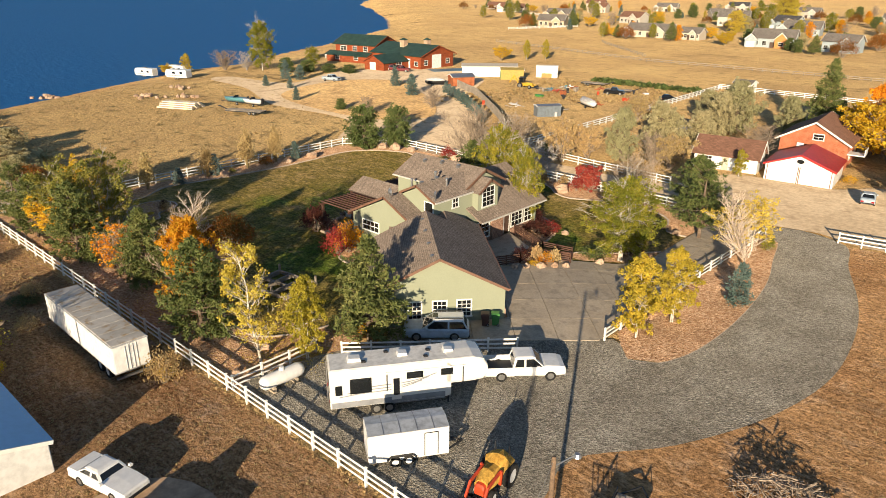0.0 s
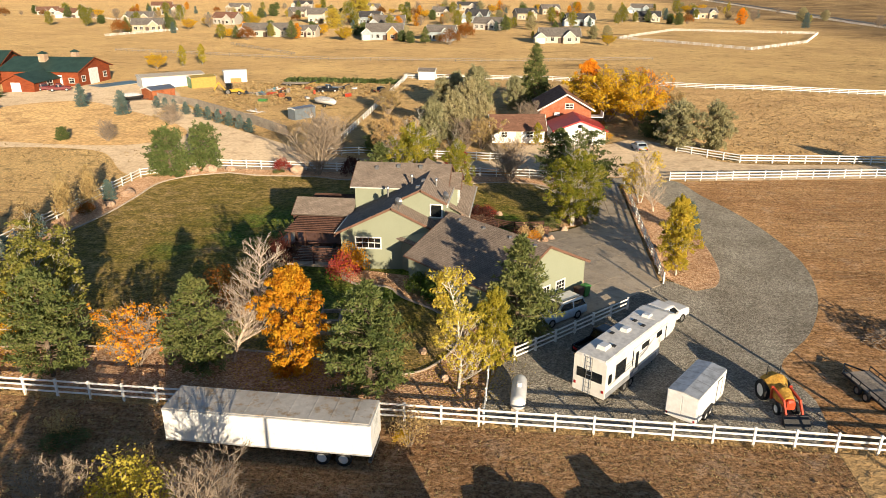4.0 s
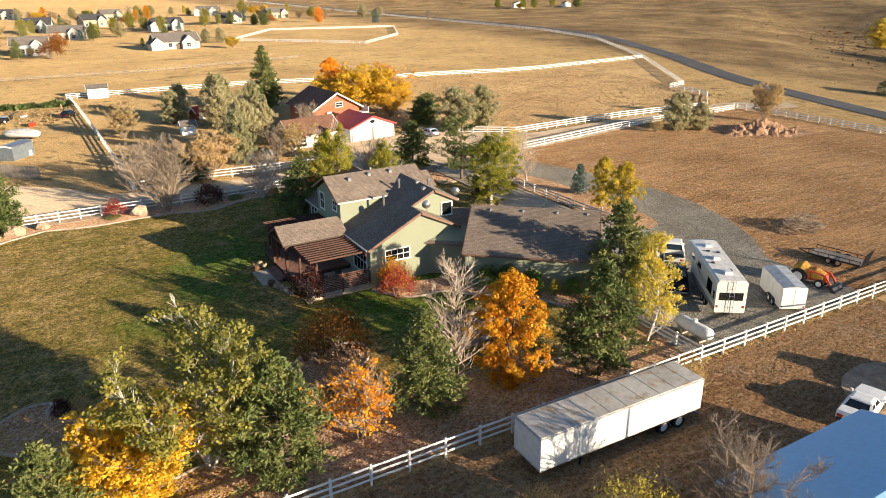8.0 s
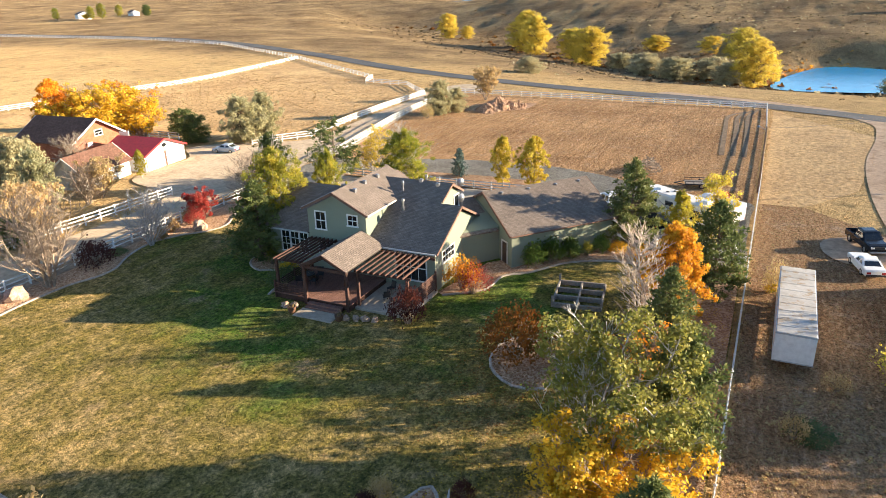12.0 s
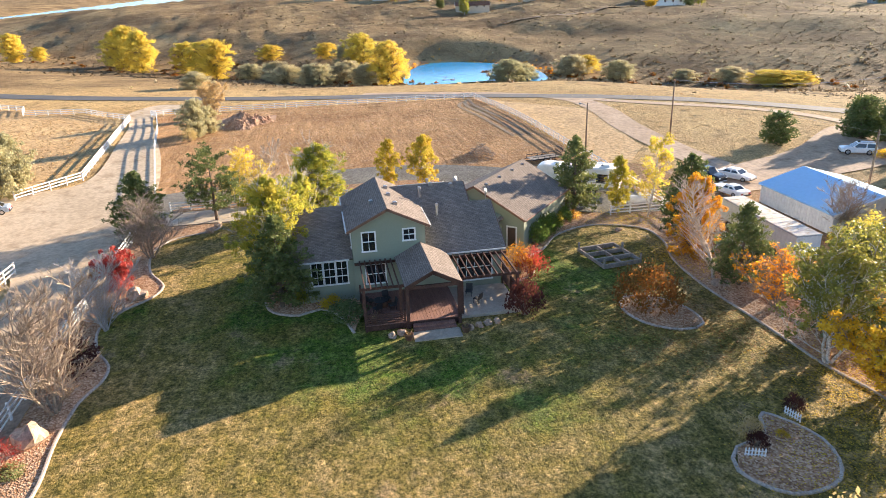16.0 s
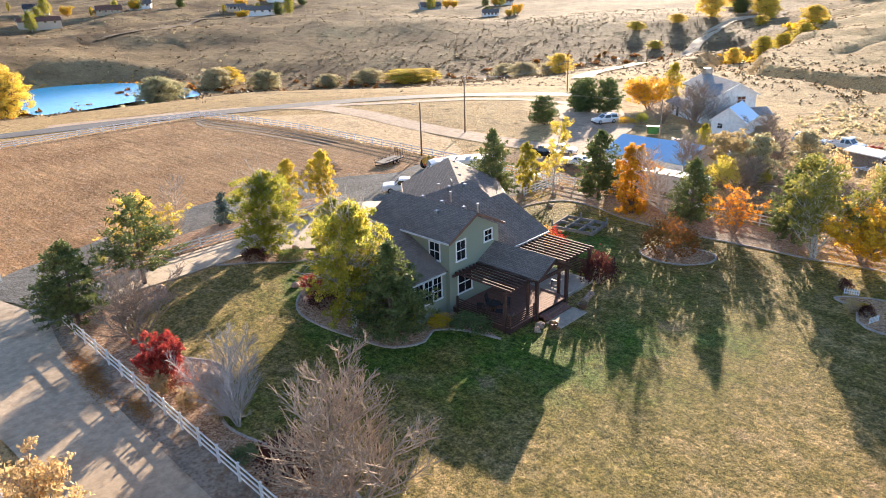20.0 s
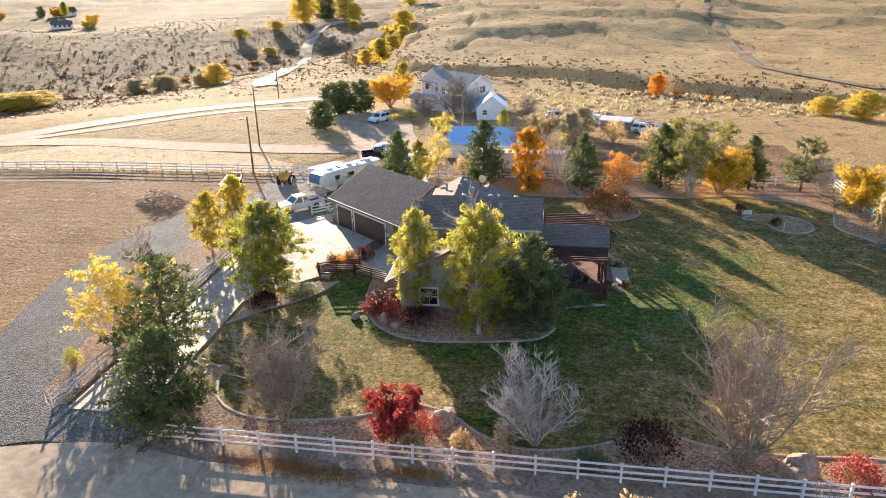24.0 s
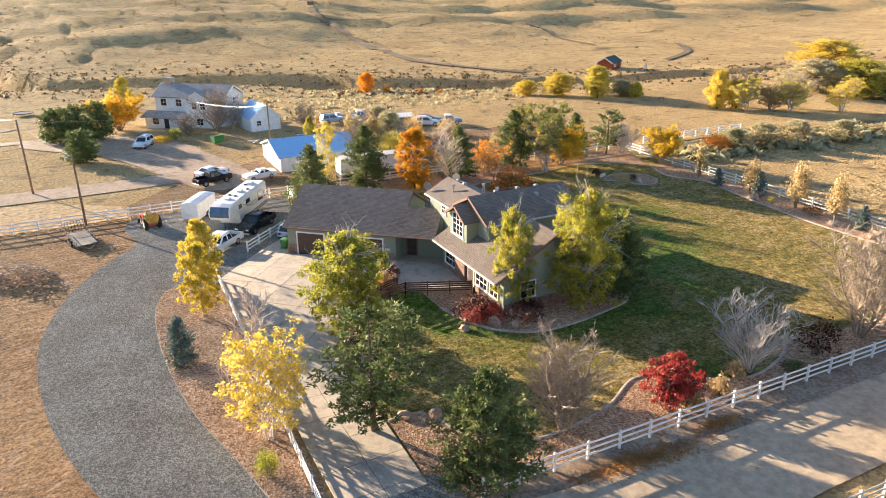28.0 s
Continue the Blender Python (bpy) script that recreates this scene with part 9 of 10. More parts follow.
def camper(x, y, turn, label, L=6.5, h=2.9, mat=None):
    t = thing("travel_trailer", label, "camper", (x, y, gz(x, y) + 0.05), turn, "stored campers")
    b = Build()
    prof = [(-L / 2, 0.6), (L / 2 - 0.5, 0.6), (L / 2, 1.2), (L / 2 - 0.15, h - 0.5), (L / 2 - 0.6, h), (-L / 2 + 0.2, h), (-L / 2, h - 0.3)]
    b.hull([(q, -1.2, z) for q, z in prof], [(q, 1.2, z) for q, z in prof])
    part("body", b, mat or PAINT_WHITE, t)
    for s in (-1, 1):
        for q in (-1.8, 0.6):
            b = Build()
            b.box(q - 0.45, q + 0.45, s * 1.21 - 0.015, s * 1.21 + 0.015, 1.6, 2.2)
            part("window", b, GLASS, t)
        b = Build()
        b.box(-L / 2 + 0.2, L / 2 - 0.3, s * 1.212 - 0.012, s * 1.212 + 0.012, 1.05, 1.25)
        part("stripe", b, GREY_GRAPHIC, t)
        for q in (-0.5, 0.35):
            wheel(t, q, s * 1.05, 0.34, 0.24)
    b = Build()
    b.box(-0.4, 0.4, -0.4, 0.4, h, h + 0.25, 0.05)
    part("roof_vent", b, METAL, t)
    b = Build()
    b.bar((L / 2 - 0.6, 0, 0.6), (L / 2 + 1.0, 0, 0.5), 0.12, 0.12)
    part("drawbar", b, DARK, t)
    return t


def flatbed(x, y, turn, label, L=8.0, load=None):
    t = thing("flatbed_trailer", label, "trailer", (x, y, gz(x, y) + 0.05), turn, "flatbed trailers")
    for i in range(7):
        b = Build()
        b.box(-L / 2, L / 2, -1.2 + i * 0.345, -1.2 + i * 0.345 + 0.33, 0.75, 0.86)
        part("plank", b, GREY_WOOD, t)
    b = Build()
    for s in (-1, 1):
        b.bar((-L / 2, s * 1.1, 0.75), (L / 2, s * 1.1, 0.75), 0.12, 0.2)
    b.bar((L / 2, 0, 0.8), (L / 2 + 1.8, 0, 1.5), 0.2, 0.2)
    b.bar((L / 2 + 1.6, 0, 1.5), (L / 2 + 2.2, 0, 1.5), 0.3, 0.2)
    part("chassis", b, DARK, t)
    for s in (-1, 1):
        for q in (-L * 0.3, -L * 0.18):
            wheel(t, q, s * 1.1, 0.4, 0.25)
    return t


boat_on_trailer(-141, 85.5, 200, "faded teal open motorboat on a trailer", BOAT_BLUE)
flatbed(-129, 80.0, 205, "dark gooseneck flatbed trailer on dry grass", 8.5)
boat_on_trailer(-136, 86.5, 195, "small white fishing boat on a trailer", PAINT_WHITE, None, 5.0)
camper(-229, 106.5, 200, "white travel trailer parked near the shore", 7.5)
camper(-221, 113.5, 195, "white camper with striped sides near shore", 7.0)
camper(-190, 97.5, 205, "white enclosed cargo trailer near the shore", 7.0, 2.7)
stack = thing("lumber_stack", "pale stacked beams lying on dry grass", "lumber", (-146, 74.5, gz(-146, 74.5)), 205)
for j in range(4):
    for i in range(5 - j):
        b = Build()
        y0 = -2.4 + i * 0.95 + j * 0.4
        b.box(-4.5 + 0.3 * (i % 2), 4.5 - 0.2 * (j % 2), y0, y0 + 0.85, 0.05 + j * 0.32, 0.34 + j * 0.32, 0.03)
        part("beam", b, LUMBER, stack)
for x, y, n, s in ((-165, 76, 14, 0.9), (-158, 82, 10, 0.8), (-172, 88, 12, 0.8), (-205, 68, 16, 1.0)):
    t = thing("rock_pile", "pile of tan rocks on the grass", "rock pile", (x, y, gz(x, y)), group="rock piles")
    rr = random.Random(int(x))
    for k in range(n):
        b = Build()
        b.blob((rr.gauss(0, 1.8), rr.gauss(0, 1.2), 0.25), (s * rr.uniform(0.4, 0.9), s * rr.uniform(0.4, 0.8), s * 0.5), 0.25, k + 7, 8, 5)
        part("rock", b, ROCK, t)

# backhoe loader
bk = thing("backhoe_loader", "yellow backhoe loader in the equipment yard", "backhoe", (-110, 152, gz(-110, 152) + 0.05), 10)
b = Build()
shell(b, [(0.2, 0.7, 1.3, 0.5), (1.0, 0.65, 1.6, 0.5), (2.4, 0.65, 1.5, 0.45), (2.6, 0.7, 1.3, 0.42)])
part("engine_hood", b, MACHINE_YELLOW, bk)
b = Build()
b.box(-1.4, 0.3, -0.7, 0.7, 0.7, 1.4, 0.08)
part("chassis", b, MACHINE_YELLOW, bk)
b = Build()
for x in (-1.2, 0.2):
    for y in (-0.65, 0.65):
        b.tube((x, y, 1.35), (x, y, 2.75), 0.05, 0.05, 5)
b.box(-1.35, 0.35, -0.8, 0.8, 2.72, 2.84, 0.04)
part("cab_frame", b, DARK, bk)
b = Build()
b.box(-1.1, 0.1, -0.62, 0.62, 1.45, 2.65)
part("cab_glass", b, GLASS, bk)
b = Build()
for s in (-1, 1):
    b.bar((1.0, s * 0.8, 1.5), (3.4, s * 0.8, 0.75), 0.12, 0.2)
part("loader_arm", b, MACHINE_YELLOW, bk)
b = Build()
b.hull([(3.3, -1.1, 0.1), (4.2, -1.1, 0.15), (3.4, -1.1, 0.9)], [(3.3, 1.1, 0.1), (4.2, 1.1, 0.15), (3.4, 1.1, 0.9)])
part("bucket", b, DARK, bk)
b = Build()
b.bar((-1.4, 0, 1.2), (-3.0, 0, 3.2), 0.25, 0.3)
b.bar((-3.0, 0, 3.2), (-4.4, 0, 1.2), 0.22, 0.28)
part("boom", b, MACHINE_YELLOW, bk)
for s in (-1, 1):
    wheel(bk, -0.7, s * 0.95, 0.75, 0.45)
    wheel(bk, 2.0, s * 0.85, 0.5, 0.3)
# other stored things
boat_on_trailer(-82.0, 138.0, 150, "covered boat on a trailer among weeds", PAINT_WHITE, TARP_GREY, 6.5)
boat_on_trailer(-129, 138, 40, "boat under a grey cover beside the shed", DARK, TARP_GREY, 5.5)
flatbed(-88, 163, 10, "long empty flatbed trailer in the yard", 6.5)
flatbed(-99, 169, 5, "flatbed trailer loaded with planks in the yard", 7.0)
car("pickup_truck", "dark old pickup in the equipment yard", (-87, 158.5), 20, PAINT_BLACK, 5.0, 1.85, "pickup")
car("car", "dark blue small car in the equipment yard", (-73.5, 160), 60, PAINT_BLACK, 4.2, 1.7, "sedan")
rr = random.Random(31)
JUNK = [RUST, METAL, GREY_WOOD, DARK, TRACTOR_RED, BIN_GREEN, PAINT_WHITE, MACHINE_YELLOW, BOAT_BLUE, TARP_GREY]
NAMES = {id(RUST): "rusty scrap-steel", id(METAL): "grey metal", id(GREY_WOOD): "weathered wooden", id(DARK): "black plastic", id(TRACTOR_RED): "red painted", id(BIN_GREEN): "green plastic", id(PAINT_WHITE): "white plastic", id(MACHINE_YELLOW): "yellow painted", id(BOAT_BLUE): "faded teal", id(TARP_GREY): "tarp-covered grey"}
for i in range(58):
    if i < 34:
        x, y = rr.uniform(-108, -80), rr.uniform(124, 172)
        if x + y < 22 or abs(x + 82) + abs(y - 138) < 5:
            continue
        place = "in the equipment yard"
    elif i < 50:
        x, y, place = rr.uniform(-74, -54), rr.uniform(-32, -10), "in the scrapyard"
    else:
        x, y, place = rr.uniform(-52, -40), rr.uniform(-12, -4), "behind the steel barn"
    mat = rr.choice(JUNK)
    kind = rr.randrange(3)
    at = (x, y, gz(x, y))
    if kind == 0:
        t = thing("crate", f"{NAMES[id(mat)]} crate lying {place}", "crate", at, rr.uniform(0, 180), "yard clutter")
        L, W, h = rr.uniform(0.8, 2.0), rr.uniform(0.6, 1.2), rr.uniform(0.4, 1.1)
        b = Build()
        b.box(-L / 2, L / 2, -W / 2, W / 2, 0.08, h, 0.05)
        part("box", b, mat, t)
        for s in (-1, 1):
            b = Build()
            b.box(-L / 2, L / 2, s * W * 0.35 - 0.05, s * W * 0.35 + 0.05, 0, 0.08)
            part("runner", b, GREY_WOOD, t)
    elif kind == 1:
        t = thing("drum", f"{NAMES[id(mat)]} drum standing {place}", "drum", at, 0, "yard clutter")
        b = Build()
        b.loft([[(q * math.cos(a), q * math.sin(a), z) for a in (6.283 * k / 12 for k in range(12))] for z, q in ((0, 0.3), (0.3, 0.3), (0.32, 0.33), (0.36, 0.3), (0.6, 0.3), (0.62, 0.33), (0.66, 0.3), (0.92, 0.3), (0.92, 0.26), (0.89, 0.26))])
        part("barrel", b, mat, t)
    else:
        t = thing("scrap_heap", f"heap of {NAMES[id(mat)]} scrap {place}", "scrap", at, rr.uniform(0, 180), "yard clutter")
        for k in range(9):
            b = Build()
            c = Vector((rr.gauss(0, 0.8), rr.gauss(0, 0.6), rr.uniform(0.15, 0.6)))
            d = Vector((rr.uniform(-1, 1), rr.uniform(-1, 1), rr.uniform(-0.2, 0.3))).normalized() * rr.uniform(0.5, 1.3)
            b.bar(c - d, c + d, rr.uniform(0.08, 0.4), rr.uniform(0.05, 0.15))
            part("scrap_piece", b, mat, t)
# dumpster, trampoline and pool by the farmhouse
dm = thing("dumpster", "green metal dumpster on the dirt forecourt", "dumpster", (-34.0, -14.4, gz(-34, -14.4) + 0.12), 20)
b = Build()
b.hull([(-0.9, -0.5, 0.1), (0.9, -0.5, 0.1), (0.9, 0.5, 0.1), (-0.9, 0.5, 0.1)], [(-0.95, -0.75, 1.2), (0.95, -0.75, 1.2), (0.95, 0.65, 1.35), (-0.95, 0.65, 1.35)])
part("bin", b, BIN_GREEN, dm)
b = Build()
b.hull([(-1, -0.8, 1.22), (1, -0.8, 1.22), (1, 0.7, 1.38), (-1, 0.7, 1.38)], [(-1, -0.8, 1.28), (1, -0.8, 1.28), (1, 0.7, 1.44), (-1, 0.7, 1.44)])
part("lid", b, BIN_GREEN, dm)
for x, y, nm, lab, m in ((-1.5, -78, "trampoline", "round dark trampoline on the dry grass", DARK), (-6.5, -74, "stock_tank", "round blue tank beside the trampoline", BOAT_BLUE)):
    t = thing(nm, lab, nm.replace("_", " "), (x, y, gz(x, y)))
    b = Build()
    q = 2.2 if nm == "trampoline" else 1.2
    b.loft([[(r0 * math.cos(a), r0 * math.sin(a), z) for a in (6.283 * k / 20 for k in range(20))] for z, r0 in ((0.62, q), (0.78, q), (0.78, q * 0.92), (0.7, q * 0.9))])
    part("rim", b, m, t)
    for k in range(6):
        b = Build()
        b.tube((q * 0.95 * math.cos(k * 1.047), q * 0.95 * math.sin(k * 1.047), 0), (q * 0.95 * math.cos(k * 1.047), q * 0.95 * math.sin(k * 1.047), 0.65), 0.05, 0.05, 5)
        part("leg", b, METAL, t)

# tracks worn into the hills
SOIL_TRACK = surface("worn_soil_track", (0.16, 0.105, 0.06), (0.24, 0.165, 0.10), 0.1, 1.2, 0.95, 0.5, 0.1)
ribbon("hill_track", [(-155.1, -384.1), (-140, -310), (-129, -259), (-131, -233), (-126, -175), (-121, -132), (-126, -111), (-133, -94), (-139, -80)], 3.6, SOIL_TRACK, 0.35, "worn brown track climbing the dry hill", "track")
ribbon("hill_track", [(-229.5, -217.7), (-214, -161), (-210, -135)], 2.4, SOIL_TRACK, 0.3, "faint worn track on the dry hill", "track")
ribbon("hill_track", [(-243, -121), (-225, -97), (-198, -80)], 2.4, SOIL_TRACK, 0.3, "faint worn track on the dry hill", "track")
ribbon("hill_track", [(330, -60), (345, -110), (375, -150), (372, -190)], 4.0, SOIL_TRACK, 0.5, "curving dirt track on the eastern rise", "track")
# dark soil strips for the furrows and the long shadows lying in them
for k in range(3):
    ribbon("wheel_rut", [(58.0 - k * 2.6, 23 + k), (45, 24.5 + k * 1.8), (28, 24.0 + k * 1.8), (6, 23.4 + k * 1.6)], 0.8, SOIL_TRACK, 0.09, "turned furrow with its painted long shadow along the field fence", "track")

# ---- neighbours' trees and far planting ----
AROUND = [(ASPEN_B, -34.7, 102.3, 0.62, 0.62), (TANTREE, -56.9, 96.9, 1.0, 1.0), (OLIVE, -49.4, 108.9, 1.05, 0.9), (OLIVE, -48.7, 129.3, 1.1, 1.0), (OLIVE, -55.5, 140.0, 0.9, 0.9), (TANTREE, -44.1, 99.6, 0.95, 0.9), (OLIVE, -49.8, 107.0, 1.2, 1.0), (OLIVE, -45.0, 111.5, 1.0, 0.8), (OLIVE, -52.4, 99.5, 1.15, 0.8), (OLIVE, -47.5, 134.0, 1.35, 1.2), (OLIVE, -39.5, 139.0, 1.0, 0.85), (OLIVE, -53.0, 146.0, 1.0, 0.85), (TANTREE, -58.8, 92.4, 1.17, 0.95), (BARE, -68.0, 92.6, 0.95, 1.1), (BARE, -46.6, 99.0, 0.8, 0.8),
          (SPRUCE_T, -35.1, 144.4, 1.17, 1.15), (GOLD_B, -20.2, 127.5, 1.75, 1.9), (RUSTY, -12.6, 129.5, 1.95, 1.9), (GOLD_B, -15.2, 123, 1.35, 1.2), (GOLD, -24.0, 133, 1.4, 1.4), (OLIVE, -10.7, 103.6, 1.1, 1.3), (OLIVE, -5.0, 103.6, 1.1, 0.95), (JUNI, -13.5, 112, 0.7, 0.9), (JUNI, -8.1, 120, 0.65, 0.9), (SH_GOLD, -22.0, 110.5, 1.1, 1.0),
          (TANTREE, -62, 100, 0.7, 1.0), (JUNI, -61, 94, 0.5, 0.8), (TANTREE, -66, 130, 1.0, 1.0), (BARE, -36.4, 113.8, 0.9, 0.9),
          (OLIVE, 25.0, 82.5, 0.95, 1.0), (TANTREE, 50.5, 82.5, 1.4, 1.0), (OLIVE, 29.0, 80.5, 0.7, 0.8), (SH_TAN, 20, 83, 1.0, 1.2), (TANTREE, -5, 140, 0.8, 0.8), (OLIVE, -11, 146, 0.9, 0.9),
          (GOLD_B, -155, 200, 0.8, 0.8), (ASPEN_B, -150, 208, 1.0, 1.0), (ASPEN_B, -146, 214, 1.0, 1.0), (COTTON, -188.8, 124.4, 1.35, 1.3), (ASPEN_B, -218, 115, 0.9, 1.2), (BARE_W, -192, 121, 1.1, 1.1), (BARE, -198, 117, 0.9, 1.2), (GOLD_B, -224, 112, 0.6, 0.8), (JUNI, -176, 131.7, 0.5, 0.8), (JUNI, -180, 127, 0.6, 0.8), (SPRUCE_A, -168, 118, 1.3, 1.4), (SPRUCE_A, -164, 120, 1.0, 1.4), (JUNI, -171, 136, 0.35, 0.8), (JUNI, -165, 139, 0.35, 0.8), (COTTON, -184, 140, 0.6, 0.7),
          (SPRUCE_A, -136, 130, 1.3, 1.3), (SPRUCE_A, -121.6, 121.8, 1.3, 1.4), (SPRUCE_A, -135.4, 97.6, 0.8, 0.8), (SPRUCE_A, -152, 108, 0.7, 0.8), (BARE, -110, 97, 0.6, 0.6), (JUNI, -118.6, 97, 0.35, 0.4), (BARE, -106, 112.4, 0.7, 0.8), (SPRUCE_A, -160, 106, 0.7, 0.8),
          (JUNI, -13.0, -11.0, 0.72, 0.85), (JUNI, -12.4, -26.5, 0.95, 1.0), (JUNI, -16.0, -29.0, 0.95, 0.95), (JUNI, -9.5, -29.5, 0.85, 0.95), (GOLD_B, -19.8, -39.2, 1.15, 1.3), (ASPEN_B, -21.6, -46, 1.4, 1.4), (SH_GOLD, -25.3, -20, 1.2, 1.9), (SH_YELLOW, -28, -21.5, 1.1, 1.9), (BARE_W, -39.0, -27, 1.3, 1.2), (BARE, -36, -25.6, 1.2, 1.2), (BARE, -30.6, -24.4, 0.6, 0.9), (SH_GOLD, -54, -9, 1.1, 1.5), (ASPEN_B, -47.5, -4.6, 0.75, 0.8), (BARE, -58, -4, 0.8, 0.9), (OLIVE, -61, -8, 0.7, 0.8), (SH_TAN, -66, -4, 1.4, 1.6), (SH_TAN, -72, -2, 1.2, 1.6), (BARE, -51, -20, 0.7, 0.9),
          # the first two trees are invented, to throw shade on the trailer yard
          (OLIVE, -58.6, 3.2, 0.85, 0.9), (TANTREE, -54.0, 2.0, 1.0, 1.0), (SH_AMBER, -56.6, 9.8, 1.0, 1.0), (BARE, -51.0, 8.0, 0.9, 0.8), (BARE, -59.4, 8.4, 0.7, 0.7), (SH_GOLD, -53.0, 10.2, 1.3, 0.8), (SH_TAN, -58.6, 14.4, 0.5, 0.8), (SH_TAN, -74, 12, 1.0, 1.2), (SH_TAN, -83, 16, 0.8, 1.2), (SH_DARK, -64.5, 16.0, 0.4, 0.8), (SH_TAN, -65.2, 17.0, 0.6, 0.8), (SH_DARK, -58.2, 2.0, 1.2, 1.3), (SH_YELLOW, -60.0, 4.0, 0.9, 1.1)]
for k, x, y, s, w in AROUND:
    plant(k, x, y, s, w)
SPRUCE_ROW = [(-118.7, 131.0), (-112.6, 127.0), (-104.7, 121.6), (-98.0, 116.4), (-91.3, 111.0), (-85.0, 104.6)]
for (ax, ay), (bx, by) in zip(SPRUCE_ROW, SPRUCE_ROW[1:]):
    for s in (0.0, 0.5):
        plant(SPRUCE_A, ax + (bx - ax) * s, ay + (by - ay) * s, 0.68, 0.85)
sf = thing("slat_fence", "grey solid slat fence of the equipment yard", "fence", (-125.5, 143, 0))
line = [(-126, 142.5), (-110, 132.8), (-89.5, 114.8), (-80, 105.4)]
for (ax, ay), (bx, by) in zip(line, line[1:]):
    n = int(math.hypot(bx - ax, by - ay) / 2.4)
    for i in range(n):
        p, q = Vector((ax + (bx - ax) * i / n, ay + (by - ay) * i / n, 0)), Vector((ax + (bx - ax) * (i + 0.97) / n, ay + (by - ay) * (i + 0.97) / n, 0))
        b = Build()
        b.bar(p + Vector((0, 0, 1.9)), q + Vector((0, 0, 1.9)), 0.08, 1.95)
        placed("panel", b, GREY_WOOD, sf)

# pond and creek trees, scrub slopes
BIG_COTTON = proto(crown_tree("cottonwood_tree", "large golden cottonwood by the water", 51, 15, 6.5, LEAF_AMBER, BARK, 0.1, 17, 16, 84, 0.3, 1.35, 0.4, 2, 0.45, 2))
BIG_ORANGE = proto(crown_tree("cottonwood_tree", "large amber cottonwood in the valley", 52, 15, 6.0, LEAF_AMBER, BARK, 0.06, 17, 16, 80, 0.3, 1.35, 0.4, 3, 0.4, 3))
GULLY_ORANGE = proto(crown_tree("cottonwood_tree", "small orange cottonwood in the gully", 57, 12, 6.0, LEAF_ORANGE, BARK, 0.05, 15, 14, 70, 0.34, 1.2, 0.3, 3, 0.4, 3))
BIG_SAGE = proto(crown_tree("willow_tree", "broad grey-olive willow near the water", 53, 8, 5.5, LEAF_SAGE, BARK, 0.03, 16, 15, 76, 0.3, 1.2, 0.25, 3, 0.4, 2))
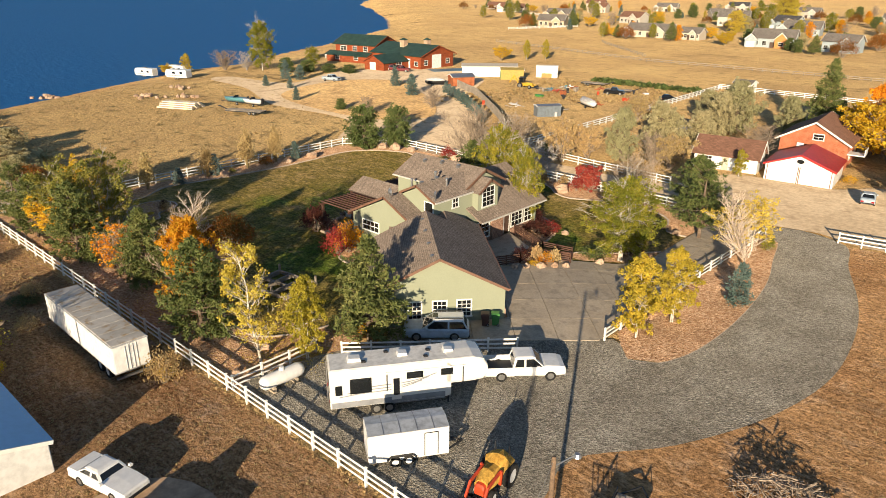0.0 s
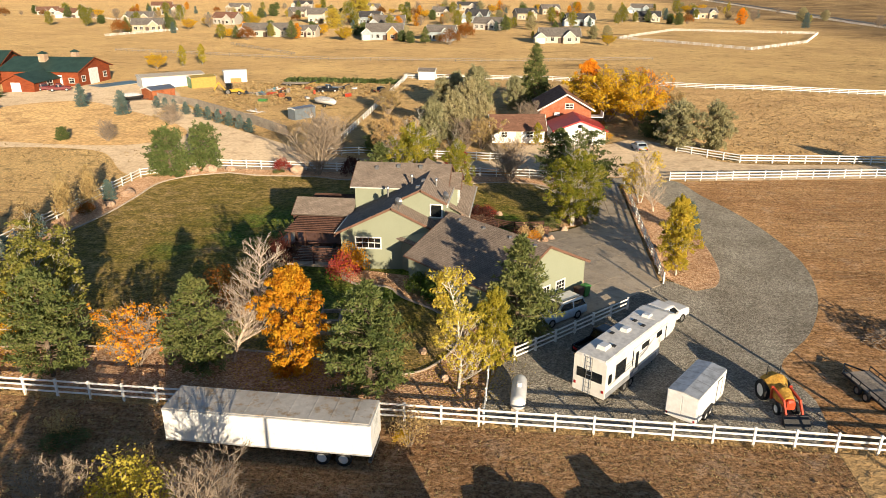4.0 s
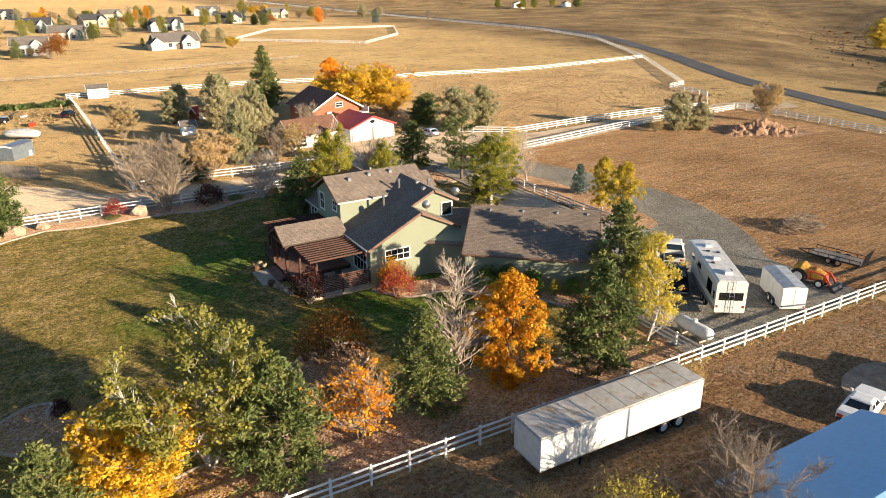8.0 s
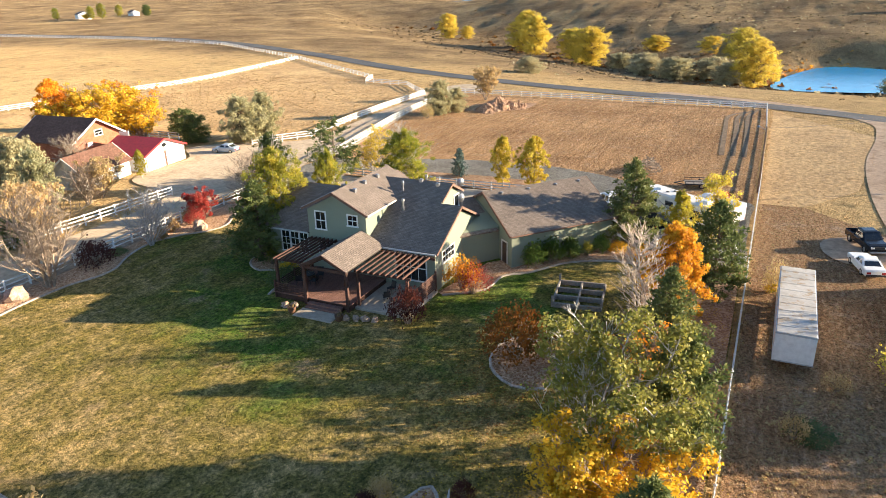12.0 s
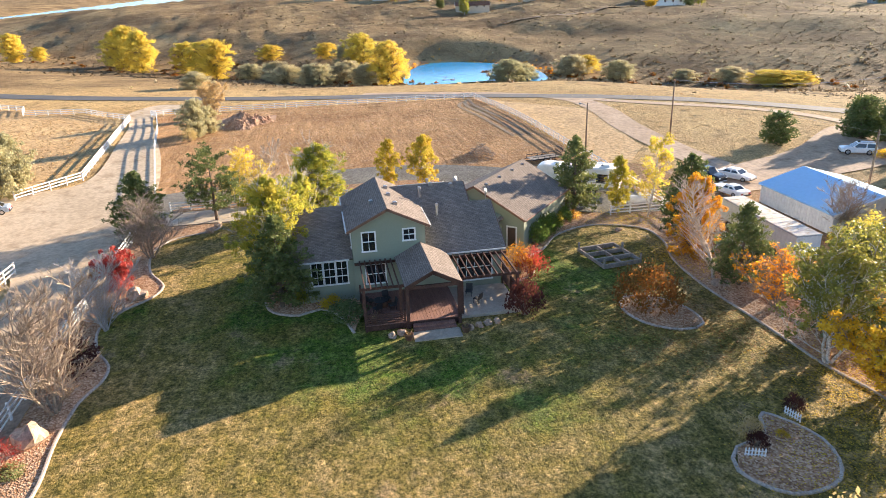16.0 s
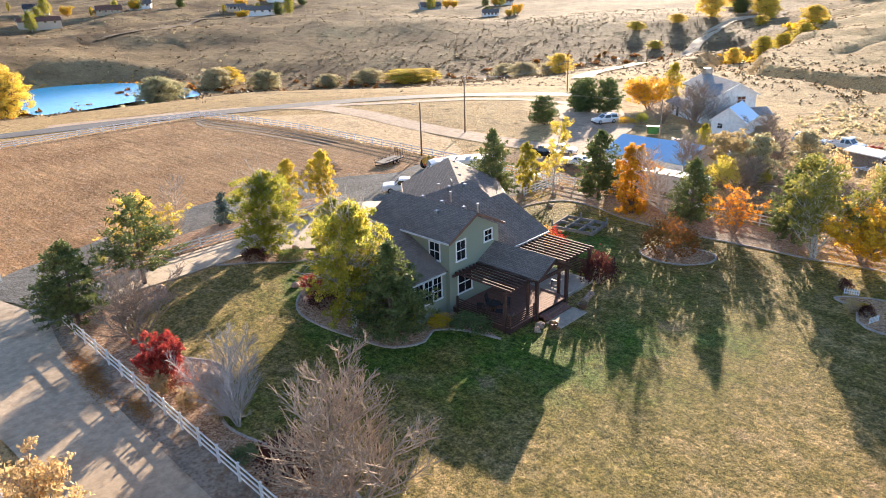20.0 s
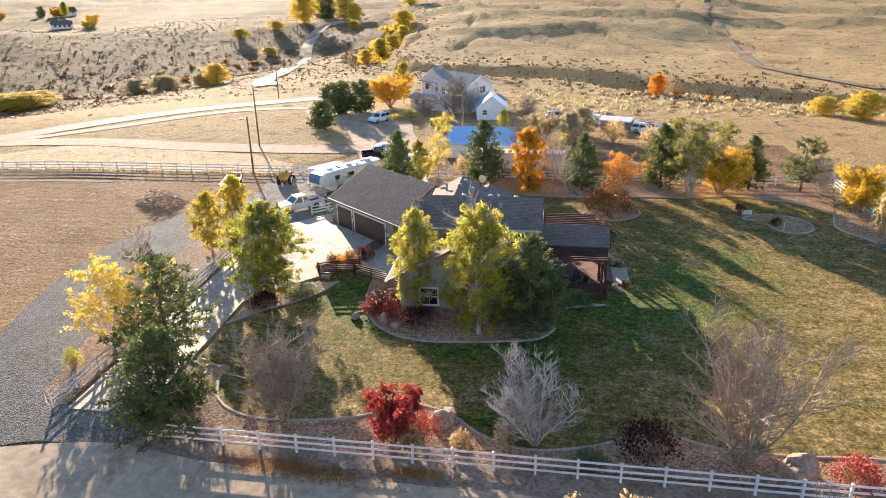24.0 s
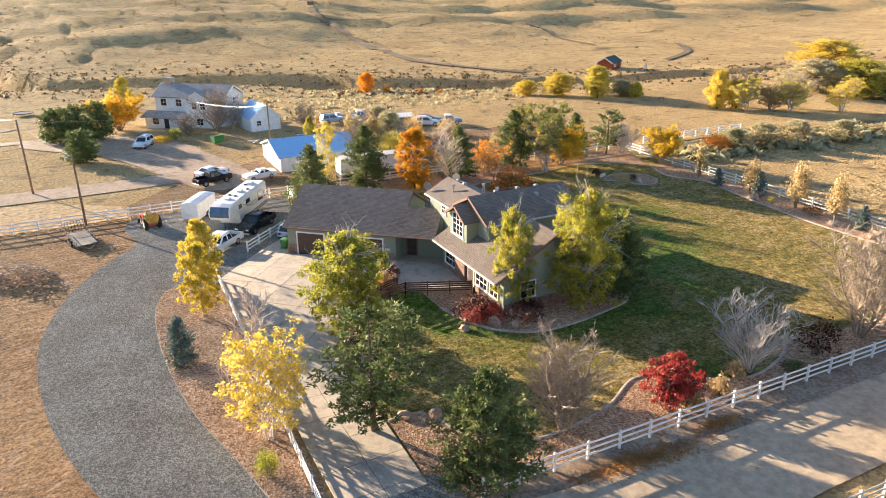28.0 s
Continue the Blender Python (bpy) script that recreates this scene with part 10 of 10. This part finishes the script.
VALLEY = [(BIG_COTTON, 186, 28, 1.15, 1.35), (BIG_COTTON, 238, 35, 0.9, 1.0), (BIG_SAGE, 192, 36, 1.0, 1.3), (BIG_SAGE, 205, 44, 1.0, 1.2), (BIG_SAGE, 197, 58, 1.0, 1.2), (BIG_SAGE, 205, 70, 0.9, 1.1), (BIG_SAGE, 171, -20, 1.1, 1.2), (BIG_SAGE, 178, -28, 0.8, 0.9), (BIG_SAGE, 190, -54, 1.0, 1.1), (BIG_COTTON, 195, -63, 0.45, 0.75), (BIG_ORANGE, 283, 145, 1.35, 1.4), (BIG_ORANGE, 300, 155, 1.1, 1.2), (BIG_ORANGE, 315, 163, 0.9, 1.1), (BIG_COTTON, 272, 121, 0.85, 0.9), (BIG_COTTON, 252, 110, 0.95, 1.0), (BIG_COTTON, 241, 103, 1.0, 1.0), (BIG_COTTON, 351, 229, 0.9, 0.9), (BIG_COTTON, 351, 215, 0.45, 0.6), (BIG_SAGE, 124, 96, 0.6, 0.65),
          (BIG_COTTON, 289, 80, 0.45, 0.8), (BIG_COTTON, 268, 50, 0.45, 0.8), (BIG_SAGE, 251, 40, 1.0, 1.2), (BIG_COTTON, 144, -120, 0.32, 1.0), (BIG_COTTON, 138, -128, 0.3, 0.9), (BIG_SAGE, 156, -110, 0.7, 1.0), (BIG_SAGE, 181, -72, 0.9, 1.0), (BIG_SAGE, 165, -95, 0.6, 0.8), (BIG_SAGE, 225, 75, 0.9, 1.1), (BIG_SAGE, 235, 88, 0.8, 1.0), (BIG_SAGE, 300, 120, 0.8, 1.0),
          (GULLY_ORANGE, -82.0, -69.0, 0.4, 0.42), (GULLY_ORANGE, -86.2, -65.4, 0.3, 0.4), (GULLY_ORANGE, -92.2, -56.5, 0.25, 0.32), (GULLY_ORANGE, -96.0, -52.5, 0.2, 0.3), (GULLY_ORANGE, -49, -108, 0.4, 0.32), (GULLY_ORANGE, -44, -103, 0.26, 0.26), (BIG_ORANGE, 25.7, -193.6, 0.3, 0.45), (BIG_ORANGE, 27, -228, 0.4, 0.6), (BIG_COTTON, 25.4, -247, 0.4, 0.6), (BIG_ORANGE, 23.7, -268, 0.45, 0.6), (BIG_COTTON, 65, -129, 0.4, 0.6), (BIG_SAGE, 72, -134, 0.6, 0.7), (BIG_COTTON, 134.6, -309.5, 0.3, 0.7), (BIG_COTTON, 122, -338, 0.3, 0.7), (BIG_COTTON, 103, -275, 0.25, 0.6), (BIG_COTTON, 112.3, -365, 1.0, 1.1), (JUNI, 104, -392, 2.4, 2.0), (BIG_ORANGE, 92, -395, 0.9, 1.1), (BIG_ORANGE, 78, -372, 0.6, 0.7), (BIG_COTTON, 68.6, -334, 0.3, 0.5), (BIG_COTTON, 126, -435, 0.9, 1.0), (BIG_COTTON, 50, -430, 0.9, 1.0), (BIG_COTTON, 137, -118, 0.35, 1.1), (BIG_SAGE, 116, -160, 0.7, 1.0), (BIG_SAGE, 98, -150, 0.7, 1.0), (BIG_COTTON, 30, -300, 0.5, 0.8),
          (BIG_COTTON, -109, -33, 0.2, 0.36), (BIG_COTTON, -114, -27, 0.3, 0.42), (BIG_ORANGE, -122, -24, 0.3, 0.22), (BIG_SAGE, -126.5, -19, 0.42, 0.4), (BIG_COTTON, -127, -15, 0.2, 0.22), (BIG_ORANGE, -133, 3.2, 0.38, 0.32), (THIN, -136, 8, 1.0, 1.1), (BARE, -139, 5, 1.2, 1.2), (THIN, -143, 13, 0.9, 1.1), (BARE, -147, 10, 1.1, 1.2), (THIN, -152, 18, 1.0, 1.4), (TANTREE, -141, 10, 0.9, 1.2), (BIG_COTTON, -136, 5.5, 0.34, 0.3), (BIG_SAGE, -172, -4, 0.8, 1.1), (BIG_COTTON, -180, 2, 0.5, 0.9), (BIG_SAGE, -190, 4, 0.8, 1.1), (BIG_COTTON, -200, -20, 0.5, 1.2), (BIG_COTTON, -120, -20, 0.4, 0.4), (OLIVE, -108, 30, 0.45, 0.9), (OLIVE, -114, 30.5, 0.5, 1.0), (OLIVE, -121, 31.5, 0.5, 1.1), (OLIVE, -128, 35, 0.5, 1.0), (SH_RUST, -104, 30, 0.7, 0.9)]
for k, x, y, s, w in VALLEY:
    plant(k, x, y, s, w)
NB = random.Random(5)
KINDS = [COTTON, COTTON, ASPEN_B, GOLD, GOLD_B, JUNI, SPRUCE_A, SH_RUST, BARE, PINE_A, TANTREE, OLIVE]
for x, y, *_ in NEIGH:
    for _ in range(7):
        k = NB.choice(KINDS)
        s = NB.uniform(0.7, 1.2) * (1.5 if k in (SPRUCE_A, REDTREE, SH_RUST) else 0.85)
        plant(k, x + NB.uniform(-26, 26), y + NB.choice((-1, 1)) * NB.uniform(9, 24), s, s)
for x, y, *_ in HILL:
    for _ in range(4):
        k = NB.choice([COTTON, ASPEN_B, JUNI, GOLD_B])
        s = NB.uniform(0.8, 1.4)
        plant(k, x + NB.uniform(-24, 24), y + NB.uniform(-24, 24), s, s)
for _ in range(110):
    k = NB.choice([COTTON, ASPEN_B, GOLD, GOLD_B, JUNI, JUNI, SPRUCE_A, BARE, BARE, OLIVE, OLIVE, TANTREE])
    x, y = NB.uniform(-430, 190), NB.uniform(395, 720)
    if x < -900 + 1.25 * y * 0.9 or (x > 0 and y < 440):
        continue
    s = NB.uniform(0.9, 1.5) * (1.5 if k in (SPRUCE_A, REDTREE) else 0.9)
    plant(k, x, y, s, s)
plant(BIG_COTTON, -152, 405, 0.65, 0.6)
plant(BIG_COTTON, -166, 530, 1.2, 1.2)


def scrub(name, label, mat, n, where, size, seed, blades=8, tall=1.0):
    """Countless low clumps over the slopes, joined as one cover."""
    r, g = random.Random(seed), np.random.default_rng(seed)
    at = np.array([where(r) for _ in range(n)])
    base = np.column_stack([at, ground_z(at[:, 0], at[:, 1])]).repeat(blades, 0)
    s = (size * g.uniform(0.4, 1.4, n)).repeat(blades)[:, None]
    a, q = g.uniform(0, 6.28, (len(s), 1)), g.random((len(s), 1))
    c = base + np.hstack([np.cos(a) * s * q, np.sin(a) * s * q, s * tall * 0.7 * g.random((len(s), 1)) * (1 - 0.6 * q) + 0.03])
    d = np.hstack([g.uniform(-1, 1, (len(s), 2)), g.uniform(0.1, 1, (len(s), 1))])
    d *= s * 0.5 / np.linalg.norm(d, axis=1, keepdims=True)
    w = np.hstack([-d[:, 1:2], d[:, 0:1], d[:, 2:3] * 0.2])
    w *= s * 0.3 / (np.linalg.norm(w, axis=1, keepdims=True) + 1e-6)
    v = np.stack([c - d, c + w, c + d, c - w], 1).reshape(-1, 3)
    me = bpy.data.meshes.new(name)
    me.from_pydata(v.tolist(), [], np.arange(len(v)).reshape(-1, 4).tolist())
    me.materials.append(mat)
    return tagged(new(name, me), label, "scrub", kind="stuff")


def in_box(x0, x1, y0, y1, keep=None):
    def pick_one(r):
        while True:
            x, y = r.uniform(x0, x1), r.uniform(y0, y1)
            if keep is None or keep(x, y):
                return x, y
    return pick_one


def near_line(line, spread):
    def pick_one(r):
        i = r.randrange(len(line) - 1)
        t = r.random()
        (ax, ay), (bx, by) = line[i], line[i + 1]
        return (ax + (bx - ax) * t) * PLAN + r.gauss(0, spread), (ay + (by - ay) * t) * PLAN + r.gauss(0, spread)
    return pick_one


scrub("sagebrush", "grey-green sagebrush dotting the dry slopes", BRUSH, 2600, near_line(GULLY + [(-330, -40)], 16), 0.7, 1)
scrub("sagebrush", "dark dry sagebrush in the valley", BRUSH, 2600, near_line(CREEK, 34), 1.0, 2)
scrub("sagebrush", "thick dark sagebrush by the dirt road", BRUSH, 4200, in_box(10, 220, -420, -66), 0.6, 3)
scrub("scrub", "orange autumn rushes along the pond shore", LEAF_ORANGE, 420, near_line([(232, 30), (300, 22), (326, -10), (300, -52), (240, -56)], 5), 0.8, 4, 10)
scrub("scrub", "dry tan brush along field edges", LEAF_TAN, 900, in_box(-116, -60, 2, 19), 0.2, 5)
scrub("scrub", "dry weeds in the equipment yard", LEAF_TAN, 700, in_box(-115, -60, 105, 175, lambda x, y: y > 230 + x * 1.0), 0.6, 6)
scrub("grass_clumps", "tufts of dry grass on the near pasture", STRAW, 6000, in_box(-120, 60, -30, 20.3, lambda x, y: not (-56 < x < -20 and -12 < y < 20)), 0.16, 7, 5)
scrub("grass_clumps", "tufts of stubble in the brown field", STRAW, 5000, in_box(-7, 58, 22, 92), 0.13, 8, 5)
scrub("grass_clumps", "weeds along the boundary fence", STRAW, 1500, in_box(-92, 58, 20.2, 21.2), 0.17, 9, 6, 2.0)
scrub("grass_clumps", "tufts of dry grass beyond the west fence", STRAW, 4000, in_box(-190, -93, 30, 110), 0.3, 10, 5)
scrub("grass_clumps", "dry grass of the neighbour's pasture", STRAW, 5000, in_box(-4, 80, 100, 176), 0.3, 11, 5)
scrub("scrub", "dark hedge plants along the far yard", JUNIPER, 260, in_box(-104, -72, 176, 181), 1.1, 12, 12)
scrub("lawn_tufts", "short green and straw turf of the lawn", TURF, 60000, in_box(-91, -30, 28, 80.5, lambda x, y: not (-64 < x < -30 and 34 < y < 66)), 0.085, 13, 3, 0.6)
scrub("grass_clumps", "stubble and weeds of the brown field", STRAW, 9000, in_box(-7, 58, 22, 90), 0.1, 14, 4)
scrub("grass_clumps", "dry weeds in the dirt yard", STRAW, 9000, in_box(-92, -17, 8, 20.3, lambda x, y: not (-52 < x < -38 and y < 10)), 0.1, 15, 4)
scrub("scrub", "rusty and olive hedge below the pasture", LEAF_TAN, 320, near_line([(-126, 38), (-180, 42), (-250, 56)], 1.6), 1.3, 16, 14)
scrub("scrub", "olive brush below the pasture", LEAF_SAGE, 420, near_line([(-124, 39), (-180, 43), (-250, 57)], 2.0), 1.4, 17, 14)
scrub("sagebrush", "pale dry rabbitbrush on the slope", LEAF_SAGE, 900, in_box(-120, -45, -78, -30), 0.7, 18, 10)
scrub("sagebrush", "dark brush patches on the far hills", JUNIPER, 110, in_box(-420, 320, -420, -110), 0.9, 19, 8)
scrub("sagebrush", "scattered dark brush on the eastern rise", BRUSH, 1800, in_box(150, 520, -330, 120), 0.9, 20, 8)
scrub("sagebrush", "pale rabbitbrush on the eastern rise", LEAF_SAGE, 700, in_box(120, 520, -330, 120), 0.8, 23, 8)
scrub("sagebrush", "dry low brush over the southern hills", BRUSH, 420, in_box(-330, 40, -430, -130), 0.6, 24, 7)
scrub("sagebrush", "pale bunchgrass over the southern hills", STRAW, 2600, in_box(-330, 40, -400, -100), 0.45, 25, 6)
scrub("scrub", "rusty willow brush along the creek", LEAF_RUST, 160, near_line(CREEK, 12), 1.8, 21, 22)
scrub("scrub", "yellow willow brush by the dirt road", LEAF_GOLD, 90, near_line([(33, -245), (36, -300), (33, -350), (50, -390)], 5), 2.2, 22, 22)

# specimens that found no place yet stand with the far planting
for i, ob in enumerate(PROTO):
    x, y = -90 + 9 * i, 330 + 12 * (i % 3)
    ob.matrix_basis = pose(x, y, gz(x, y), 0, 0, 40 * i)
